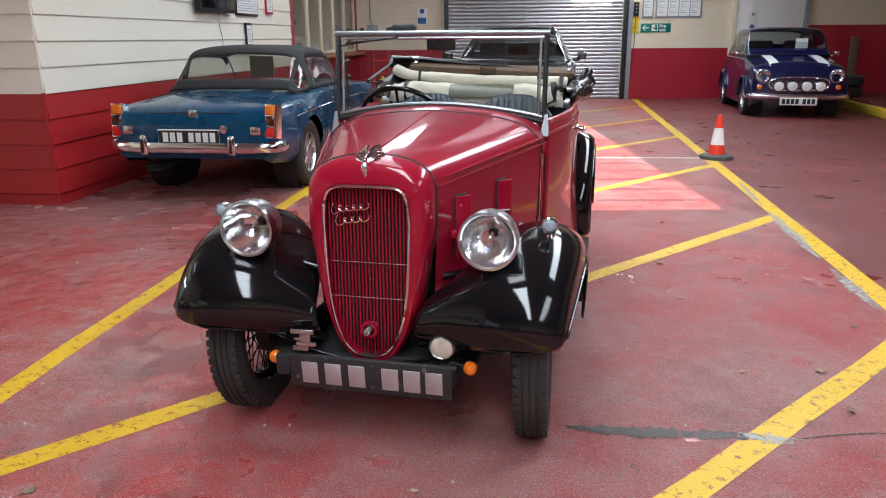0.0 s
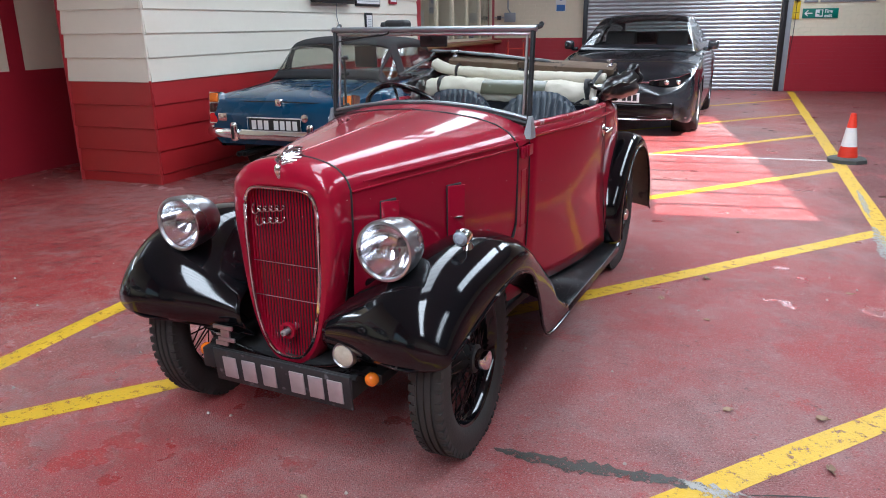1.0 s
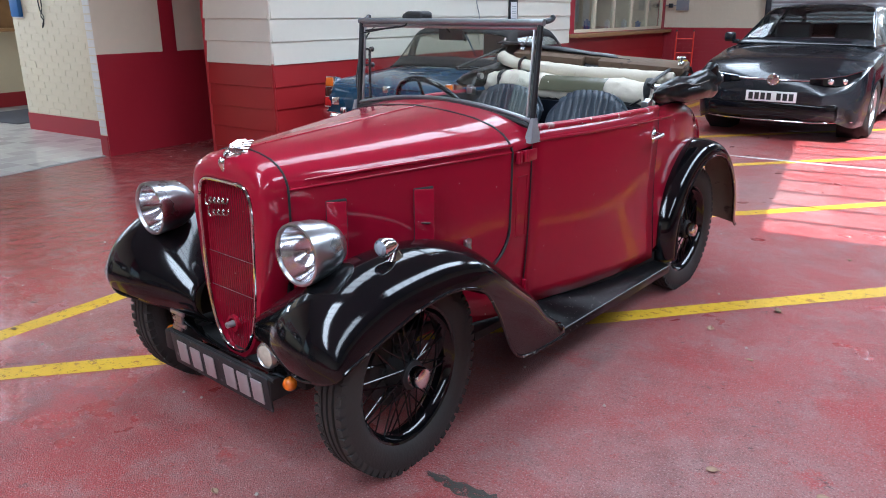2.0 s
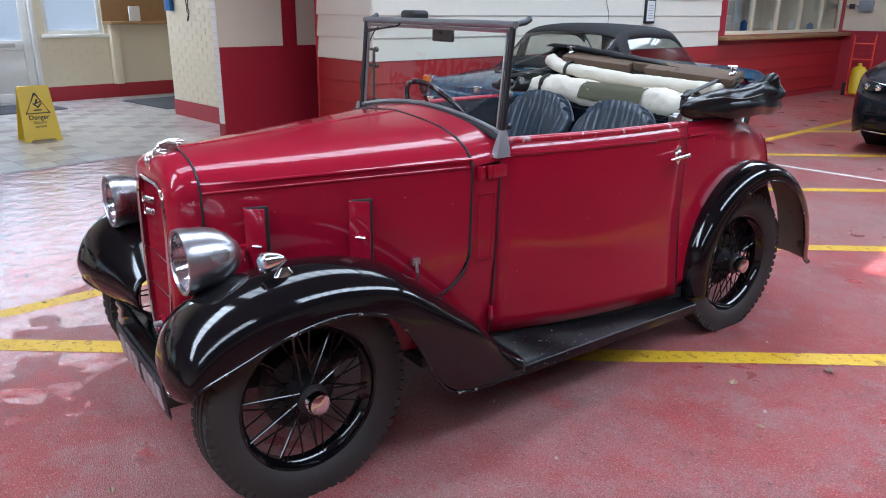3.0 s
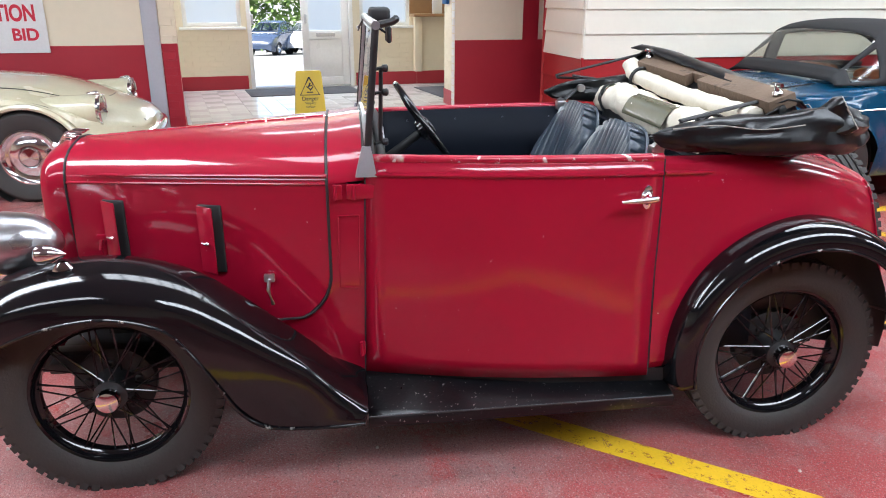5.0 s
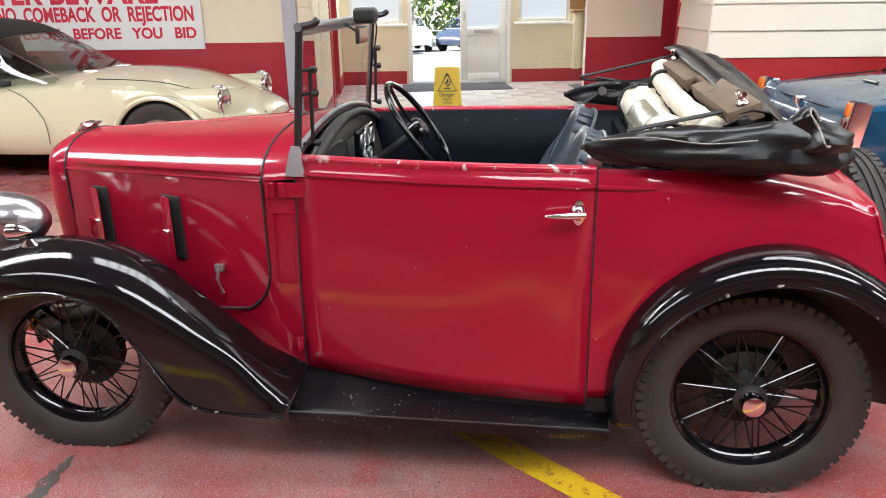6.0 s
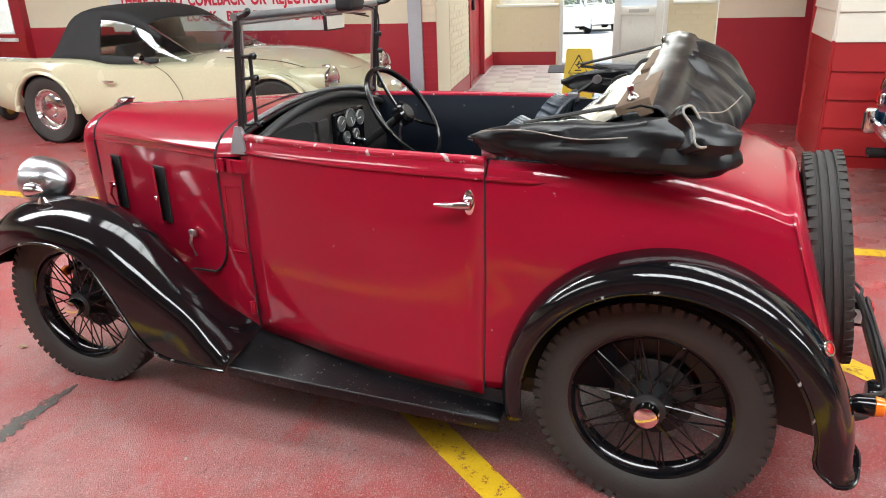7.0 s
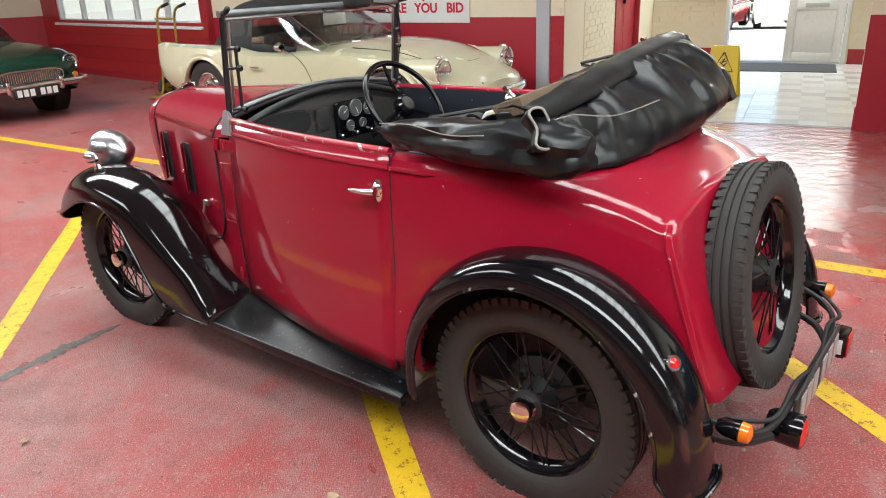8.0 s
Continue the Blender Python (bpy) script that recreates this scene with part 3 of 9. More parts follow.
dado(wall_red, P_PIER, P_RED, 0, 0.20, proud=0.009, name="skirting")
clad(wall_block, P_BLOCK, P_CLAD, 0.09, CEIL, 0.895)
clad(wall_clad, P_CLAD, P_KIOSK, 0.09, CEIL, 0.895)
for p0, p1, w in ((P_BLOCK, P_CLAD, wall_block), (P_CLAD, P_KIOSK, wall_clad)):
    dado(w, p0, p1, 0, 0.085, M_RED_CLAD, proud=0.012, name="baseboard")
corner = bmesh.new()
tube(corner, [(P_CLAD[0] + 0.003, P_CLAD[1] - 0.006, 0.0), (P_CLAD[0] + 0.003, P_CLAD[1] - 0.006, 0.9)], 0.013, 8)
part("corner_strip", corner, M_RED_CLAD, wall_clad)
corner = bmesh.new()
tube(corner, [(P_CLAD[0] + 0.003, P_CLAD[1] - 0.006, 0.9), (P_CLAD[0] + 0.003, P_CLAD[1] - 0.006, CEIL)], 0.013, 8)
part("corner_strip", corner, M_WHITE_CLAD, wall_clad)
corner = bmesh.new()
tube(corner, [(P_BLOCK[0] - 0.01, P_BLOCK[1] - 0.01, 0.0), (P_BLOCK[0] - 0.01, P_BLOCK[1] - 0.01, CEIL)], 0.024, 4)
part("edge_board", corner, M_RED_CLAD, wall_block)

# kiosk: red boards, a wooden sill and cream-framed windows with a room behind
wall_kiosk = wall("wall_kiosk", P_KIOSK, P_CORNER, 0, CEIL, M_RED, "red boarded kiosk wall below a row of windows", 0.10, holes=[(0.2, 4.2, 1.03, 2.3)])
clad(wall_kiosk, P_KIOSK, P_CORNER, 0.09, 0.87, 5.0)
m_kiosk, n_kiosk = frame_of(P_KIOSK, P_CORNER)
part("sill", boxed(0.02, -0.05, 0.96, n_kiosk, 0.16, 1.02, 0.008, m_kiosk), M_BROWN_WOOD, wall_kiosk)
kw = tagged(new("window_kiosk"), "cream wooden kiosk windows with papers behind", "window", kind="structure")
for i in range(6):
    x = 0.2 + 0.8 * i
    part("mullion", boxed(x - 0.03, -0.07, 1.02, x + 0.03, -0.01, 2.3, 0.004, m_kiosk), M_CREAM, kw)
part("rail", boxed(0.2, -0.07, 1.02, 4.2, -0.01, 1.08, 0.004, m_kiosk), M_CREAM, kw)
for i in range(5):
    p = part("pane", boxed(0.23 + 0.8 * i, -0.045, 1.08, 0.97 + 0.8 * i, -0.04, 2.3, 0, m_kiosk), M_GLASS, kw)
    p.visible_shadow = False
room = wall("wall_kiosk_room", (-3.75, 11.6), (-3.2, 16.1), 0, CEIL, M_CREAM, "cream wall inside the kiosk", 0.1)
shelfm, _ = frame_of((-3.75, 11.6), (-3.2, 16.1))
rnd = random.Random(3)
for i in range(8):
    bm = bmesh.new()
    x = 0.4 + 0.5 * i
    box(bm, x, 0.004, 1.15 + rnd.uniform(-0.1, 0.1), x + rnd.uniform(0.2, 0.34), 0.012, 1.55 + rnd.uniform(-0.1, 0.2), 0, shelfm)
    tagged(part("notice_paper", bm, M_PAPER, smooth=False), "white paper pinned to the kiosk wall", "notice", "kiosk papers")
for i in range(5):
    h = rnd.uniform(0.10, 0.2)
    x = 0.45 + 0.75 * i + rnd.uniform(-0.15, 0.15)
    bm = bmesh.new()
    box(bm, x, -0.30, 1.02, x + 0.09, -0.22, 1.02 + h, 0.01, m_kiosk)
    box(bm, x + 0.02, -0.28, 1.02 + h, x + 0.06, -0.24, 1.045 + h, 0.006, m_kiosk)
    tagged(part("bottle", bm, (M_PAPER, M_BLUE_SIGN, M_WHITE)[i % 3]), "small plastic bottle on the kiosk ledge", "bottle", "bottles on the ledge")
part("ledge", boxed(0.1, -0.5, 0.94, n_kiosk, -0.05, 1.015, 0.005, m_kiosk), M_BROWN_WOOD, wall_kiosk)

# roller shutter
shutter = tagged(new("door_shutter"), "galvanised steel roller shutter door, closed", "roller door", kind="structure")
bm = bmesh.new()
prof = []
for k in range(5):
    a = k / 4
    prof.append((0.012 * math.sin(math.pi * a), 0.075 * a))
rows = [[Vector((x, 16.22 - o, z)) for o, z in prof] for x in (0.09, 3.78)]
vs = sheet(bm, rows)
slat = part("slat", bm, M_SHUTTER, shutter)
for i in range(1, 40):
    share("slat", slat, shutter, Matrix.Translation((0, 0, 0.075 * i)))
for x, s in ((0.03, -1), (3.79, 1)):
    part("guide_rail", boxed(x, 16.08, 0, x + 0.09, 16.24, 3.0, 0.006), M_STEEL_DARK, shutter, "dark steel guide rail")
part("header_box", boxed(0.0, 15.85, 3.0, 3.9, 16.2, 3.5, 0.01), M_SHUTTER, shutter)
pil = boxed(3.88, 16.12, 0, 3.98, 16.199, CEIL, 0.01)
part("pillar_trim", pil, M_GREY, wall_shutter)

# grey post and brick pier at the lobby
post = part("post", boxed(P_POST[0] - 0.12, P_POST[1] - 0.05, 0, P_POST[0] + 0.0, P_POST[1] + 0.09, CEIL, 0.006), mat("pale_grey_steel_paint", (0.46, 0.48, 0.52), 0.4, var=0.08, scale=4))
tagged(post, "grey painted steel roof post", "post", kind="structure")
pier = tagged(part("wall_pier", boxed(-5.70, 2.60, 0, -4.99, 2.735, CEIL), M_CREAM, smooth=False), "painted brick pier, cream above red", "wall", kind="structure")
part("dado", boxed(-5.00, 2.598, 0, -4.9885, 2.737, 0.96), M_RED, pier, smooth=False)
brickwork(pier, (-4.99, 2.59), (-4.99, 2.74), 0, 2.4, 0.96, M_RED, M_CREAM)

# lobby doors: a pair of plain red doors
dd = tagged(new("door_red"), "pair of plain red painted doors", "door", kind="structure")
ml, _ = frame_of((-5.00, 2.74), (-9.66, 2.78))
for a in (2.18, 2.86):
    part("leaf", boxed(a, -0.09, 0.01, a + 0.66, -0.05, 2.06, 0.006, ml), M_RED, dd)
for a, b in ((2.12, 2.18), (3.52, 3.58)):
    part("jamb", boxed(a, -0.12, 0, b, 0.02, 2.12, 0.004, ml), M_RED, dd)
part("head", boxed(2.12, -0.12, 2.06, 3.58, 0.02, 2.12, 0.004, ml), M_RED, dd)
part("handle", boxed(2.78, -0.05, 0.95, 2.82, -0.01, 1.08, 0.008, ml), M_STEEL_DARK, dd)

# entrance: double door with one leaf open, windows
me_, _ = frame_of(ENT0, ENT1)
ent = tagged(new("door_entrance"), "white double entrance door, one leaf open", "door", kind="structure")
for a, b in ((1.07, 1.13), (2.65, 2.71)):
    part("jamb", boxed(a, -0.14, 0, b, 0.03, 2.36, 0.006, me_), M_UPVC, ent)
part("head", boxed(1.13, -0.14, 2.28, 2.65, 0.03, 2.36, 0.006, me_), M_UPVC, ent)
part("threshold", boxed(1.13, -0.16, 0.0, 2.65, 0.03, 0.025, 0.004, me_), M_ALU, ent)


def door_leaf(m, w):
    bm = bmesh.new()
    for a, b, c, d in ((0, 0.11, 0.03, 2.27), (w - 0.11, w, 0.03, 2.27), (0.11, w - 0.11, 0.03, 0.15), (0.11, w - 0.11, 0.74, 0.87), (0.11, w - 0.11, 2.16, 2.27)):
        box(bm, a, -0.06, c, b, 0, d, 0.005, m)
    leaf = part("leaf", bm, M_UPVC, ent)
    part("panel", boxed(0.11, -0.045, 0.15, w - 0.11, -0.015, 0.74, 0.012, m), M_UPVC, leaf)
    p = part("pane", boxed(0.11, -0.035, 0.87, w - 0.11, -0.028, 2.16, 0, m), M_FILM, leaf)
    p.visible_shadow = False
    part("letter_plate", boxed(w / 2 - 0.15, 0.0, 0.78, w / 2 + 0.15, 0.012, 0.835, 0.004, m), M_ALU, leaf)
    part("handle", boxed(0.04, 0.0, 0.98, 0.075, 0.05, 1.12, 0.008, m), M_ALU, leaf)
    return leaf


door_leaf(me_ @ Matrix.Translation((1.905, -0.03, 0)), 0.74)
door_leaf(me_ @ pose(1.135, -0.06, 0, 0, 0, -97), 0.74)


def upvc_window(name, m, a, b, c, d, label, pane=M_FILM, label2="frosted white pane"):
    w = tagged(new(name), label, "window", kind="structure")
    for q in ((a, a + 0.06, c, d), (b - 0.06, b, c, d), (a + 0.06, b - 0.06, c, c + 0.06), (a + 0.06, b - 0.06, d - 0.06, d)):
        part("window_frame", boxed(q[0], -0.12, q[2], q[1], -0.03, q[3], 0.005, m), M_UPVC, w)
    part("window_sill", boxed(a - 0.06, -0.04, c - 0.045, b + 0.06, 0.05, c - 0.003, 0.008, m), M_UPVC, w)
    p = part("pane", boxed(a + 0.06, -0.08, c + 0.06, b - 0.06, -0.074, d - 0.06, 0, m), pane, w, label2)
    p.visible_shadow = False
    return w


upvc_window("window_1", me_, 0.14, 0.99, 0.945, 2.4, "white framed window beside the entrance door")
upvc_window("window_2", me_, 2.83, 3.66, 0.945, 2.4, "white framed window beside the entrance door")
mc, nc = frame_of((-9.50, 6.55), (-9.40, 8.7))
ct = tagged(new("counter_shelf"), "varnished wooden counter shelf on the lobby wall", "counter", kind="structure")
part("top", boxed(-0.12, 0, 1.08, 2.1, 0.30, 1.125, 0.006, mc), M_BROWN_WOOD, ct)
part("back", boxed(-0.12, 0.002, 1.125, 2.1, 0.03, 1.9, 0, mc), M_BROWN_WOOD, ct, "plywood back board")
part("pier", boxed(-0.06, 0.0, 0.21, 0.06, 0.12, 1.08, 0.004, mc), M_CREAM, ct)

# white inner doors and noticeboards on the shutter wall
d6 = tagged(new("door_white"), "wide white painted door, closed", "door", kind="structure")
part("leaf", boxed(6.15, 16.12, 0, 7.55, 16.19, 2.2, 0.006), M_WHITE, d6)
part("frame", boxed(6.05, 16.10, 0, 6.15, 16.195, 2.3, 0.004), M_CREAM, d6)
part("frame", boxed(7.55, 16.10, 0, 7.65, 16.195, 2.3, 0.004), M_GREY, d6)

# ceiling with roof lights
# all unseen; the lobby one (x -7.2) is only added to brighten the lobby
ROOF_LIGHTS = [(-1.05, -0.05, 1.9, 13.0), (2.55, 3.75, 2.4, 8.6), (2.9, 4.1, -6.5, 0.5), (2.9, 4.1, 10.0, 14.3), (-7.2, -6.4, 3.2, 5.4), (3.4, 4.35, 14.5, 15.6), (-1.05, -0.05, -6.5, 1.2)]
xs = sorted({-9.2, 10.2, *[r[0] for r in ROOF_LIGHTS], *[r[1] for r in ROOF_LIGHTS]})
ys = sorted({-9.2, 17.0, *[r[2] for r in ROOF_LIGHTS], *[r[3] for r in ROOF_LIGHTS]})
bm = bmesh.new()
for a, b in zip(xs, xs[1:]):
    for c, d in zip(ys, ys[1:]):
        if not any(r[0] <= a and b <= r[1] and r[2] <= c and d <= r[3] for r in ROOF_LIGHTS):
            box(bm, a, c, CEIL, b, d, CEIL + 0.15)
tagged(part("ceiling", bm, M_CEIL, smooth=False), "white sheeted roof with long roof lights", "ceiling", kind="structure")
M_SUN_BOARD = mat("opaque_sun_board", (0.8, 0.82, 0.84), 0.6, var=0.04)
for i, (a, b, c, d) in enumerate(ROOF_LIGHTS):
    w = tagged(new("window_roof"), "long roof light with glazing bars", "roof light", kind="structure")
    y = c
    while y < d - 0.05:
        part("glazing_bar", boxed(a, y - 0.022, CEIL - 0.01, b, y + 0.022, CEIL + 0.015), M_GREY, w, smooth=False)
        y += 0.46
    for x in (a, b - 0.04):
        part("edge_bar", boxed(x, c, CEIL - 0.03, x + 0.04, d, CEIL + 0.02), M_GREY, w, smooth=False)
    # unseen opaque board, added to block direct sun; the lamp below gives the light
    if i not in (1, 5):
        part("pane", boxed(a, c, CEIL + 0.16, b, d, CEIL + 0.17), M_SUN_BOARD, w, "opaque white board keeping direct sun out", smooth=False)

# lobby tiles
M_TILE = mat("grey_floor_tile", (0.56, 0.54, 0.53), 0.14, var=0.12, scale=5, random_tint=0.16, rvar=0.08)
lob = tagged(part("floor_lobby", boxed(-9.6, 2.78, 0.0005, -4.85, 8.7, 0.003), mat("grey_grout", (0.36, 0.345, 0.34), 0.6), smooth=False),
             "pale grey chequered lobby tiles", "floor", kind="structure")
M_TILE_PALE = mat("pale_floor_tile", (0.66, 0.65, 0.63), 0.13, var=0.08, scale=5, random_tint=0.06, rvar=0.06)
tiles = {}
for i in range(19):
    for j in range(16):
        x, y = -5.12 - 0.24 * i, 2.82 + 0.24 * j
        if x < -9.6 or (y > 5.95 and x > -7.2):
            continue
        at = Matrix.Translation((x, y, 0))
        k = (i + j) % 2
        if k not in tiles:
            tiles[k] = part("tile", boxed(0.002, 0.002, 0.003, 0.238, 0.238, 0.008, 0.001), (M_TILE, M_TILE_PALE)[k], lob, smooth=False, at=at)
        else:
            share("tile", tiles[k], lob, at)

# floor lines
def line(name, p0, p1, w, material, label, lift=0.0008):
    m, n = frame_of(p0, p1)
    bm = bmesh.new()
    k = max(2, int(n / 0.3))
    rnd = random.Random(int(100 * abs(p0[0])) + 3)
    rows = []
    for i in range(k + 1):
        j0, j1 = rnd.uniform(-0.004, 0.004), rnd.uniform(-0.004, 0.004)
        rows.append([m @ Vector((n * i / k, -w / 2 + j0, lift)), m @ Vector((n * i / k, w / 2 + j1, lift))])
    sheet(bm, rows)
    return tagged(part(name, bm, material, smooth=False), label, "floor marking", "floor markings", "structure")


X_L = lambda y: -1.98 + 0.122 * y
X_R = lambda y: 1.745 + 0.1466 * y
line("floor_line", (X_L(-6.0), -6.0), (X_L(13.6), 13.6), 0.105, M_LINE, "worn yellow painted bay line")
line("floor_line", (X_R(3.12), 3.12), (X_R(16.1), 16.1), 0.12, M_LINE, "worn yellow painted bay line", 0.0012)
for c in (1.31, 3.25, 5.23, 7.24, 9.22, 11.25):
    xa, xb = (c * 0.122 - 1.98) / (1 - 0.122 * 0.848), (1.745 + 0.1466 * c) / (1 - 0.1466 * 0.848)
    line("floor_line", (xa, c + 0.848 * xa), (xb, c + 0.848 * xb), 0.105, M_LINE, "worn yellow diagonal hatch line", 0.0016)
line("floor_line", (-0.9, 8.39), (2.90, 8.09), 0.055, M_WLINE, "worn thin white line", 0.002)

# raised walk with a yellow kerb along the right side
walkm = bmesh.new()
box(walkm, 7.32, 5.0, 0, 9.9, 16.2, 0.13, 0.0, Matrix.Translation((7.5, 13, 0)) @ pose(0, 0, 0, 0, 0, -15) @ Matrix.Translation((-7.32, -13, 0)))
tagged(part("pavement", walkm, M_FLOOR, smooth=False), "raised red walk along the wall", "raised walk", kind="structure")
kerb = bmesh.new()
box(kerb, 7.22, 5.0, 0, 7.34, 15.9, 0.15, 0.012, Matrix.Translation((7.32, 13, 0)) @ pose(0, 0, 0, 0, 0, -9) @ Matrix.Translation((-7.32, -13, 0)))
tagged(part("kerb", kerb, M_KERB), "yellow painted concrete kerb", "kerb", kind="structure")

def yard_z(x):
    """Height of the car park, which falls away from the entrance."""
    return along([(-400.0, -2.2), (-60.0, -2.0), (-40.0, -1.65), (-30.0, -1.15), (-20.0, -0.62), (-12.0, -0.15), (-9.0, -0.02)], x)[0]


# outside: a yard that slopes down
out = bmesh.new()
for a, b, c, d in ((-9.0, 10.2, 17.0, 300), (-9.0, 10.2, -300, -9.0), (10.2, 400, -300, 300)):
    box(out, a, c, -0.2, b, d, -0.02)
sheet(out, [[Vector((x, y, yard_z(x))) for y in (-300, -40, 0, 40, 300)] for x in (-9.0, -12.0, -20.0, -30.0, -40.0, -60.0, -400.0)])
tagged(part("ground", out, mat("pale_concrete_yard", (0.20, 0.20, 0.195), 0.85, var=0.15, scale=2, bump=0.3), smooth=False), "pale concrete car park in full sun", "ground", kind="structure")

for (a, b, c, d), k in zip(ROOF_LIGHTS, (10, 17, 12, 16, 6, 16, 23)):
    sky_lamp((a + b) / 2, (c + d) / 2, CEIL + 0.10, b - a, d - c, k * (b - a) * (d - c), (0, 0.0001, -1))
# added strip lamp inside the entrance wall, out of view, boosts the lobby's daylight
sky_lamp(-9.42, 4.65, 2.3, 3.3, 0.3, 30, (1, 0.0, -0.75))

# ---- the maroon tourer ----
CAR = pose(-0.155, 2.4766, -0.012, 0, 0, -12.52)
tourer = thing("vintage_car", "maroon and black open vintage tourer with its hood folded down", "car", CAR)


def wheel(parent, at, name="wheel", tyre_label=""):
    """A wire wheel about its middle; x points outward."""
    w = new(name)
    w.empty_display_size = 0.05
    w.parent, w.matrix_basis = parent, at
    if "tyre" not in WHEEL:
        bm = bmesh.new()
        prof = [(-0.030, 0.212), (-0.044, 0.222), (-0.053, 0.245), (-0.055, 0.270), (-0.050, 0.292), (-0.046, 0.304), (-0.040, 0.3085), (-0.026, 0.311), (-0.025, 0.305),
                (-0.018, 0.305), (-0.017, 0.3125), (-0.004, 0.313), (-0.003, 0.307), (0.003, 0.307), (0.004, 0.313), (0.017, 0.3125), (0.018, 0.305), (0.025, 0.305),
                (0.026, 0.311), (0.040, 0.3085), (0.046, 0.304), (0.050, 0.292), (0.055, 0.270), (0.053, 0.245), (0.044, 0.222), (0.030, 0.212), (-0.030, 0.212)]
        prof = [(x, 0.212 + (r - 0.212) * 1.03) for x, r in prof]
        lathe(bm, prof, None, 72)
        WHEEL["tyre"] = part("tyre", bm, M_RUBBER, w)
        bm = bmesh.new()
        for i in range(60):
            for s in (-1, 1):
                a = 2 * math.pi * (i + 0.5 * (s > 0)) / 60
                box(bm, s * 0.030, -0.0105, 0.291, s * 0.0505, 0.0105, 0.3145, 0, Matrix.Rotation(a, 4, "X"))
        WHEEL["tread"] = tagged(part("tread", bm, M_RUBBER, w, smooth=False), kind="stuff")
        bm = bmesh.new()
        lathe(bm, [(0.036, 0.224), (0.040, 0.219), (0.036, 0.212), (0.020, 0.206), (0.012, 0.196), (-0.012, 0.196), (-0.020, 0.206), (-0.036, 0.212), (-0.040, 0.219), (-0.036, 0.224)], None, 64)
        WHEEL["rim"] = part("rim", bm, M_BLACK, w)
        bm = bmesh.new()
        lathe(bm, [(-0.075, 0.02), (-0.075, 0.112), (-0.030, 0.115), (-0.026, 0.108), (-0.022, 0.06), (0.0, 0.05), (0.045, 0.046), (0.05, 0.03)], None, 40)
        for i in range(5):
            a = 2 * math.pi * i / 5
            lathe(bm, [(-0.02, 0.011), (-0.008, 0.011), (-0.006, 0.007)], Matrix.Rotation(a, 4, "X") @ Matrix.Translation((0, 0, 0.075)), 8)
        WHEEL["hub"] = part("hub", bm, M_BLACK_DULL, w)
        bm = bmesh.new()
        lathe(bm, [(0.045, 0.034), (0.076, 0.034), (0.086, 0.030), (0.091, 0.016), (0.092, 0.0005)], None, 32)
        WHEEL["hub_cap"] = part("hub_cap", bm, M_CHROME, w, "round chrome hub cap")
        bm = bmesh.new()
        tube(bm, [(0.036, 0.0, 0.046), (0.014, 0.085, 0.183)], 0.0026, 6)
        WHEEL["spoke"] = part("spoke", bm, M_BLACK, w)
        bm = bmesh.new()
        tube(bm, [(-0.018, 0.0, 0.055), (0.004, -0.07, 0.189)], 0.0026, 6)
        WHEEL["spoke2"] = part("spoke", bm, M_BLACK, w)
        start = 1
    else:
        for k in ("tyre", "rim", "hub", "hub_cap")[:3 if name == "spare_wheel" else 4]:
            share(k, WHEEL[k], w, Matrix())
        tagged(share("tread", WHEEL["tread"], w, Matrix()), kind="stuff")
        start = 0
    for i in range(start, 10):
        a = 2 * math.pi * i / 10
        share("spoke", WHEEL["spoke"], w, Matrix.Rotation(a, 4, "X"))
        share("spoke", WHEEL["spoke2"], w, Matrix.Rotation(a + 0.17, 4, "X"))
    for i in range(10):
        a = 2 * math.pi * i / 10
        share("spoke", WHEEL["spoke"], w, Matrix.Rotation(a + 0.31, 4, "X") @ Matrix.Diagonal((1, -1, 1, 1)))
        share("spoke", WHEEL["spoke2"], w, Matrix.Rotation(a + 0.48, 4, "X") @ Matrix.Diagonal((1, -1, 1, 1)))
    return w


WHEEL = {}
TRACK = 0.505
wheel(tourer, pose(TRACK, 0, 0.315, 0, -1, 3))
wheel(tourer, pose(TRACK, 2.057, 0.315, 40, 0, 0))
wheel(tourer, pose(-TRACK, 0, 0.315, 15, 1, 183))
wheel(tourer, pose(-TRACK, 2.057, 0.315, 70, 0, 180))
# dark disc added behind the spare's spokes for the shadow on the tail
part("spare_shade_disc", lathe(bmesh.new(), [(2.395, 0.0005), (2.395, 0.17), (2.405, 0.175), (2.412, 0.17), (2.412, 0.0005)], Matrix.Translation((0, 0.0, 0.605)), 32, "y"), M_BLACK_DULL, tourer)
wheel(tourer, pose(0.0, 2.475, 0.605, 0, 0, 90) @ pose(0, 0, 0, 0, -8.5, 0), "spare_wheel")


# radiator shell and grille
def outline(w, zt, zb, nt, nb, taper, zc=0.66, n=64):
    pts = []
    for i in range(n):
        a = 2 * math.pi * i / n
        s, c = math.sin(a), math.cos(a)
        e = nt if c > 0 else nb
        z = zc + (zt - zc if c > 0 else zc - zb) * math.copysign(abs(c) ** (2 / e), c)
        k = 1 - taper * max(0, (zc + 0.1 - z)) / (zc + 0.1 - zb)
        pts.append((w * k * math.copysign(abs(s) ** (2 / e), s), z))
    return pts


def y_front(z):
    return -0.234 - 0.018 * (0.85 - z) + 0.35 * max(0, z - 0.90) ** 1.3


G = outline(0.137, 0.876, 0.322, 6.0, 2.7, 0.10)
OUT = outline(0.200, 0.968, 0.285, 3.4, 2.6, 0.30)
CROWN = [(0, 0), (0.35, 0.07), (0.62, 0.19), (0.80, 0.36), (0.905, 0.55), (0.965, 0.75), (0.99, 0.9), (1.0, 1.0)]


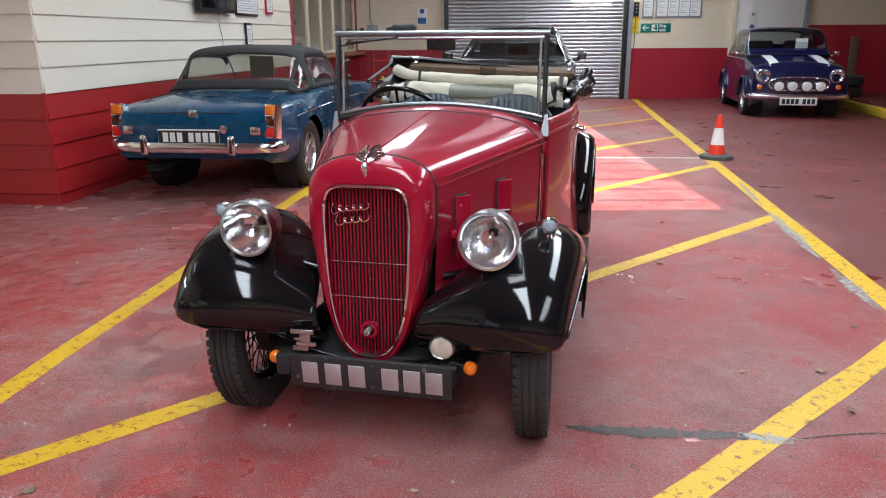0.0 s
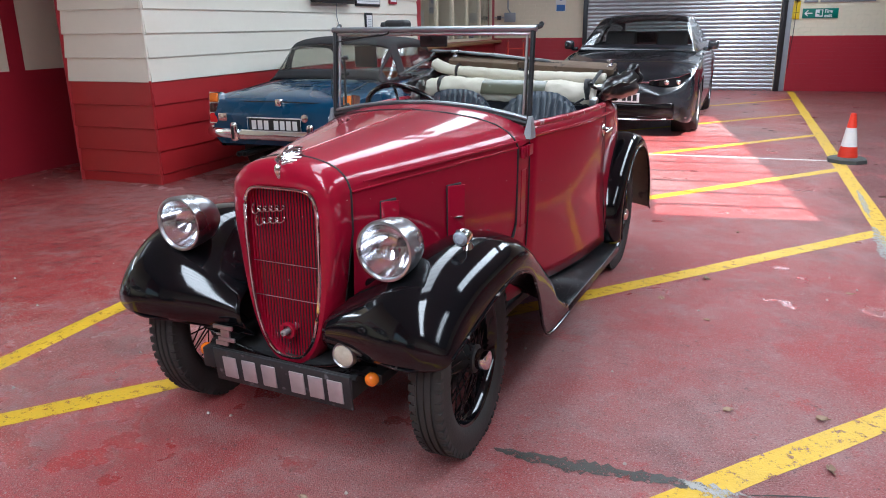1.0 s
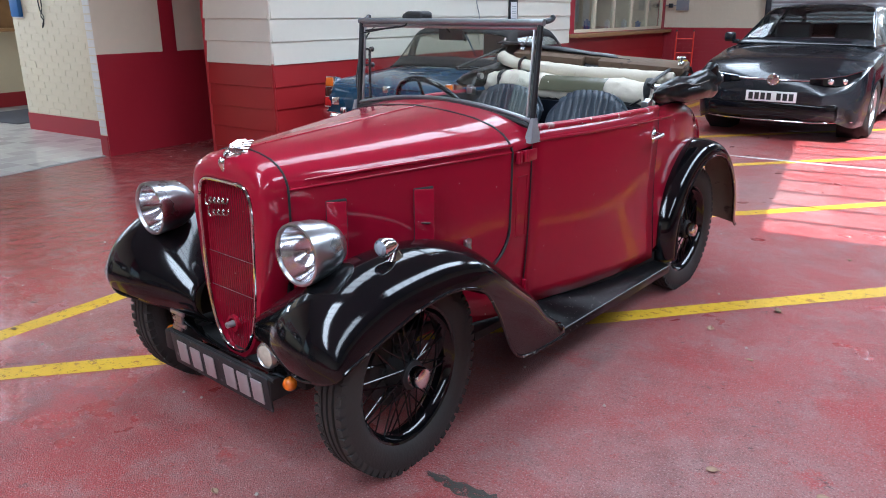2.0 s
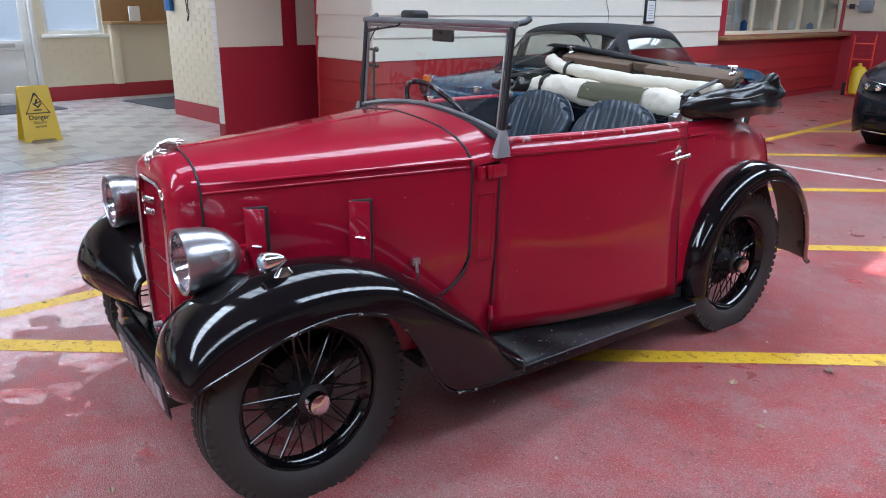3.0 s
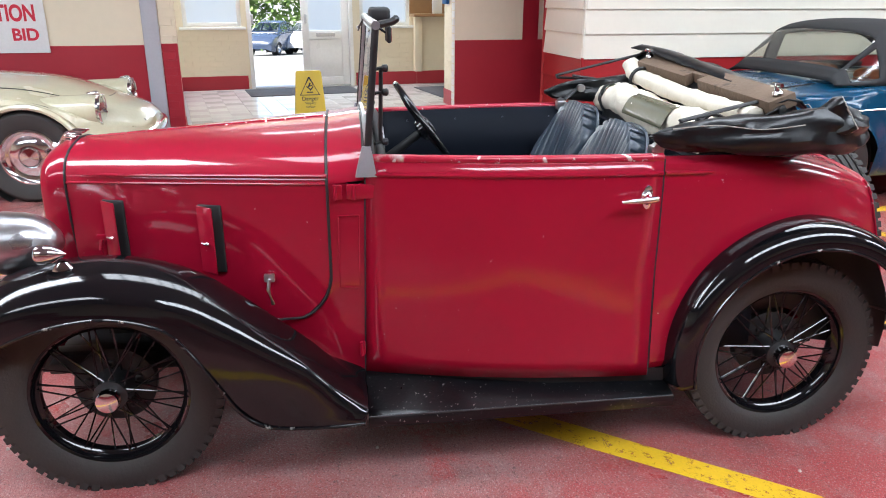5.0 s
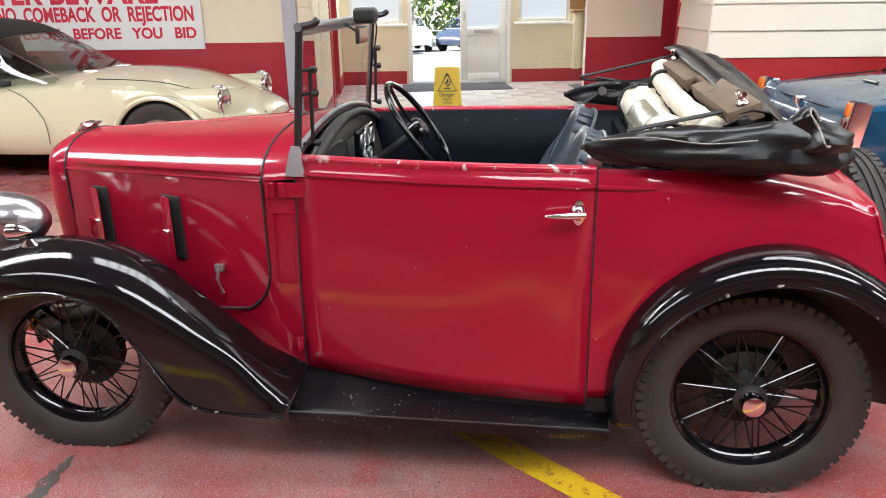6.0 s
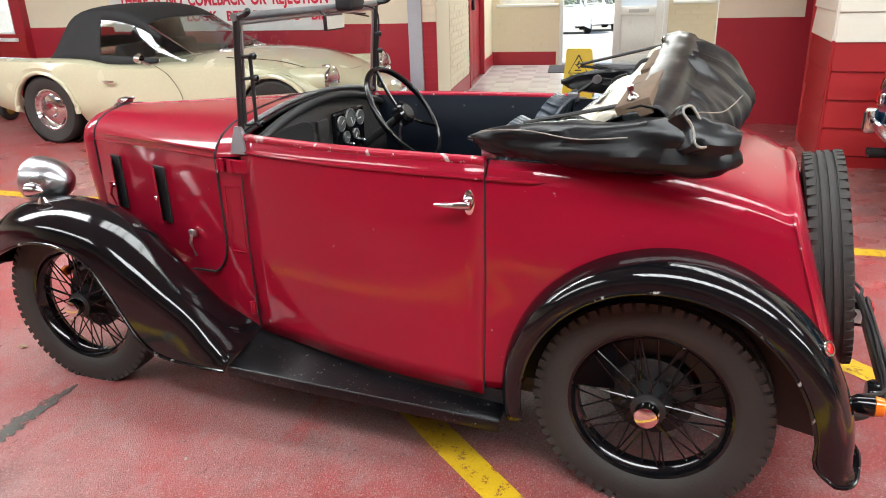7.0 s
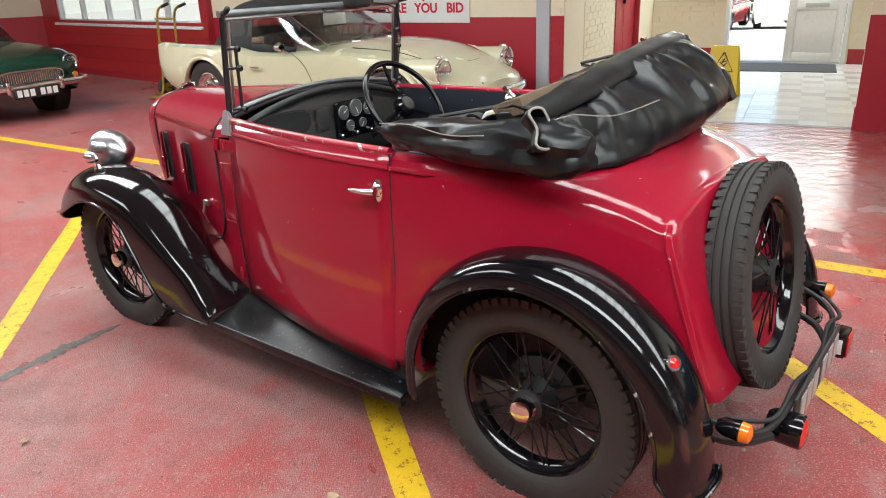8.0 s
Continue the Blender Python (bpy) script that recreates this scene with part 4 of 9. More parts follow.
def onto_bonnet(x, z):
    """The shell's rim pushed out from its middle to the bonnet's front section."""
    if z < 0.72:
        return x, z
    prof = [(0.2015 * a, lerp(0.9655, 0.862, b)) for a, b in CROWN] + [(0.2015, 0.70)]
    dx, dz = abs(x), z - 0.70
    for (x0, z0), (x1, z1) in zip(prof, prof[1:]):
        den = dx * (z1 - z0) - dz * (x1 - x0)
        if abs(den) > 1e-9:
            u = (dz * x0 - dx * (z0 - 0.70)) / den
            if -1e-6 <= u <= 1 + 1e-6:
                return math.copysign(lerp(x0, x1, u), x), lerp(z0, z1, u)
    return x, z


OUT = [onto_bonnet(x, z) for x, z in OUT]
ring = lambda pts, dy, k=None: [Vector((x, (y_front(z) if k is None else k) + dy, z)) for x, z in pts]
mix = lambda t: [(lerp(a[0], b[0], t), lerp(a[1], b[1], t)) for a, b in zip(G, OUT)]
bm = bmesh.new()
mid = mix(0.55)
sheet(bm, [ring(G, 0.045), ring(G, 0.004), ring(mix(0.10), -0.002), ring(mid, 0.0), ring(mix(0.82), 0.012), ring(mix(0.96), 0.035), ring(OUT, 0.062),
           [Vector((x, -0.15, z)) for x, z in OUT]], True)
part("radiator_shell", bm, M_MAROON, tourer)
bm = bmesh.new()
tube(bm, ring(G, -0.003), 0.0055, 8, True)
part("grille_surround", bm, M_CHROME, tourer, "chrome bead round the grille")
bm = bmesh.new()
vs = [bm.verts.new(p) for p in ring(G, 0.044)]
cap(bm, vs)
part("grille_backing", bm, M_DARK_IN_SHADE, tourer, smooth=False)
slat_top = lambda x: 0.876 - 0.05 * (abs(x) / 0.137) ** 8 - 0.004
for i in range(23):
    x = -0.126 + 0.01145 * i
    zb = 0.322 + 0.30 * (1 - (1 - min(0.999, abs(x) / 0.133) ** 2.7) ** (1 / 2.7))
    bm = bmesh.new()
    pts = [(x, y_front(lerp(slat_top(x), zb, k / 6)) + 0.016, lerp(slat_top(x), zb, k / 6)) for k in range(7)]
    tube(bm, pts, 0.0027, 6)
    part("slat", bm, M_MAROON, tourer)
for z in (0.632, 0.517):
    bm = bmesh.new()
    tube(bm, [(-0.125, y_front(z) + 0.011, z), (0.125, y_front(z) + 0.011, z)], 0.0013, 6)
    part("grille_rod", bm, M_NICKEL, tourer)
bm = bmesh.new()
lathe(bm, [(-0.285, 0.004), (-0.283, 0.010), (-0.23, 0.011), (-0.20, 0.011)], Matrix.Translation((0.0, 0.012, 0.414)), 16, "y")
part("starting_dog", bm, M_ALU, tourer, "grey steel starting-handle boss")
bm = bmesh.new()
lathe(bm, [(-0.262, 0.018), (-0.262, 0.028), (-0.25, 0.028)], Matrix.Translation((0.0, 0.012, 0.414)), 24, "y")
part("boss_ring", bm, M_MAROON, tourer)
# script badge on the grille, as plain strokes
bm = bmesh.new()
for k, (z0, n) in enumerate(((0.800, 5), (0.763, 4))):
    pts = []
    for i in range(n * 14 + 1):
        t = i / (n * 14)
        x = -0.108 + 0.012 * k + (0.110 - 0.012 * k) * t - 0.0095 * math.sin(2 * math.pi * n * t)
        z = z0 + 0.014 * t + (0.020 - 0.011 * min(1, 4 * t)) * math.cos(2 * math.pi * n * t)
        pts.append((x + 0.25 * (z - z0), y_front(z) + 0.002, z))
    tube(bm, pts, 0.0028, 6)
part("script_badge", bm, M_CHROME, tourer, "chrome script badge on the grille")
# winged badge on the shell
bm = bmesh.new()
for s in (-1, 1):
    for k in range(6):
        a = radians(12 + 11 * k)
        l = 0.058 - 0.007 * k
        p0 = Vector((s * 0.004, -0.218 + 0.004 * k, 0.946 + 0.006 * k))
        p1 = p0 + Vector((s * l * 0.8 * math.cos(a * 0.6), 0.040 + 0.006 * k, 0.004 + l * 0.28 * math.sin(a)))
        tube(bm, [p0, (p0 + p1) / 2 + Vector((0, -0.003, 0.003)), p1], [0.005, 0.0075, 0.003], 6)
lathe(bm, [(-0.034, 0.0015), (-0.018, 0.009), (0.0, 0.012), (0.012, 0.010), (0.02, 0.002)], Matrix.Translation((0, -0.232, 0.930)) @ pose(0, 0, 0, 10, 0, 0), 12, "z")
part("winged_badge", bm, M_CHROME, tourer, "chrome winged badge")


# bonnet
def half_width(y):
    return lerp(0.200, 0.447, (y + 0.15) / 0.79)


def top_z(y):
    return lerp(0.964, 1.020, (y + 0.15) / 0.79)


def seam_z(y):
    return lerp(0.862, 0.893, (y + 0.15) / 0.79)


def roof_section(y, w, zt, zs):
    half = [Vector((w * a, y, lerp(zt, zs, b))) for a, b in CROWN]
    return [Vector((-p.x, p.y, p.z)) for p in reversed(half[1:])] + half


bm = bmesh.new()
sheet(bm, [curve_through(roof_section(y, half_width(y), top_z(y), seam_z(y)), 3) for y in [-0.147 + 0.782 * i / 10 for i in range(11)]])
part("bonnet", bm, M_MAROON, tourer)
for i in range(12):
    y = -0.135 + 0.064 * i
    bm = bmesh.new()
    tube(bm, [(0, y, top_z(y) - 0.0005), (0, y + 0.060, top_z(y + 0.060) - 0.0005)], 0.0038, 8)
    part("hinge_knuckle", bm, M_MAROON, tourer)


def rear_edge(z):
    if z > 0.62:
        return 0.636
    t = min(1.0, (0.62 - z) / 0.17)
    return 0.636 - 0.17 * (1 - math.sqrt(1 - t * t))


VENTS = [(-0.040, 0.030), (0.255, 0.330)]
for s in (1, -1):
    bm = bmesh.new()
    rows = []
    for k in range(15):
        f = k / 14
        row = []
        for i in range(17):
            z0 = lerp(seam_z(0.2), 0.452, f)
            y = lerp(-0.147, rear_edge(z0), i / 16)
            z = lerp(seam_z(y), 0.452, f)
            row.append(Vector((s * (half_width(y) + 0.004 * math.sin(math.pi * f) - 0.012 * f), y, z)))
        rows.append(row)
    sheet(bm, rows)
    side = part("bonnet_side", bm, M_MAROON, tourer)
    for y0, y1 in VENTS:
        bm = bmesh.new()
        rot = math.degrees(math.atan2(0.247, 0.79))
        m = Matrix.Diagonal((s, 1, 1, 1)) @ Matrix.Translation((half_width(y0) + 0.002, y0, 0)) @ pose(0, 0, 0, 0, 0, -rot)
        box(bm, -0.004, 0.0, 0.605, 0.0045, y1 - y0, 0.815, 0.004, m, 3)
        # near-black block for the shade inside the vent
        part("vent_opening", bm, M_DARK_IN_SHADE, side)
        bm = bmesh.new()
        m2 = m @ Matrix.Translation((0.004, 0.0, 0)) @ pose(0, 0, 0, 0, 0, -23)
        box(bm, 0.0, 0.0, 0.607, 0.004, (y1 - y0) * 0.88, 0.813, 0.0035, m2, 3)
        flap = part("vent_flap", bm, M_MAROON, side)
        bm = bmesh.new()
        lathe(bm, [(0, 0.007), (0.006, 0.006), (0.010, 0.003)], m2 @ Matrix.Translation((0.004, 0.035, 0.70)), 10)
        tube(bm, [m2 @ Vector((0.010, 0.050, 0.70)), m2 @ Vector((0.012, 0.02, 0.702))], [0.0045, 0.0025], 8)
        part("vent_catch", bm, M_CHROME, flap, "small chrome catch")
    # bonnet fasteners
    for y, z in ((0.455, 0.565), (-0.055, 0.66)):
        bm = bmesh.new()
        x = s * (half_width(y) + 0.004)
        box(bm, x - 0.004, y - 0.016, z + 0.02, x + 0.012, y + 0.016, z + 0.045, 0.004)
        tube(bm, [(x + s * 0.012, y, z + 0.03), (x + s * 0.02, y - 0.004, z), (x + s * 0.012, y + 0.006, z - 0.05)], 0.006, 8)
        part("bonnet_catch", bm, M_NICKEL if y > 0 else M_MAROON, tourer, "sprung steel bonnet catch")
    bm = bmesh.new()
    tube(bm, [(s * (half_width(y) + 0.001), y, seam_z(y)) for y in [-0.145 + 0.78 * i / 8 for i in range(9)]], 0.0042, 8)
    part("seam_bead", bm, M_MAROON, tourer)
    bm = bmesh.new()
    tube(bm, [(s * (half_width(y) + 0.0015), y, seam_z(y) + 0.024) for y in [-0.10 + 0.74 * i / 8 for i in range(9)]], [0.002] + [0.0052] * 8, 8)
    part("swage", bm, M_MAROON, tourer)
    # black beading fore and aft of the bonnet
    sec = roof_section(0, half_width(0.638), top_z(0.638), seam_z(0.638))[7:]
    pts = [Vector((s * p.x * 1.002, 0.640, p.z + 0.001)) for p in sec]
    pts += [Vector((s * (half_width(rear_edge(z)) + 0.002 - 0.008 * (0.9 - z)), rear_edge(z) + 0.004, z)) for z in [0.86 - 0.0205 * i for i in range(20)]]
    pts += [Vector((s * 0.385, 0.42, 0.452))]
    bm = bmesh.new()
    tube(bm, pts, 0.0042, 8)
    part("rear_beading", bm, M_BLACK_DULL, tourer, "black rubber beading")
    # scuttle side
    bm = bmesh.new()
    rows = []
    for k in range(22):
        z = lerp(seam_z(0.64), 0.272, k / 21)
        y0 = rear_edge(z) + 0.004 if z > 0.455 else 0.30
        row = []
        for i in range(9):
            y = lerp(y0, 0.748, i / 8)
            w = half_width(y) if y < 0.64 else lerp(0.447, 0.459, (y - 0.64) / 0.11)
            row.append(Vector((s * (w - 0.003 - 0.02 * max(0, (0.6 - z)) / 0.33), y, z)))
        rows.append(row)
    sheet(bm, rows)
    part("scuttle_side", bm, M_MAROON, tourer)
    bm = bmesh.new()
    x = s * 0.453
    for a, b in (((0.668, 0.80), (0.728, 0.80)), ((0.728, 0.80), (0.722, 0.575)), ((0.722, 0.575), (0.664, 0.578)), ((0.664, 0.578), (0.668, 0.80))):
        tube(bm, [(x + s * (0.0005 - 0.02 * max(0, 0.6 - a[1])), *a), (x + s * 0.0005, *b)], 0.0022, 6)
    part("trim_plate", bm, M_MAROON, tourer)
    # hinges
    for y0, y1, z0, z1 in ((0.695, 0.775, 0.850, 0.893), (0.655, 0.682, 0.85, 0.893), (0.718, 0.734, 0.355, 0.40)):
        bm = bmesh.new()
        xh = s * 0.455
        box(bm, xh - 0.004 * s, y0, z0, xh + s * 0.009, y1, z1, 0.004)
        tube(bm, [(xh + s * 0.009, (y0 * 0.75 + y1 * 0.25), z0), (xh + s * 0.009, (y0 * 0.75 + y1 * 0.25), z1)], 0.006, 8)
        part("door_hinge", bm, M_MAROON, tourer)
bm = bmesh.new()
tube(bm, [Vector((x * 1.004, -0.150, z)) for x, z in OUT[:]], 0.0038, 8, True)
part("front_beading", bm, M_BLACK_DULL, tourer, "black rubber beading")
# scuttle top
bm = bmesh.new()
sheet(bm, [curve_through(roof_section(y, lerp(0.447, 0.459, t), lerp(1.020, 1.034, t), lerp(0.893, 0.905, t)), 3) for y, t in ((0.644, 0), (0.69, 0.4), (0.73, 0.75), (0.765, 1))])
part("scuttle", bm, M_MAROON, tourer)

# body sides: doors and tail
BODY_W = [(0.60, 0.445), (0.75, 0.460), (0.85, 0.480), (0.95, 0.500), (1.07, 0.520), (1.2, 0.536), (1.32, 0.545), (1.45, 0.550), (1.6, 0.551), (1.72, 0.549), (1.85, 0.541), (1.95, 0.530), (2.05, 0.513), (2.12, 0.497), (2.2, 0.473), (2.27, 0.450), (2.33, 0.430)]


def side_x(y, z):
    w = along(BODY_W, y)[0]
    low = max(0, (0.62 - z) / 0.35) ** 1.4
    return w + lerp(-0.020, 0.026, max(0, min(1, (y - 0.72) / 0.88))) * low - 0.006 * max(0, (z - 0.86) / 0.1)


BELT = 0.962
for s in (1, -1):
    bm = bmesh.new()
    rows = []
    for k in range(13):
        z = lerp(BELT, 0.285, k / 12)
        rows.append([Vector((s * side_x(y, z), y, z)) for y in [lerp(0.752 - 0.018 * k / 12, 1.598, i / 14) for i in range(15)]])
    sheet(bm, rows)
    door = thicken(part("door", bm, M_MAROON, tourer), 0.03, -1 if s > 0 else -1)
    bm = bmesh.new()
    tube(bm, [(s * (side_x(y, BELT) - 0.010), y, BELT + 0.002) for y in [lerp(0.755, 1.597, i / 10) for i in range(11)]], 0.0135, 10)
    part("door_capping", bm, M_CHIPPED, door, "chipped maroon capping")
    bm = bmesh.new()
    tube(bm, [(s * (side_x(y, 0.92) + 0.001), y, 0.921) for y in [lerp(0.755, 1.597, i / 10) for i in range(11)]], 0.0065, 8)
    part("waist_moulding", bm, M_MAROON, door)
    bm = bmesh.new()
    hx = s * (side_x(1.55, 0.855))
    lathe(bm, [(0, 0.019), (0.006, 0.017), (0.012, 0.010), (0.032, 0.009)], Matrix.Translation((hx, 1.553, 0.853)) @ Matrix.Diagonal((s, 1, 1.3, 1)), 16)
    tube(bm, [(hx + s * 0.034, 1.572, 0.855), (hx + s * 0.037, 1.545, 0.853), (hx + s * 0.036, 1.50, 0.850), (hx + s * 0.032, 1.468, 0.848)], [0.010, 0.0105, 0.008, 0.004], 10)
    handle = part("door_handle", bm, M_CHROME, door, "chrome lever handle")
    part("escutcheon", lathe(bmesh.new(), [(-0.004, 0.019), (0.002, 0.0185), (0.005, 0.014), (0.006, 0.0005)], Matrix.Translation((hx, 1.556, 0.852)) @ Matrix.Diagonal((s, 0.85, 1.9, 1)), 24), M_CHROME, handle, "oval chrome plate")
    # near-black tubes for the shade in the door gaps
    for yy in (0.7495, 1.6005):
        part("door_gap", tube(bmesh.new(), [(s * (side_x(yy, z) - 0.0015), yy - (0.018 * k / 8 if yy < 1 else 0), z) for k, z in enumerate([lerp(BELT, 0.29, j / 8) for j in range(9)])], 0.0026, 6), M_DARK_IN_SHADE, tourer)
    # dark gap and inner trim
    bm = bmesh.new()
    rows = [[Vector((s * (side_x(y, z) - 0.038), y, z)) for y in [lerp(0.79, 1.96, i / 14) for i in range(15)]] for z in (0.964, 0.8, 0.6, 0.34)]
    sheet(bm, rows)
    thicken(part("inner_trim", bm, M_NAVY, tourer, "dark blue trim panel"), 0.008, 0)
    bm = bmesh.new()
    box(bm, s * 0.468, 1.555, 0.80, s * 0.492, 1.585, 0.88, 0.004)
    box(bm, s * 0.455, 1.535, 0.82, s * 0.475, 1.56, 0.845, 0.003)
    part("door_lock", bm, M_STEEL_DARK, tourer, "small steel door lock")
    bm = bmesh.new()
    for y in (0.95, 1.15, 1.35, 1.55):
        lathe(bm, [(0, 0.004), (0.004, 0.003)], Matrix.Translation((s * (side_x(y, 0.93) - 0.046), y, 0.925)) @ Matrix.Diagonal((-s, 1, 1, 1)), 8)
    part("trim_button", bm, M_NICKEL, tourer)

SHOULDER = [(1.60, 0.968), (1.85, 0.964), (2.0, 0.948), (2.12, 0.925), (2.22, 0.897), (2.29, 0.870), (2.335, 0.845)]


def tail_section(y, kx=1.0, dy=0.0):
    w, zs = along(BODY_W, y)[0] * kx, along(SHOULDER, y)[0]
    lean = 0.33 * max(0, min(1, (y - 1.75) / 0.55))
    dip = 0.22 * max(0, min(1, (1.93 - y) / 0.05))
    fl = 0.085 * max(0, min(1, (1.95 - y) / 0.35))
    up = 0.10 * max(0, min(1, (y - 1.95) / 0.38))
    prof = [(0, 0.30 + up), (0.70, 0.295 + up), (0.93 + fl, 0.30 + up), (0.965 + fl * 0.9, 0.33 + up), (0.985 + fl * 0.45, 0.45 + 0.5 * up), (1.0, 0.62), (1.0, 0.76), (0.992, zs - 0.055), (0.975, zs - 0.022), (0.93, zs - 0.004), (0.86, zs + 0.006 - dip * 0.3),
            (0.6, zs + 0.022 - dip), (0.3, zs + 0.030 - dip), (0, zs + 0.032 - dip)]
    half = [Vector((w * a, y + dy + lean * (0.868 - min(z, 0.95)), z)) for a, z in prof]
    return half + [Vector((-p.x, p.y, p.z)) for p in reversed(half[1:-1])]


bm = bmesh.new()
rows = [tail_section(1.603 + 0.727 * i / 16) for i in range(17)]
for kx, dy in ((0.993, 0.012), (0.972, 0.022), (0.93, 0.030), (0.8, 0.036), (0.4, 0.040), (0.0, 0.042)):
    rows.append(tail_section(2.33, kx, dy))
vs = sheet(bm, rows, True)
bmesh.ops.remove_doubles(bm, verts=bm.verts, dist=1e-5)
near_arch = [f for f in bm.faces if abs(f.calc_center_median().x) > 0.38 and f.calc_center_median().z < 0.85]
bmesh.ops.subdivide_edges(bm, edges=list({e for f in near_arch for e in f.edges}), cuts=3, use_grid_fill=True)
bmesh.ops.delete(bm, geom=[f for f in bm.faces if abs(f.calc_center_median().x) > 0.30 and math.hypot(f.calc_center_median().y - 2.085, f.calc_center_median().z - 0.335) < 0.392], context="FACES")
for f in bm.faces:
    c = f.calc_center_median()
    if c.y < 1.96 and abs(c.x) < 0.91 * along(BODY_W, c.y)[0] and c.z > 0.4:
        f.material_index = 1
tail = part("tail", bm, [M_MAROON, M_NAVY], tourer)
# raised chipped tubes draw the tail crease's pale highlight and its wear
for s in (1, -1):
    edge_pts = [Vector((s * p.x * 1.0015, p.y + 0.004, p.z)) for p in tail_section(2.33, 0.996, 0.008)[4:10]]
    part("corner_highlight_line", tube(bmesh.new(), curve_through(edge_pts, 5), 0.0032, 6), M_CHIPPED, tail, "chipped line down the tail corner, for its highlight and wear")
for s in (1, -1):
    bm = bmesh.new()
    tube(bm, [(s * (side_x(y, 0.92) + 0.001), y, 0.921) for y in [lerp(1.604, 1.76, i / 5) for i in range(6)]], [0.0065] * 5 + [0.001], 8)
    part("waist_moulding", bm, M_MAROON, tail)
# floor, bulkhead, chassis
# cockpit floor set low, unseen boot floor added: both deepen the shadow underneath
part("cockpit_floor", boxed(-0.44, 0.45, 0.235, 0.44, 1.72, 0.265), M_DARK_IN_SHADE, tourer)
part("boot_floor", boxed(-0.43, 1.752, 0.29, 0.43, 2.24, 0.32), M_BLACK_DULL, tourer)
part("bulkhead", boxed(-0.36, 0.52, 0.262, 0.36, 0.55, 0.90), M_DARK_IN_SHADE, tourer)
part("rear_bulkhead", boxed(-0.48, 1.7215, 0.262, 0.48, 1.75, 0.94), M_NAVY, tourer)
bm = bmesh.new()
for s in (1, -1):
    box(bm, s * 0.24, -0.33, 0.27, s * 0.29, 2.42, 0.34, 0.006)
part("chassis", bm, M_BLACK_DULL, tourer)
bm = bmesh.new()
tube(bm, [(-0.46, 0, 0.315), (-0.36, 0, 0.27), (0.36, 0, 0.27), (0.46, 0, 0.315)], 0.02, 10)
part("front_axle", bm, M_BLACK_DULL, tourer)
bm = bmesh.new()
tube(bm, [(-0.46, 2.057, 0.315), (0.46, 2.057, 0.315)], 0.03, 10)
lathe(bm, [(-0.09, 0.03), (-0.05, 0.09), (0.05, 0.09), (0.09, 0.03)], Matrix.Translation((0, 2.057, 0.315)), 20)
part("rear_axle", bm, M_BLACK_DULL, tourer)
part("undertray", boxed(-0.34, -0.24, 0.285, 0.34, 0.48, 0.325, 0.01), M_BLACK_DULL, tourer)
part("engine_block", boxed(-0.14, -0.12, 0.30, 0.14, 0.45, 0.80, 0.02), M_BLACK_DULL, tourer)

# wings
FW = [(-0.372, 0.432, -0.335, 0.478, 0.15, 0.36), (-0.385, 0.50, -0.315, 0.490, 0.155, 0.42), (-0.335, 0.604, -0.24, 0.522, 0.165, 0.485), (-0.215, 0.682, -0.12, 0.572, 0.185, 0.52),
      (-0.05, 0.716, -0.01, 0.597, 0.235, 0.53), (0.10, 0.711, 0.09, 0.595, 0.27, 0.53), (0.25, 0.668, 0.205, 0.555, 0.31, 0.505), (0.37, 0.592, 0.275, 0.466, 0.37, 0.46),
      (0.47, 0.512, 0.320, 0.39, 0.405, 0.415), (0.57, 0.430, 0.375, 0.295, 0.435, 0.375), (0.655, 0.342, 0.45, 0.24, 0.44, 0.335), (0.715, 0.288, 0.60, 0.226, 0.44, 0.305),
      (0.735, 0.272, 0.722, 0.228, 0.44, 0.288)]
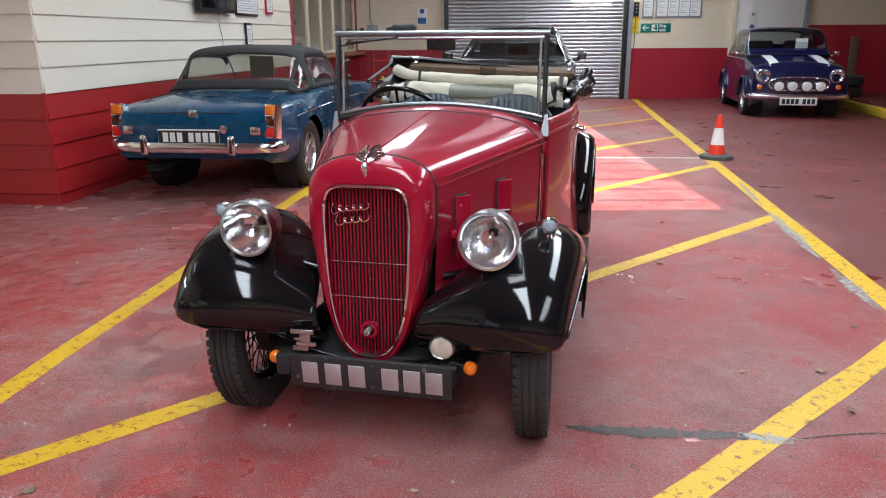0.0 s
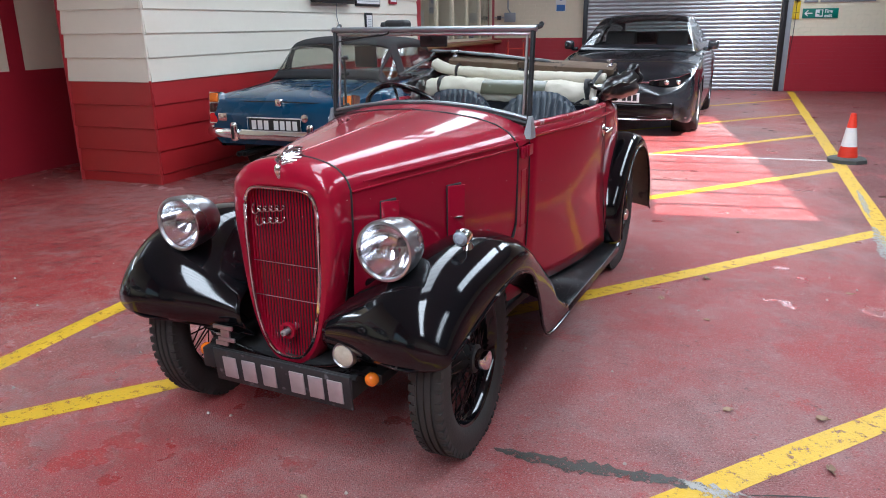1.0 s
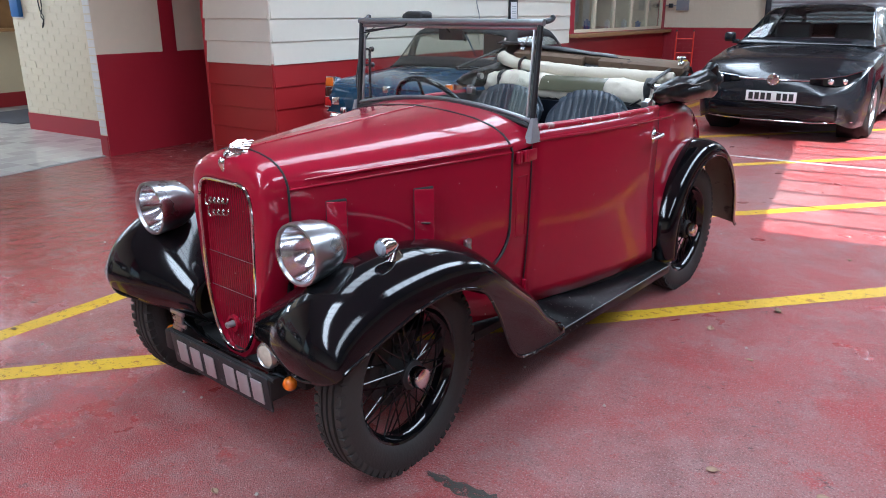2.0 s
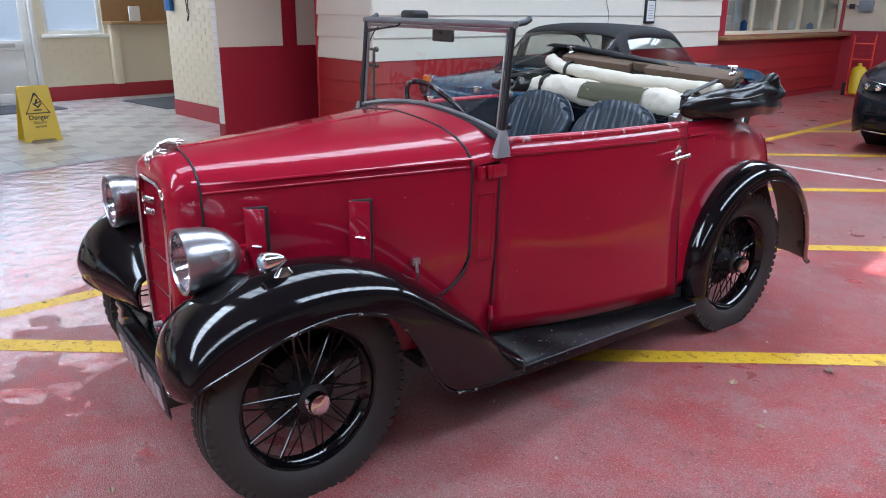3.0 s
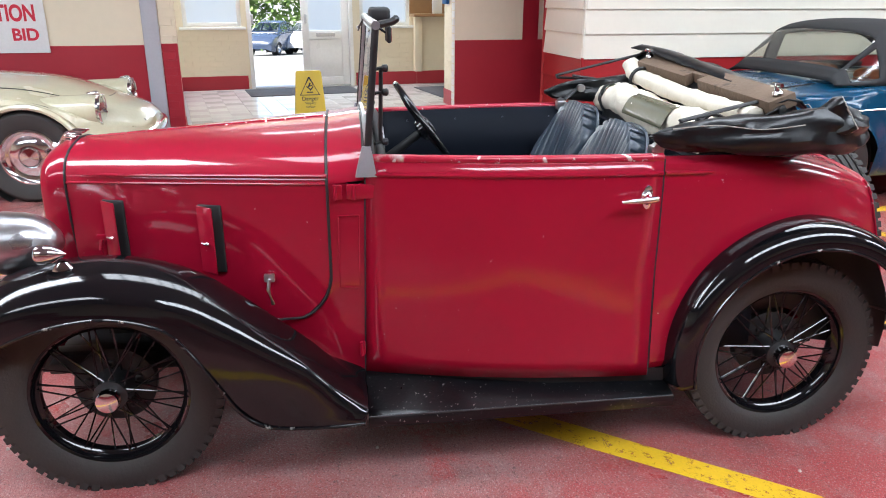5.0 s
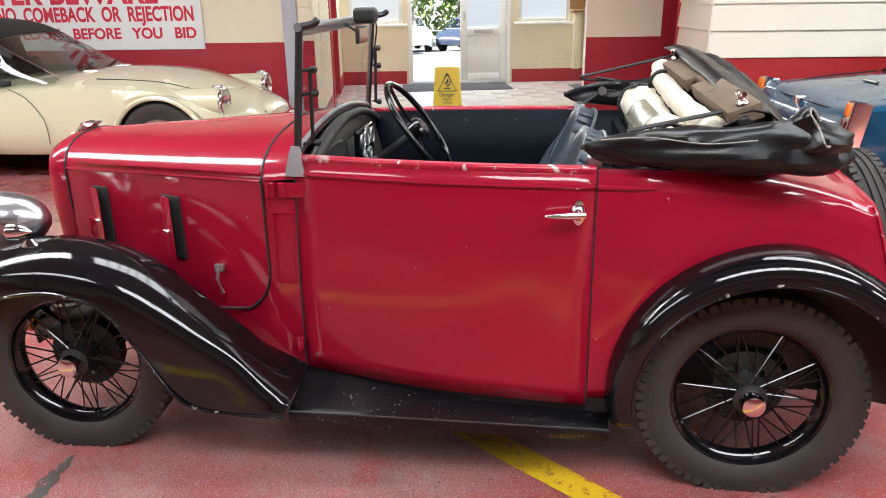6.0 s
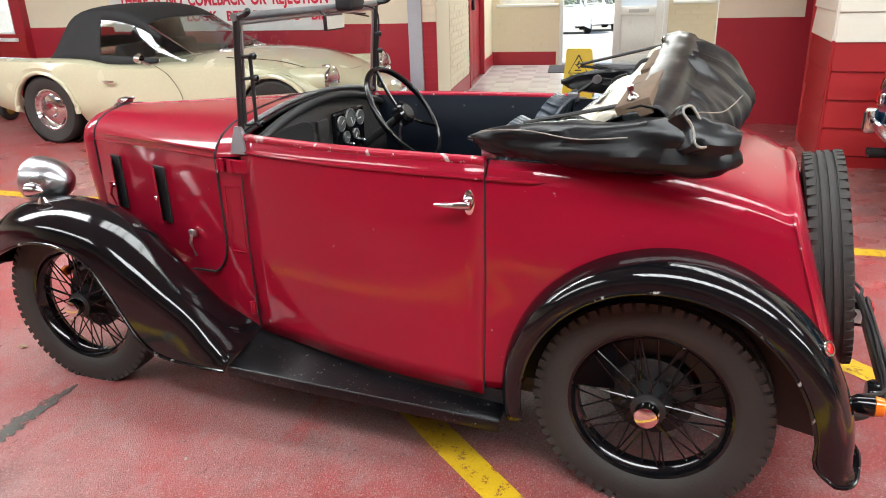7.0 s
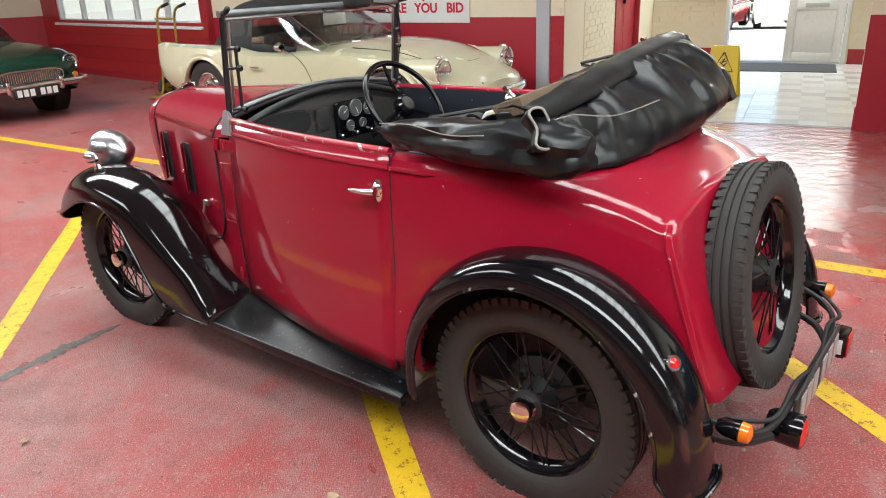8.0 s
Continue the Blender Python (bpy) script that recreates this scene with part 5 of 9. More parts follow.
# how far each station of the wing reaches out past its crest
FW_OUT = [0.78, 0.80, 0.86, 0.95, 1.0, 1.0, 1.0, 1.0, 0.98, 0.95, 0.93, 0.92, 0.92]
for s in (1, -1):
    bm = bmesh.new()
    net = []
    for i, (yc, zc, yl, zl, xi, zi) in enumerate(FW):
        c = 0.505
        late = min(1, max(0, (i - 5) / 4))
        back = 0.150 * max(0, 1 - i / 3.5)
        net.append([(s * xi, yc + back, zi), (s * lerp(xi, c, 0.30), yc + back * 0.6, lerp(zi, zc, 0.46)), (s * lerp(xi, c, 0.66), yc + back * 0.15, lerp(zi, zc, 0.88)), (s * c, yc, zc),
                    (s * lerp(0.585, 0.590, late), lerp(yc, yl, lerp(0.16, 0.04, late)), lerp(zc, zl, lerp(0.13, 0.05, late))),
                    (s * lerp(0.638, 0.640, late), lerp(yc, yl, lerp(0.45, 0.16, late)), lerp(zc, zl, lerp(0.46, 0.20, late))),
                    (s * lerp(0.655, 0.656, late), lerp(yc, yl, lerp(0.8, 0.60, late)), lerp(zc, zl, lerp(0.8, 0.62, late))),
                    (s * 0.660, yl, zl)])
        net[-1] = [(s * (c + (abs(x) - c) * FW_OUT[i]) if abs(x) > c else x, y, z) for x, y, z in net[-1]]
    patch(bm, net, 4, 4)
    fw = thicken(part("front_wing", bm, M_BLACK, tourer, "glossy black front wing"), 0.006, -1)
    bm = bmesh.new()
    tube(bm, curve_through([(s * (0.506 + 0.155 * k), r[2], r[3]) for r, k in zip(FW, FW_OUT)], 4), 0.005, 8)
    tube(bm, curve_through([(s * 0.627, FW[0][2], FW[0][3]), (s * 0.58, -0.355, 0.460), (s * 0.505, -0.372, 0.432), (s * 0.395, -0.347, 0.424), (s * 0.27, -0.285, 0.396), (s * 0.16, -0.224, 0.362)], 5), 0.005, 8)
    part("wing_edge", bm, M_EDGE, fw)
    # rear wing round the arch
    bm = bmesh.new()
    yc0, zc0 = 2.085, 0.335
    net = []
    for i in range(19):
        a = radians(lerp(192, -6, i / 18))
        flare = max(0, (i - 12) / 6)
        rr = [0.420, 0.433, 0.431, 0.417, 0.392, 0.361]
        xx = [0.46, 0.505, 0.565, 0.610, 0.632, 0.636]
        row = []
        for x, r in zip(xx, rr):
            r2 = r + 0.035 * flare ** 2 + (0.0 if x < 0.633 else -0.02 * flare)
            row.append((s * x, yc0 + r2 * math.cos(a), zc0 + r2 * math.sin(a)))
        net.append(row)
    a = radians(-9)
    net.append([(s * x, yc0 + (r + 0.04) * math.cos(a) + 0.012, zc0 - 0.055 - 0.03 * (x - 0.46) / 0.2) for x, r in zip(xx, [0.42, 0.435, 0.43, 0.42, 0.40, 0.375])])
    patch(bm, net, 3, 4)
    rw = thicken(part("rear_wing", bm, [M_BLACK, M_UNDERSIDE], tourer, "glossy black rear wing"), 0.006, -1)
    rw.modifiers[0].material_offset = 1
    bm = bmesh.new()
    tube(bm, curve_through([r[-1] for r in net], 3) + curve_through([net[-1][k] for k in range(5, -1, -1)], 3)[1:], 0.005, 8)
    part("wing_edge", bm, M_EDGE, rw)
    bm = bmesh.new()
    rows = [[Vector((s * 0.452, yc0 + 0.405 * math.cos(radians(a)), zc0 + 0.405 * math.sin(radians(a)))) for a in range(-10, 191, 10)],
            [Vector((s * 0.452, yc0 + 0.10 * math.cos(radians(a)), zc0 + 0.10 * math.sin(radians(a)))) for a in range(-10, 191, 10)]]
    sheet(bm, rows)
    part("inner_arch", bm, M_BLACK_DULL, rw)
    bm = bmesh.new()
    tube(bm, curve_through([(s * 0.462, yc0 + 0.424 * math.cos(radians(a)), zc0 + 0.424 * math.sin(radians(a))) for a in range(84, 186, 10)], 2), 0.005, 8)
    part("wing_piping", bm, M_BLACK_DULL, rw)
    # running board
    bm = bmesh.new()
    top = [[Vector((s * lerp(0.44, 0.630, i / 6), y, lerp(0.284 - 0.018 * t, 0.238 + 0.002 * t, i / 6))) for i in range(7)] for y, t in ((0.732, 0), (1.05, 0.33), (1.35, 0.66), (1.665, 1))]
    edge = [[r[-1], r[-1] + Vector((s * 0.003, 0, -0.012)), r[-1] + Vector((0, 0, -0.030)), r[-1] + Vector((-s * 0.02, 0, -0.032))] for r in top]
    sheet(bm, [t + e[1:] for t, e in zip(top, edge)])
    rb = thicken(part("running_board", bm, M_BOARD, tourer, "black rubber-covered running board"), 0.01, 0)
    bm = bmesh.new()
    tube(bm, [t[-1] + Vector((s * 0.002, 0, 0.001)) for t in top], 0.0035, 6)
    part("board_edging", bm, M_STEEL_DARK, rb, "thin worn metal edging")
    bm = bmesh.new()
    sheet(bm, [[Vector((s * side_x(y, 0.3) - s * 0.012, y, z)) for y in (0.75, 1.0, 1.3, 1.66)] for z in (0.30, 0.235)])
    part("sill", bm, M_BLACK_DULL, tourer)

# lamps
for s, z0 in ((1, 0.734), (-1, 0.733)):
    hl = part("headlamp", lathe(bmesh.new(), [(-0.296, 0.083), (-0.303, 0.088), (-0.302, 0.0945), (-0.290, 0.0965), (-0.270, 0.0945), (-0.262, 0.0925), (-0.235, 0.091), (-0.200, 0.082), (-0.168, 0.062), (-0.146, 0.036),
                                          (-0.136, 0.014), (-0.133, 0.0005)], Matrix.Translation((s * 0.384, 0.022, z0)) @ Matrix.Diagonal((0.94, 1, 0.94, 1)), 48, "y"), M_NICKEL, tourer, "dull nickel-plated headlamp")
    part("reflector", lathe(bmesh.new(), [(-0.293, 0.084), (-0.26, 0.075), (-0.225, 0.05), (-0.21, 0.02), (-0.208, 0.0005)], Matrix.Translation((s * 0.384, 0.022, z0)) @ Matrix.Diagonal((0.94, 1, 0.94, 1)), 40, "y"), M_REFLECTOR, hl)
    lens = part("lens", lathe(bmesh.new(), [(-0.296, 0.086), (-0.303, 0.070), (-0.308, 0.045), (-0.310, 0.02), (-0.3105, 0.0005)], Matrix.Translation((s * 0.384, 0.022, z0)) @ Matrix.Diagonal((0.94, 1, 0.94, 1)), 40, "y"), M_LENS, hl)
    lens.visible_shadow = False
    bm = bmesh.new()
    for i in range(15):
        x = -0.07 + 0.01 * i
        h = math.sqrt(max(0.0004, 0.078 ** 2 - x * x))
        tube(bm, [(s * 0.384 + x, -0.279, z0 + 0.004 - h * 0.9), (s * 0.384 + x, -0.287, z0), (s * 0.384 + x, -0.279, z0 + h * 0.9)], 0.0012, 5)
    part("lens_flutes", bm, M_LENS, hl).visible_shadow = False
    part("bulb", lathe(bmesh.new(), [(-0.265, 0.0005), (-0.262, 0.009), (-0.25, 0.012), (-0.22, 0.010)], Matrix.Translation((s * 0.384, 0.022, z0)) @ Matrix.Diagonal((0.94, 1, 0.94, 1)), 16, "y"), M_CHROME, hl)
    bm = bmesh.new()
    tube(bm, curve_through([(s * 0.384, -0.18, z0 - 0.080), (s * 0.37, -0.15, z0 - 0.115), (s * 0.30, -0.10, z0 - 0.15), (s * 0.20, -0.09, z0 - 0.18)], 5), 0.013, 10)
    part("lamp_bracket", bm, M_BLACK, hl)
    sl = part("side_lamp", lathe(bmesh.new(), [(-0.132, 0.020), (-0.137, 0.023), (-0.132, 0.027), (-0.118, 0.027), (-0.095, 0.023), (-0.075, 0.012), (-0.062, 0.0005)], Matrix.Translation((s * 0.550, 0.014, 0.750)), 24, "y"),
              M_CHROME, tourer, "small chrome torpedo side lamp")
    part("lens", lathe(bmesh.new(), [(-0.132, 0.022), (-0.143, 0.014), (-0.146, 0.0005)], Matrix.Translation((s * 0.550, 0.014, 0.750)), 20, "y"), M_PALE_GLASS, sl)
    part("foot", lathe(bmesh.new(), [(0.690, 0.038), (0.718, 0.030), (0.735, 0.022), (0.752, 0.010)], Matrix.Translation((s * 0.550, -0.062, -0.024)) @ Matrix.Diagonal((0.6, 1.2, 1, 1)), 20, "z"), M_CHROME, sl)
    zi, xi = (0.335, 0.337) if s > 0 else (0.315, 0.305)
    ind = part("front_indicator", lathe(bmesh.new(), [(-0.322, 0.0005), (-0.320, 0.012), (-0.312, 0.020), (-0.298, 0.022), (-0.29, 0.018)], Matrix.Translation((s * xi, 0.008, zi)), 20, "y"), M_AMBER, tourer, "round amber indicator")
    bm = bmesh.new()
    tube(bm, [(s * xi, -0.284, zi), (s * 0.28, -0.29, zi + 0.01), (s * 0.25, -0.30, 0.335)], 0.007, 8)
    part("stalk", bm, M_BLACK, ind)
fog = part("fog_lamp", lathe(bmesh.new(), [(-0.365, 0.032), (-0.370, 0.036), (-0.360, 0.041), (-0.345, 0.040), (-0.31, 0.026), (-0.30, 0.006)], Matrix.Translation((0.251, 0.055, 0.402)), 28, "y"), M_NICKEL, tourer, "small round auxiliary lamp")
part("lens", lathe(bmesh.new(), [(-0.366, 0.034), (-0.372, 0.02), (-0.374, 0.0005)], Matrix.Translation((0.251, 0.055, 0.402)), 24, "y"), M_FOG_GLASS, fog)
bm = bmesh.new()
tube(bm, [(0.251, -0.28, 0.37), (0.251, -0.28, 0.33), (0.2, -0.26, 0.31)], 0.008, 8)
part("stem", bm, M_BLACK, fog)
# front number plate: plain bars for its characters
mp = Matrix.Translation((0.024, -0.328, 0.291)) @ pose(0, 0, 0, 6, 0, 0)
plate = part("number_plate", boxed(-0.262, -0.004, -0.058, 0.262, 0.004, 0.058, 0.003, mp), M_PLATE, tourer, "worn black number plate with raised bars")
for i, x in enumerate((-0.195, -0.118, -0.04, 0.068, 0.138, 0.208)):
    part("character_bar", boxed(x - 0.027, -0.009, -0.038, x + 0.027, -0.0045, 0.038, 0.004, mp), M_ALU, plate)
bm = bmesh.new()
tube(bm, [(-0.26, -0.318, 0.338), (0.30, -0.318, 0.340)], 0.008, 8)
for x in (-0.26, 0.26):
    tube(bm, [(x, -0.318, 0.338), (x, -0.28, 0.325), (x, -0.20, 0.31)], 0.008, 8)
part("plate_bar", bm, M_BLACK_DULL, tourer)
bm = bmesh.new()
for q in ((-0.256, 0.414, -0.178, 0.428), (-0.245, 0.392, -0.205, 0.400), (-0.226, 0.388, -0.19, 0.414), (-0.238, 0.374, -0.172, 0.388), (-0.25, 0.358, -0.20, 0.374)):
    box(bm, q[0] + 0.024, -0.332, q[1] + 0.003, q[2] + 0.024, -0.324, q[3] + 0.003, 0.002)
part("front_badge", bm, M_NICKEL, tourer, "small stepped metal club badge")
# apron under the grille
bm = bmesh.new()
patch(bm, [[(-0.30, -0.30, 0.40), (-0.15, -0.27, 0.335), (0, -0.26, 0.315), (0.15, -0.27, 0.335), (0.30, -0.30, 0.40)], [(-0.30, -0.2, 0.33), (-0.15, -0.2, 0.29), (0, -0.2, 0.28), (0.15, -0.2, 0.29), (0.30, -0.2, 0.33)]], 4, 4)
thicken(part("front_apron", bm, M_BLACK, tourer), 0.005)

# windscreen
def ws(x, h):
    """A point of the windscreen's plane: x across, h from 0 at its foot to 1 at its head."""
    return Vector((x, lerp(0.758, 0.790, h), lerp(0.982 + 0.052 * (1 - (x / 0.447) ** 2) * (1 - h), 1.325, h)))


wsp = part("windscreen_head", tube(bmesh.new(), [ws(-0.46, 1), ws(0.46, 1)], 0.012, 12), M_STEEL_GREY, tourer, "grey steel windscreen head rail")
bm = bmesh.new()
tube(bm, [ws(-0.435 + 0.087 * i, 0.945) for i in range(11)], 0.006, 8)
part("glass_rail", bm, M_NICKEL, wsp)
for s in (1, -1):
    bm = bmesh.new()
    tube(bm, [ws(s * 0.447, -0.02), ws(s * 0.447, 0.5), ws(s * 0.447, 1.0)], 0.0105, 10, flat=1.0)
    tube(bm, curve_through([ws(s * 0.447, 1.0), ws(s * 0.452, 1.0) + Vector((0, 0.02, 0.004)), ws(s * 0.46, 1.0) + Vector((0, 0.045, 0.010)), ws(s * 0.46, 1.0) + Vector((0, 0.06, 0.022))], 3), [0.010] * 9 + [0.006], 8)
    pst = part("windscreen_post", bm, M_STEEL_DARK, tourer, "dark steel windscreen post")
    bm = bmesh.new()
    tube(bm, [ws(s * 0.424, 0.04), ws(s * 0.424, 0.93)], 0.0055, 8)
    part("glass_edge", bm, M_NICKEL, pst)
    bm = bmesh.new()
    rows = [[Vector((s * (0.457 + dx * k), 0.752 + dy, z)) for dx, dy in ((-0.018, -0.03), (0.012, -0.03), (0.012, 0.03), (-0.018, 0.03))] for z, k in ((0.915, 1.0), (0.945, 0.9), (0.975, 0.55), (1.0, 0.4))]
    rows = [[Vector((p.x, lerp(0.757, p.y, 1 - 0.6 * i / 3), p.z)) for p in r] for i, r in enumerate(rows)]
    vs = sheet(bm, rows, True)
    cap(bm, vs[0])
    cap(bm, vs[-1])
    part("post_foot", bm, M_CAST, pst, "cast grey metal foot")
    bm = bmesh.new()
    tube(bm, [(s * 0.418, 0.797, 1.005), (s * 0.418, 0.803, 1.21)], 0.006, 8)
    for yy, zz in ((0.800, 1.005), (0.803, 1.145), (0.803, 1.21)):
        lathe(bm, [(0, 0.004), (0.004, 0.010), (0.016, 0.011), (0.02, 0.006)], Matrix.Translation((s * 0.418, yy, zz)) @ Matrix.Rotation(radians(90), 4, "Z"), 12)
        tube(bm, [(s * 0.447, yy - 0.02, zz), (s * 0.413, yy, zz)], 0.005, 6)
    part("slide_arm", bm, M_STEEL_DARK, pst, "slotted arm with thumb screws")
bm = bmesh.new()
sheet(bm, [[ws(-0.436 + 0.0872 * i, h) for i in range(11)] for h in (0.03, 0.3, 0.6, 0.94)])
g = part("windscreen_glass", bm, M_GLASS, wsp)
g.visible_shadow = False
bm = bmesh.new()
tube(bm, [ws(-0.447 + 0.0447 * i, 0.02) for i in range(21)], 0.008, 8)
part("foot_rail", bm, M_STEEL_GREY, wsp)
bm = bmesh.new()
tube(bm, [ws(-0.45 + 0.045 * i, -0.02) + Vector((0, -0.004, -0.006)) for i in range(21)], 0.011, 8)
part("rubber_seal", bm, M_BLACK_DULL, wsp)
# wiper motor, wiper, mirror
bm = bmesh.new()
box(bm, -0.212, 0.795, 1.312, -0.115, 0.868, 1.364, 0.014, None, 3)
lathe(bm, [(-0.24, 0.016), (-0.215, 0.018)], Matrix.Translation((0, 0.835, 1.340)), 16, "x", True)
motor = part("wiper_motor", bm, M_BLACK_DULL, tourer, "black wiper motor box")
bm = bmesh.new()
tube(bm, curve_through([(-0.175, 0.774, 1.318), (-0.20, 0.768, 1.305), (-0.40, 0.765, 1.288)], 4), 0.0035, 6)
tube(bm, [(-0.43, 0.765, 1.276), (-0.22, 0.769, 1.306)], 0.003, 6)
part("wiper_arm", bm, M_BLACK_DULL, motor)
bm = bmesh.new()
tube(bm, curve_through([(-0.22, 0.815, 1.33), (-0.40, 0.815, 1.30), (-0.458, 0.79, 1.2), (-0.466, 0.765, 1.08), (-0.45, 0.765, 0.99)], 5), 0.003, 6)
part("wiper_cable", bm, M_BLACK_DULL, motor)
bm = bmesh.new()
box(bm, -0.07, 0.845, 1.255, 0.055, 0.858, 1.308, 0.006, None, 3)
mir = part("rear_mirror", bm, M_BLACK_DULL, tourer, "small rear-view mirror")
part("mirror_glass", boxed(-0.065, 0.858, 1.260, 0.05, 0.860, 1.303), M_CHROME, mir)
bm = bmesh.new()
tube(bm, [(-0.01, 0.845, 1.285), (-0.01, 0.795, 1.318)], 0.004, 6)
part("mirror_stem", bm, M_BLACK_DULL, mir)

# dashboard and controls
bm = bmesh.new()
pts = [(x, 0.800, 0.930 + 0.088 * (1 - (x / 0.45) ** 2)) for x in [-0.43 + 0.043 * i for i in range(21)]]
tube(bm, pts, 0.014, 10)
part("dash_roll", bm, M_BLACK_DULL, tourer)
bm = bmesh.new()
rows = []
for k in range(5):
    f = k / 4
    rows.append([Vector((x, 0.775 + 0.040 * math.sin(f * 1.4), lerp(0.935 + 0.088 * (1 - (x / 0.45) ** 2), 0.735, f))) for x in [-0.43 + 0.0215 * i for i in range(41)]])
sheet(bm, rows)
dash = thicken(part("dashboard", bm, M_DASH, tourer, "worn black dashboard"), 0.012, 0)
bm = bmesh.new()
tube(bm, [Vector((0.25 + 0.135 * math.copysign(abs(math.cos(a)) ** 0.6, math.cos(a)), 0.806, 0.912 + 0.050 * math.copysign(abs(math.sin(a)) ** 0.6, math.sin(a)))) for a in [2 * math.pi * i / 32 for i in range(32)]], 0.006, 6, True)
part("glovebox_rim", bm, M_DASH, dash)
# flat near-black sheet in place of a shaded recess
bm = bmesh.new()
vs = [bm.verts.new((0.25 + 0.135 * math.copysign(abs(math.cos(a)) ** 0.6, math.cos(a)), 0.810, 0.912 + 0.050 * math.copysign(abs(math.sin(a)) ** 0.6, math.sin(a)))) for a in [2 * math.pi * i / 32 for i in range(32)]]
cap(bm, vs)
part("glovebox_opening", bm, M_DARK_IN_SHADE, dash, smooth=False)
part("access_plate", boxed(0.02, 0.802, 0.86, 0.09, 0.816, 0.95, 0.006), M_DASH, dash)
cl = part("instrument_panel", boxed(-0.225, 0.806, 0.810, -0.005, 0.828, 0.962, 0.025, None, 4), M_BLACK, dash, "black instrument panel")
for x, z, r in ((-0.042, 0.918, 0.028), (-0.112, 0.928, 0.034), (-0.186, 0.918, 0.028), (-0.075, 0.862, 0.022), (-0.148, 0.862, 0.020)):
    part("dial", lathe(bmesh.new(), [(0.826, r * 0.99), (0.832, r * 0.9), (0.832, 0.0005)], Matrix.Translation((x, 0, z)), 24, "y"), M_DIAL, dash)
    part("dial_bezel", lathe(bmesh.new(), [(0.826, r * 1.03), (0.833, r * 1.02), (0.834, r * 0.96), (0.832, r * 0.94)], Matrix.Translation((x, 0, z)), 28, "y"), M_NICKEL, dash, "chrome bezel")
    part("pointer", boxed(-0.0015, 0.8325, -0.003, 0.0015, 0.834, r * 0.75, 0, Matrix.Translation((x, 0, z)) @ pose(0, 0, 0, 0, 140 * x * 10, 0)), M_PAPER, dash)
for x in (-0.02, -0.105, -0.19):
    part("switch", lathe(bmesh.new(), [(0.824, 0.007), (0.841, 0.009), (0.846, 0.004)], Matrix.Translation((x, 0, 0.828)), 12, "y"), M_CHROME, dash)
# steering wheel
SW = Matrix.Translation((-0.225, 1.005, 0.935)) @ Matrix.Rotation(radians(-54), 4, "X")
bm = bmesh.new()
tube(bm, [SW @ Vector((0.195 * math.cos(a), 0.195 * math.sin(a), 0)) for a in [2 * math.pi * i / 48 for i in range(48)]], 0.0115, 10, True)
st = part("steering_wheel", bm, M_BLACK, tourer, "black sprung-spoke steering wheel")
for a in (30, 150, 270):
    bm = bmesh.new()
    tube(bm, [SW @ Vector((0.03 * math.cos(radians(a)), 0.03 * math.sin(radians(a)), -0.015)), SW @ Vector((0.12 * math.cos(radians(a)), 0.12 * math.sin(radians(a)), -0.012)), SW @ Vector((0.19 * math.cos(radians(a)), 0.19 * math.sin(radians(a)), 0))], 0.007, 8)
    part("wheel_spoke", bm, M_BLACK, st)
part("boss", lathe(bmesh.new(), [(-0.04, 0.02), (-0.03, 0.042), (0.005, 0.046), (0.016, 0.036), (0.018, 0.0005)], SW, 24, "z"), M_BLACK, st)
part("horn_ring", lathe(bmesh.new(), [(0.016, 0.030), (0.020, 0.026), (0.021, 0.0005)], SW, 24, "z"), M_DASH, st)
bm = bmesh.new()
tube(bm, [SW @ Vector((0, 0, -0.02)), SW @ Vector((0, 0, -0.55))], 0.016, 10)
part("column", bm, M_BLACK_DULL, st)
bm = bmesh.new()
tube(bm, curve_through([(0.0, 0.90, 0.34), (0.0, 0.93, 0.5), (0.01, 0.97, 0.70)], 5), 0.007, 8)
lathe(bm, [(-0.018, 0.006), (0, 0.018), (0.018, 0.012), (0.022, 0.0005)], Matrix.Translation((0.01, 0.97, 0.71)), 16, "z")
part("gear_lever", bm, M_BLACK_DULL, tourer, "gear lever with a round knob")


# seats
def seat(cx):
    bm = bmesh.new()
    rows = []
    for k in range(15):
        v = k / 14
        row = []
        for i in range(57):
            u = -1 + 2 * i / 56
            zt = 1.0 - 0.10 * abs(u) ** 3.2
            z = lerp(0.52, zt, v)
            y = lerp(1.475, 1.640, v) - 0.085 * abs(u) ** 2.6 * (0.5 + 0.5 * math.sin(math.pi * min(1, v * 1.1)))
            pleat = 0.0075 * abs(math.sin(math.pi * 6.0 * u)) ** 0.6 if abs(u) < 0.84 and 0.02 < v < 0.93 else 0.004
            x = cx + 0.205 * u * (1 - 0.08 * v)
            row.append(Vector((x, y - pleat, z)))
        rows.append(row)
    sheet(bm, rows)
    s = thicken(part("seat_back", bm, M_LEATHER, tourer, "pleated dark blue leather bucket seat"), 0.055, -1)
    bm = bmesh.new()
    tube(bm, [Vector((cx + 0.205 * u * 0.92, 1.640 - 0.0425 * abs(u) ** 2.6 + 0.0, 1.0 - 0.10 * abs(u) ** 3.2 + 0.002)) for u in [-1 + i / 12 for i in range(25)]], 0.006, 8)
    part("piping", bm, M_LEATHER, s)
    bm = bmesh.new()
    box(bm, cx - 0.2, 1.08, 0.36, cx + 0.2, 1.52, 0.53, 0.045, None, 4)
    part("seat_cushion", bm, M_LEATHER, tourer)


seat(0.225)
seat(-0.235)


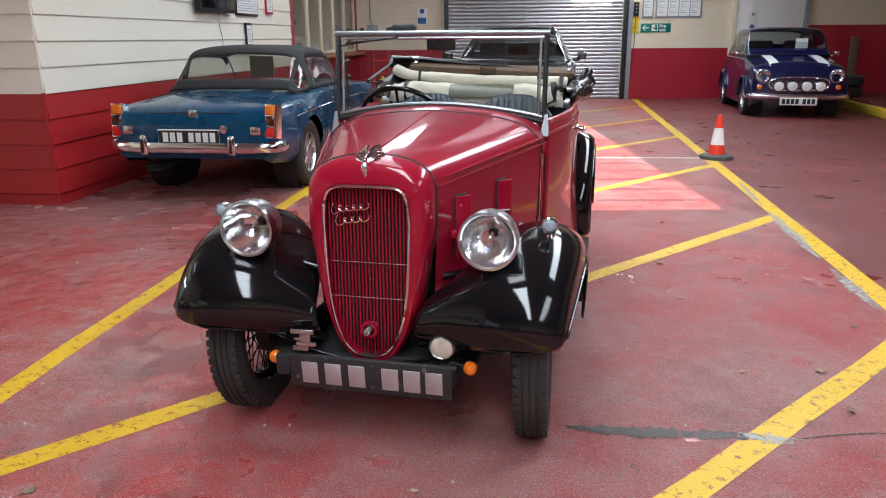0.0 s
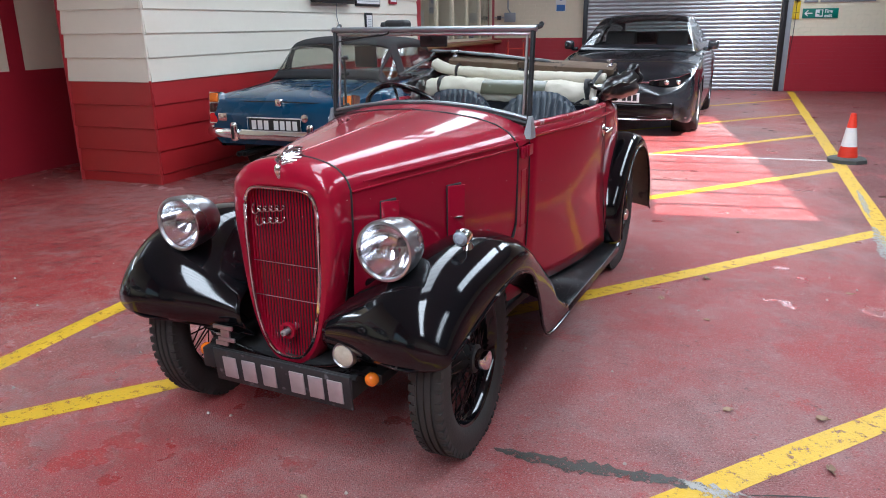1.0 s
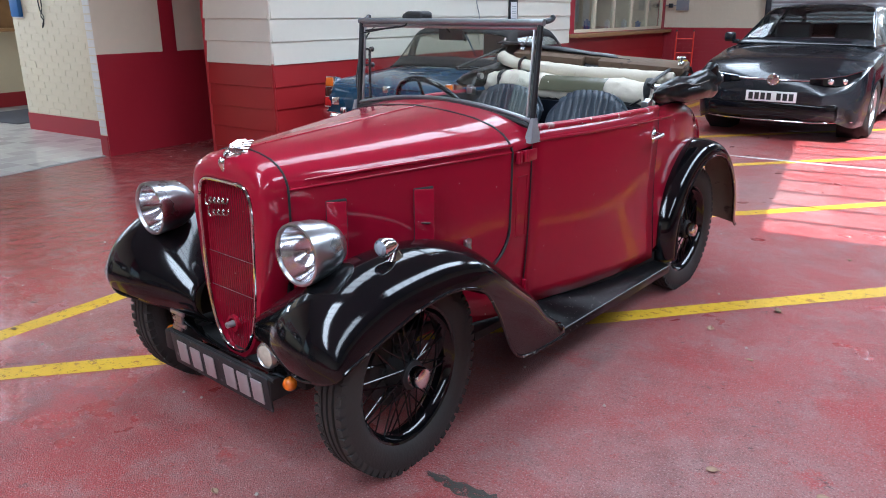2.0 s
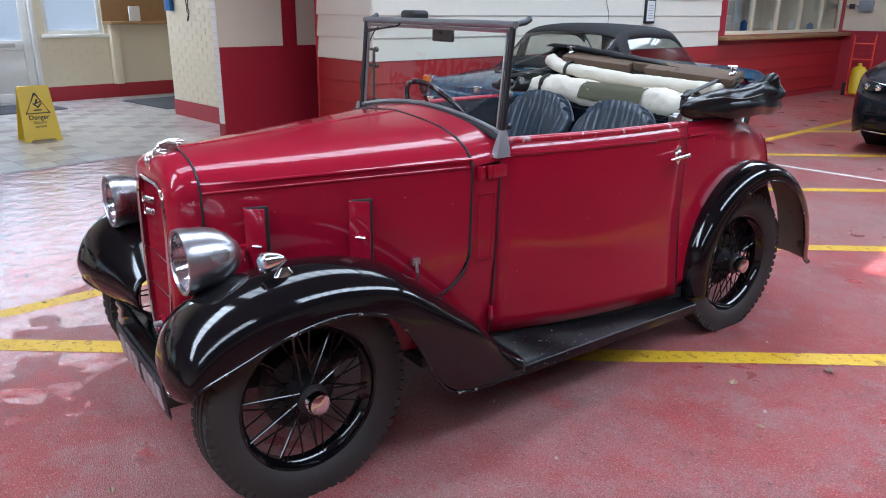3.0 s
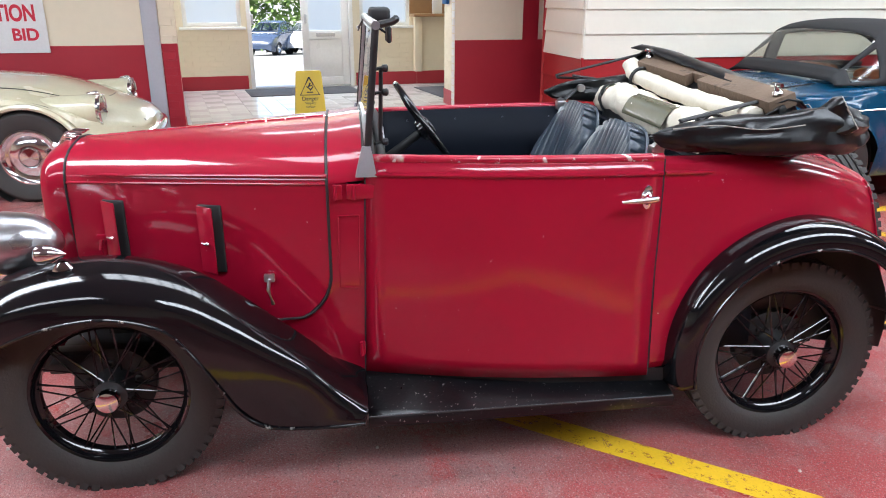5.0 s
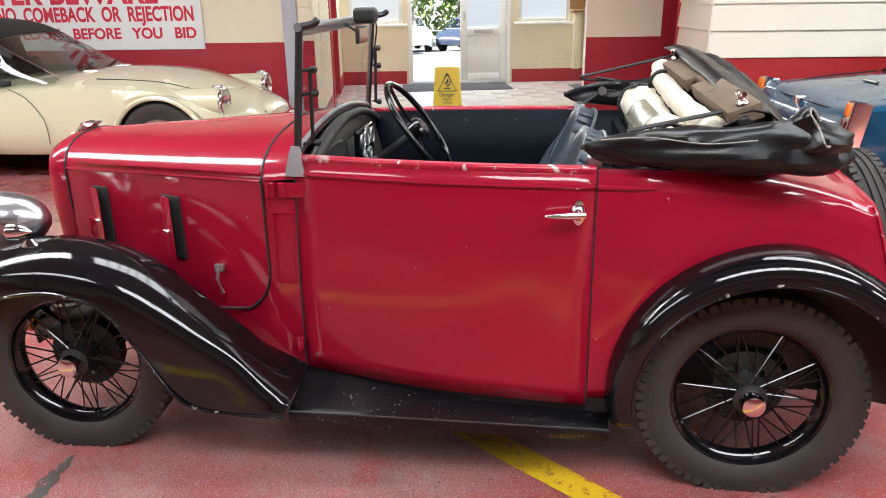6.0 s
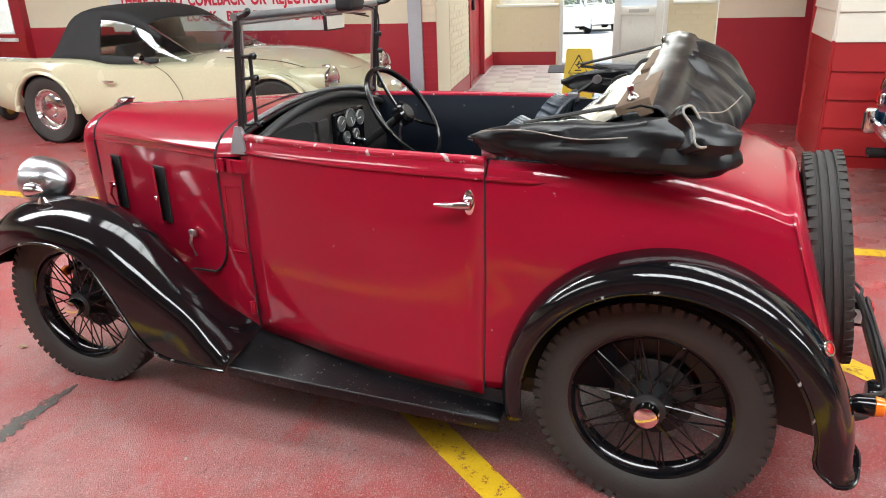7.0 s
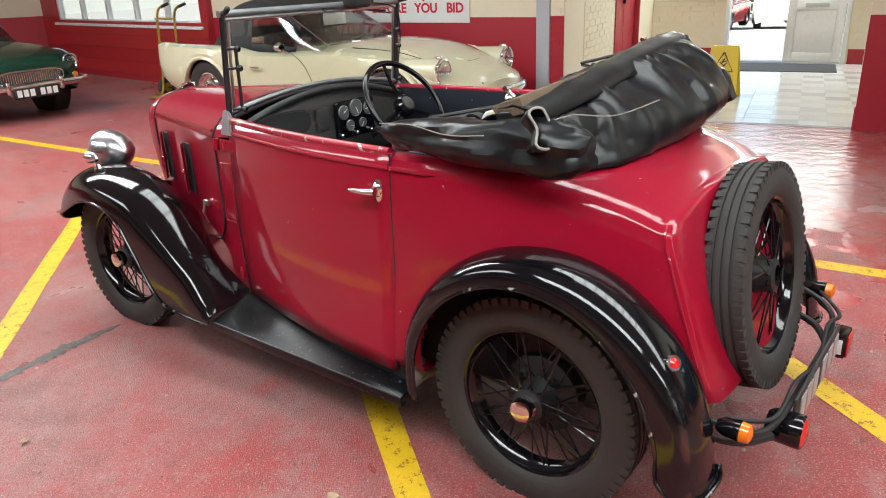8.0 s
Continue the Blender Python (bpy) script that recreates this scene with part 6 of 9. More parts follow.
# folded hood
def rumple(bm, amount, scale, seed=0, fade=None, stretch=(1, 1, 1)):
    """Pushes a cloth's points about along a noise, more where the noise folds."""
    bm.normal_update()
    for v in bm.verts:
        p = Vector((v.co.x * stretch[0], v.co.y * stretch[1], v.co.z * stretch[2])) * scale + Vector((seed, seed * 0.7, 0))
        d = noise.noise(p) * 0.5 + 0.9 * (0.22 - abs(noise.noise(p * 1.3 + Vector((0, 0, 3))))) + 0.35 * (0.2 - abs(noise.noise(p * 2.9)))
        v.co += v.normal * amount * d * (fade(v.co) if fade else 1)
    return bm


bm = bmesh.new()
DRAPE = [(-0.575, 2.03, 2.07), (-0.50, 2.165, 2.12), (-0.40, 2.215, 2.15), (-0.2, 2.225, 2.18), (0.0, 2.20, 2.185), (0.2, 2.16, 2.175), (0.34, 2.11, 2.14), (0.45, 2.05, 2.07), (0.525, 1.96, 1.98)]
net = []
for x, yo, yc in DRAPE:
    t = (x + 0.43) / 0.95
    yb, zb = lerp(2.02, 2.03, t), lerp(1.182, 1.098, t)
    zc = along(SHOULDER, min(yc, 2.3))[0] + 0.030 * (1 - (x / 0.55) ** 2) + 0.004
    yb = min(yb, yo - 0.01)
    net.append([(x, yb - 0.10, zb - 0.05), (x, yb - 0.02, zb + 0.004), (x, lerp(yb, yo, 0.42), zb - 0.028), (x, lerp(yb, yo, 0.82), lerp(zb, zc, 0.40)), (x, yo, lerp(zb, zc, 0.68)), (x, yc, zc), (x, yc - 0.06, zc - 0.004)])
patch(bm, net, 8, 6)
rumple(bm, 0.030, 7.0, 3, lambda c: 1.0 if c.z > 0.985 else 0.25, (1.5, 0.45, 0.35))
hood = part("folded_hood", bm, M_HOOD, tourer, "black cloth hood folded in a heap")
thicken(hood, 0.004, -1)
# near and far side bundles
for s in (1, -1):
    bm = bmesh.new()
    rows = []
    for y, z0, z1, xc, hw in ((1.555, 1.012, 1.035, 0.535, 0.006), (1.60, 0.990, 1.055, 0.535, 0.026), (1.68, 0.982, 1.070, 0.54, 0.040), (1.80, 0.972, 1.078, 0.545, 0.050), (1.92, 0.968, 1.090, 0.55, 0.054), (2.02, 0.968, 1.105, 0.550, 0.056),
                              (2.10, 0.968, 1.110, 0.545, 0.056), (2.17, 0.975, 1.095, 0.535, 0.048), (2.21, 1.0, 1.07, 0.53, 0.022)):
        cz, hz = (z0 + z1) / 2, (z1 - z0) / 2
        rows.append([Vector((s * (xc + hw * math.copysign(abs(math.cos(a)) ** 0.8, math.cos(a))), y - (0.0 if s > 0 else 0.02), cz + hz * math.sin(a))) for a in [2 * math.pi * i / 28 for i in range(28)]])
    cols = [curve_through(c, 6) for c in zip(*rows)]
    vs = sheet(bm, [list(r) for r in zip(*cols)], True)
    cap(bm, vs[0])
    cap(bm, vs[-1])
    rumple(bm, 0.034, 8.0, 5 + s, None, (1.3, 0.30, 1.3))
    part("hood_side", bm, M_HOOD, hood)
    bm = bmesh.new()
    ax = Vector((s * 0.40, 0.62, 0.45)).normalized()
    v = ax.cross(Vector((0, 0, 1))).normalized()
    u = v.cross(ax)
    rows = []
    for k, r in ((0, 0.030), (0.3, 0.042), (0.6, 0.048), (0.8, 0.051), (1, 0.048)):
        c = Vector((s * 0.540, 2.04, 1.035)) + ax * 0.105 * k
        rows.append([c + (u * math.cos(a) * 1.05 + v * math.sin(a) * (0.62 + 0.25 * math.cos(2 * a) + 0.12 * math.sin(3 * a))) * r for a in [2 * math.pi * i / 24 for i in range(24)]])
    sheet(bm, rows, True)
    rumple(bm, 0.014, 13, 2)
    cuff = thicken(part("hood_cuff", bm, M_HOOD, hood), 0.004, 0)
    bm = bmesh.new()
    tube(bm, rows[-1], 0.0035, 6, True)
    part("cuff_edge", bm, M_DUST, cuff, "frayed pale edge")
# flap strip lying along the header
bm = bmesh.new()
pts = [(-0.56, 1.985, 1.192), (-0.45, 2.0, 1.188), (-0.2, 2.01, 1.168), (0.05, 2.02, 1.146), (0.3, 2.025, 1.122), (0.50, 2.01, 1.100)]
a = curve_through(pts, 5)
sheet(bm, [[p + Vector((0, -0.075, 0.004)) for p in a], [p + Vector((0, -0.030, 0.016)) for p in a], [p + Vector((0, 0.012, 0.010)) for p in a], [p + Vector((0, 0.045, -0.022)) for p in a]])
rumple(bm, 0.008, 12, 1)
thicken(part("hood_flap", bm, M_HOOD, hood), 0.005, 0)
# wooden header rail
mb = Matrix.Translation((0.035, 1.952, 1.126)) @ pose(0, 0, 0, 0, 2.6, 1.9) @ pose(0, 0, 0, 20, 0, 0)
bm = bmesh.new()
for a, b, c, d in ((-0.465, -0.06, -0.045, 0.045), (-0.06, 0.03, -0.012, 0.045), (0.03, 0.465, -0.045, 0.045)):
    box(bm, a, c, -0.020, b, d * 0.92, 0.022, 0.004, mb)
rail = part("header_rail", bm, M_WOOD, tourer, "old wooden hood header rail")
for x in (-0.44, 0.44):
    bm = bmesh.new()
    m = mb @ Matrix.Translation((x, 0, 0.026))
    lathe(bm, [(0, 0.016), (0.006, 0.014), (0.012, 0.008), (0.03, 0.007), (0.034, 0.0005)], m, 14, "z")
    tube(bm, [m @ Vector((-0.02, 0, 0.026)), m @ Vector((0.02, 0.006, 0.026))], 0.007, 8)
    part("hood_catch", bm, M_CHROME, rail, "chrome hood catch")
# cream linings
bm = bmesh.new()
tube(bm, curve_through([(-0.52, 1.90, 1.135), (-0.40, 1.885, 1.098), (-0.1, 1.882, 1.078), (0.2, 1.885, 1.068), (0.40, 1.89, 1.066), (0.47, 1.90, 1.06)], 8), [0.030] + [0.036] * 39 + [0.028], 18, flat=0.85)
rumple(bm, 0.010, 16, 4)
part("lining_roll", bm, M_CREAM_CLOTH, hood, "cream cloth lining rolled up")
bm = bmesh.new()
net = []
for x, dz in ((-0.52, 0.0), (-0.40, 0.016), (-0.25, 0.012), (-0.1, 0.0), (0.08, -0.004), (0.22, 0.006), (0.34, 0.0), (0.46, -0.02)):
    net.append([(x, 1.86, 1.045 + dz), (x, 1.81, 1.052 + dz), (x, 1.765, 1.030 + dz), (x, 1.748, 0.985 + dz), (x, 1.765, 0.945 + dz), (x, 1.82, 0.93)])
patch(bm, net, 8, 5)
rumple(bm, 0.014, 13, 8)
part("lining_fold", bm, M_CREAM_CLOTH, hood, "cream cloth lining in folds")
bm = bmesh.new()
patch(bm, [[(x, 1.800, 1.056), (x, 1.765, 1.040), (x, 1.742, 1.002), (x, 1.738, 0.985)] for x in (-0.17, 0.0, 0.19)], 5, 4)
M_OLIVE = mat("clouded_window_plastic", (0.10, 0.10, 0.065), 0.25, var=0.2, scale=9, bump=0.15, bscale=20)
part("rear_window", bm, M_OLIVE, hood, "clouded olive plastic rear window")
x = -0.36
bm = bmesh.new()
tube(bm, [(x, 1.885 + 0.046 * math.cos(a), 1.085 + 0.044 * math.sin(a)) for a in [2 * math.pi * i / 24 for i in range(24)]], 0.008, 6, True)
part("strap", bm, M_BLACK_DULL, hood, "dark webbing strap")
bm = bmesh.new()
tube(bm, curve_through([(x - 0.06, 1.80, 1.07), (x - 0.062, 1.755, 1.05), (x - 0.06, 1.742, 0.99), (x - 0.05, 1.77, 0.94)], 5), 0.012, 6, flat=0.4)
part("strap", bm, M_BLACK_DULL, hood, "dark webbing strap")
bm = bmesh.new()
tube(bm, curve_through([(0.40, 1.84, 1.05), (0.405, 1.79, 1.065), (0.41, 1.75, 1.03), (0.42, 1.74, 0.97)], 5), 0.018, 6, flat=0.4)
part("strap", bm, M_BLACK_DULL, hood, "dark webbing strap")
part("hood_well", boxed(-0.47, 1.76, 0.85, 0.47, 2.05, 0.99, 0.03), M_HOOD, tourer)
# hood irons, one object a bar
for s in (-1, 1):
    k = 1 if s < 0 else 0.80
    first = None
    for a, b in (((0.590, 1.597, 1.083), (0.545, 1.955, 1.172)), ((0.590, 1.600, 1.075), (0.560, 1.90, 1.058)), ((0.555, 1.66, 1.085), (0.55, 1.86, 1.055)), ((0.49, 1.60, 0.985), (0.52, 1.68, 1.040)), ((0.52, 1.68, 1.040), (0.53, 1.80, 1.035))):
        bm = bmesh.new()
        tube(bm, [(s * a[0] * k - (0.02 if s > 0 else 0), a[1] + (0.08 if s > 0 else 0), a[2] - (0.03 if s > 0 else 0)), (s * b[0] * k, b[1], b[2] - (0.06 if s > 0 else 0))], 0.011, 8, flat=0.5)
        part("hood_iron", bm, M_BLACK_DULL, hood)
    for y, z in ((1.597, 0.985), (1.68, 1.04)):
        part("iron_pivot", lathe(bmesh.new(), [(-0.012, 0.010), (-0.012, 0.016), (0.012, 0.016), (0.012, 0.010)], Matrix.Translation((s * 0.495, y, z)), 12, "x", True), M_NICKEL, hood)
    part("iron_bracket", boxed(s * 0.47, 1.575, 0.955, s * 0.505, 1.615, 0.990, 0.004), M_NICKEL, hood)
# pale stitching along the hood's hems
for pts in ([(0.575, 1.60, 1.052), (0.59, 1.72, 1.062), (0.602, 1.85, 1.05), (0.612, 1.97, 1.062)], [(0.52, 2.06, 1.075), (0.42, 2.10, 1.09), (0.30, 2.16, 1.075), (0.12, 2.20, 1.09)]):
    part("stitching", tube(bmesh.new(), curve_through(pts, 8), 0.0016, 5), M_DUST, hood, "pale line of stitching")

# tail: number plate, lamps, indicators
bm = bmesh.new()
tube(bm, curve_through([(0.44, 2.40, 0.43), (0.46, 2.52, 0.395), (0.42, 2.60, 0.365), (0.30, 2.635, 0.35), (0, 2.64, 0.345), (-0.30, 2.635, 0.35), (-0.42, 2.60, 0.365), (-0.46, 2.52, 0.395), (-0.44, 2.40, 0.43)], 5), 0.009, 8, flat=1.0)
tube(bm, curve_through([(0.44, 2.42, 0.335), (0.40, 2.56, 0.315), (0.30, 2.625, 0.30)], 5), 0.011, 8)
tube(bm, curve_through([(-0.44, 2.42, 0.335), (-0.40, 2.56, 0.315), (-0.30, 2.625, 0.30)], 5), 0.011, 8)
part("tail_bar", bm, M_BLACK_DULL, tourer, "black steel bar behind the tail")
part("wiring", tube(bmesh.new(), curve_through([(0.44, 2.55, 0.40), (0.33, 2.63, 0.37), (0.15, 2.635, 0.385), (-0.05, 2.65, 0.36), (-0.25, 2.63, 0.385), (-0.38, 2.64, 0.37), (-0.47, 2.56, 0.40)], 6), 0.006, 6), M_BLACK_DULL, tourer, "taped wiring along the bar")
rp = part("rear_number_plate", boxed(-0.30, 2.650, 0.268, 0.22, 2.658, 0.375, 0.003), M_PLATE, tourer, "worn black number plate with raised bars")
for x in (-0.24, -0.165, -0.09, 0.01, 0.08, 0.15):
    part("character_bar", boxed(x - 0.027, 2.6585, 0.283, x + 0.027, 2.663, 0.36, 0.004), M_ALU, rp)
tl = part("tail_lamp", lathe(bmesh.new(), [(2.60, 0.0005), (2.602, 0.035), (2.615, 0.043), (2.685, 0.046), (2.69, 0.042)], Matrix.Translation((0.250, 0, 0.306)), 28, "y"), M_BLACK, tourer, "black drum tail lamp")
part("lens", lathe(bmesh.new(), [(2.690, 0.042), (2.696, 0.03), (2.698, 0.0005)], Matrix.Translation((0.250, 0, 0.306)), 24, "y"), M_REDLENS, tl)
tl = part("tail_lamp", boxed(-0.40, 2.61, 0.250, -0.315, 2.68, 0.330, 0.006), M_BLACK, tourer, "black square tail lamp")
part("lens", boxed(-0.395, 2.68, 0.255, -0.32, 2.686, 0.325, 0.004), M_REDLENS, tl)
part("lens", boxed(-0.314, 2.622, 0.265, -0.311, 2.67, 0.315, 0.001), M_PAPER, tl)
for s, x, y in ((1, 0.455, 2.575), (-1, -0.49, 2.56)):
    m = Matrix.Translation((x, 0, 0.387 if s > 0 else 0.398))
    ind = part("rear_indicator", lathe(bmesh.new(), [(y - 0.045, 0.0005), (y - 0.042, 0.014), (y - 0.025, 0.024), (y + 0.012, 0.027), (y + 0.014, 0.0005)], m, 20, "y"), M_BLACK, tourer, "black bullet indicator")
    part("lens", lathe(bmesh.new(), [(y + 0.014, 0.026), (y + 0.034, 0.023), (y + 0.040, 0.010), (y + 0.041, 0.0005)], m, 20, "y"), M_AMBER, ind)
    bm = bmesh.new()
    tube(bm, [(x, y - 0.01, 0.37), (x - s * 0.04, y + 0.01, 0.365), (s * 0.42, 2.60, 0.362)], 0.007, 8)
    part("stalk", bm, M_BLACK_DULL, ind)
    rf = Matrix.Translation((s * 0.566, 2.452, 0.580)) @ pose(0, 0, 0, 0, 0, -s * 32) @ pose(0, 0, 0, 30, 0, 0) @ Matrix.Scale(0.74, 4)
    refl = part("reflector_bezel", lathe(bmesh.new(), [(-0.008, 0.020), (0.004, 0.026), (0.008, 0.024), (0.008, 0.018)], rf, 24, "y"), M_CHROME, tourer, "chrome reflector bezel")
    part("reflector", lathe(bmesh.new(), [(0.006, 0.020), (0.010, 0.010), (0.011, 0.0005)], rf, 20, "y"), M_REDLENS, refl)
part("spare_mount", boxed(-0.06, 2.36, 0.55, 0.06, 2.44, 0.66, 0.01), M_BLACK_DULL, tourer)
part("tail_valance", boxed(-0.40, 2.38, 0.27, 0.40, 2.45, 0.345, 0.006), M_WOOD, tourer, "bare brown board under the tail")


# ---- parked cars ----
def smooth_table(table, n):
    """n + 1 rows through a table of stations, rounded like a spline."""
    k = len(table[0])
    out = []
    y0, y1 = table[0][0], table[-1][0]
    for i in range(n + 1):
        y = lerp(y0, y1, i / n)
        j = max(0, min(len(table) - 2, sum(1 for r in table[1:-1] if r[0] <= y)))
        p = [table[max(0, j - 1)], table[j], table[j + 1], table[min(len(table) - 1, j + 2)]]
        h = p[2][0] - p[1][0]
        t = (y - p[1][0]) / h
        row = [y]
        for c in range(1, k):
            m1 = (p[2][c] - p[0][c]) / max(1e-6, p[2][0] - p[0][0]) * h
            m2 = (p[3][c] - p[1][c]) / max(1e-6, p[3][0] - p[1][0]) * h
            row.append((2 * t ** 3 - 3 * t * t + 1) * p[1][c] + (t ** 3 - 2 * t * t + t) * m1 + (-2 * t ** 3 + 3 * t * t) * p[2][c] + (t ** 3 - t * t) * m2)
        out.append(row)
    return out


def car_body(parent, table, arches, material, n=90, crown=0.0, tuck=0.90, crease=0.0):
    """A body shell from stations (y, half width, lowest edge, shoulder, middle of the deck), open over the wheels."""
    bm = bmesh.new()
    rows = []
    for y, w, zl, zs, zd in smooth_table(table, n):
        flare = 0.0
        for ya, ra in arches:
            d = abs(y - ya)
            if d < ra:
                zl = max(zl, 0.30 + math.sqrt(ra * ra - d * d))
            if d < ra * 1.25:
                flare = max(flare, 0.018 * math.cos(d / (ra * 1.25) * math.pi / 2))
        h = zs - zl
        low = w * (1 if zl > 0.4 else lerp(tuck, 1, 0.0))
        half = [(low + flare, zl), (w * 0.985 + flare, zl + 0.18 * h), (w + flare, zl + 0.45 * h), (w - 0.004, zl + 0.66 * h + 0.0), (w - 0.012 + crease, zl + 0.84 * h), (w * 0.975, zs - 0.025), (w * 0.93, zs - 0.006), (w * 0.86, zs + 0.002),
                (w * 0.6, lerp(zs, zd, 0.7)), (w * 0.3, lerp(zs, zd, 0.95)), (0, zd + crown)]
        rows.append([Vector((x, y, z)) for x, z in half] + [Vector((-x, y, z)) for x, z in reversed(half[:-1])])
    vs = sheet(bm, rows)
    cap(bm, vs[0])
    cap(bm, vs[-1])
    return part("body", bm, material, parent)


def car_top(parent, table, spec, classify, n=36, ns=6, nt=6):
    """The upper part of a car from stations (y, half width at its foot, at its shoulder, foot height, top height), split into panels."""
    rows = []
    for y, b, t, zb, zt in smooth_table(table, n):
        zsh = zt - 0.055 * min(1, (zt - zb) / 0.3)
        half = [(lerp(b, t, i / ns) + 0.012 * math.sin(math.pi * i / ns), lerp(zb, zsh, i / ns)) for i in range(ns)]
        half += [(t * math.cos(a) ** 0.75 if a < 1.57 else 0, zsh + (zt - zsh) * math.sin(a)) for a in [math.pi / 2 * i / nt for i in range(nt)]] + [(0, zt)]
        rows.append([Vector((x, y, z)) for x, z in half] + [Vector((-x, y, z)) for x, z in reversed(half[:-1])])
    m = len(rows[0])
    groups = {}
    for i in range(n):
        for j in range(m - 1):
            jj = j if j < m // 2 else m - 2 - j
            side = 0 if j < m // 2 else 1
            key = classify(i / n, jj, ns, nt, side)
            groups.setdefault(key, []).append((i, j))
    obs = {}
    for key, faces in groups.items():
        if key is None:
            continue
        name, material, label = spec[key[0]]
        bm = bmesh.new()
        vv = {}
        for i, j in faces:
            q = []
            for a, b in ((i, j), (i, j + 1), (i + 1, j + 1), (i + 1, j)):
                if (a, b) not in vv:
                    vv[(a, b)] = bm.verts.new(rows[a][b])
                q.append(vv[(a, b)])
            cap(bm, q)
        o = part(name, bm, material, parent, label)
        if "window" in name or "screen" in name:
            o.visible_shadow = False
        else:
            thicken(o, 0.012, -1)
        obs[key] = o
    return obs


def road_wheel(parent, x, y, r, w, style, out=1):
    """A road wheel with tyre; out: 1 if its face looks to +x."""
    h = new("wheel")
    h.empty_display_size = 0.05
    h.parent, h.matrix_basis = parent, Matrix.Translation((x, y, r)) @ Matrix.Rotation(0 if out > 0 else math.pi, 4, "Z")
    rr = r * (0.60 if style != "alloy" else 0.68)
    part("tyre", lathe(bmesh.new(), [(-w / 2, rr), (-w / 2, r * 0.93), (-w * 0.42, r * 0.985), (-w * 0.3, r), (w * 0.3, r), (w * 0.42, r * 0.985), (w / 2 + 0.004, r * 0.92), (w / 2, rr + 0.02), (w * 0.42, rr)], None, 40), M_RUBBER, h)
    if style == "steel":
        part("rim", lathe(bmesh.new(), [(w * 0.42, rr * 1.02), (w * 0.44, rr * 0.95), (w * 0.25, rr * 0.86), (w * 0.22, rr * 0.75), (w * 0.34, rr * 0.55), (w * 0.36, rr * 0.40), (w * 0.30, rr * 0.38), (w * 0.46, 0.06), (w * 0.5, 0.0005)], None, 36), M_CHROME, h, "chrome wheel trim")
    else:
        part("rim", lathe(bmesh.new(), [(w * 0.42, rr * 1.02), (w * 0.45, rr * 0.96), (w * 0.20, rr * 0.90), (-w * 0.2, rr * 0.86)], None, 36), M_NICKEL, h, "alloy rim")
        part("brake_disc", lathe(bmesh.new(), [(-w * 0.1, rr * 0.85), (-w * 0.08, rr * 0.8), (-w * 0.08, 0.0005)], None, 28), M_BLACK_DULL, h)
        k = 8 if style == "spoke" else 5
        bm = bmesh.new()
        for i in range(k):
            m = Matrix.Rotation(2 * math.pi * i / k, 4, "X")
            ww = rr * (0.13 if k == 8 else 0.2)
            box(bm, w * 0.22, -ww, 0.04, w * 0.36, ww, rr * 0.93, 0.006, m)
        lathe(bm, [(w * 0.2, 0.07), (w * 0.42, 0.065), (w * 0.46, 0.03), (w * 0.46, 0.0005)], None, 20)
        part("spider", bm, M_NICKEL, h, "alloy spokes")
    # near-black cup for the shade inside the wheel arch
    part("wheel_well", lathe(bmesh.new(), [(-w / 2 - 0.09, 0.0005), (-w / 2 - 0.09, r * 1.16), (w * 0.2, r * 1.16)], None, 32), M_DARK_IN_SHADE, h)
    return h


def wheels(parent, axles, half, r, w, style):
    for y in axles:
        for s in (1, -1):
            road_wheel(parent, s * half, y, r, w, style, s)


def lamp(parent, name, m, r, lens, label, bezel=M_CHROME, dome=0.25):
    """A round lamp that looks along -y of m."""
    ob = part(name, lathe(bmesh.new(), [(0.05, r * 0.9), (0.0, r * 1.10), (-0.012, r * 1.12), (-0.016, r * 1.0), (-0.008, r * 0.96)], m, 28, "y"), bezel, parent, label)
    if lens is M_LENS:
        part("reflector", lathe(bmesh.new(), [(-0.006, r * 0.97), (0.03, r * 0.6), (0.045, 0.0005)], m, 24, "y"), M_REFLECTOR, ob)
    part("lens", lathe(bmesh.new(), [(-0.008, r * 0.98), (-0.012 - dome * r * 0.6, r * 0.6), (-0.012 - dome * r, 0.0005)], m, 24, "y"), lens, ob)
    return ob


def reg_plate(parent, m, w, h, ground, ink, n=(3, 4), name="number_plate", label="number plate with plain bars"):
    p = part(name, boxed(-w / 2, 0, -h / 2, w / 2, 0.012, h / 2, 0.004, m), ground, parent, label)
    k = n[0] + n[1] + 0.6
    step = w * 0.92 / k
    for i in range(n[0] + n[1]):
        x = -w * 0.46 + step * (i + 0.5 + (0.6 if i >= n[0] else 0))
        part("character_bar", boxed(x - step * 0.36, -0.003, -h * 0.33, x + step * 0.36, -0.0003, h * 0.33, 0, m), ink, p, smooth=False)
    return p


def bumper(parent, pts, r, material=M_CHROME, flat=1.6, name="bumper", label="chrome bumper"):
    bm = bmesh.new()
    tube(bm, curve_through(pts, 6), r, 10, flat=flat)
    return part(name, bm, material, parent, label)


def seats_in(parent, y, z, material, xs=(-0.33, 0.33), h=0.45, tilt=0.15):
    for x in xs:
        bm = bmesh.new()
        box(bm, x - 0.22, y, z, x + 0.22, y + 0.12, z + h, 0.05, Matrix.Translation((0, y, z)) @ pose(0, 0, 0, -12, 0, 0) @ Matrix.Translation((0, -y, -z)), 3)
        part("seat", bm, material, parent)


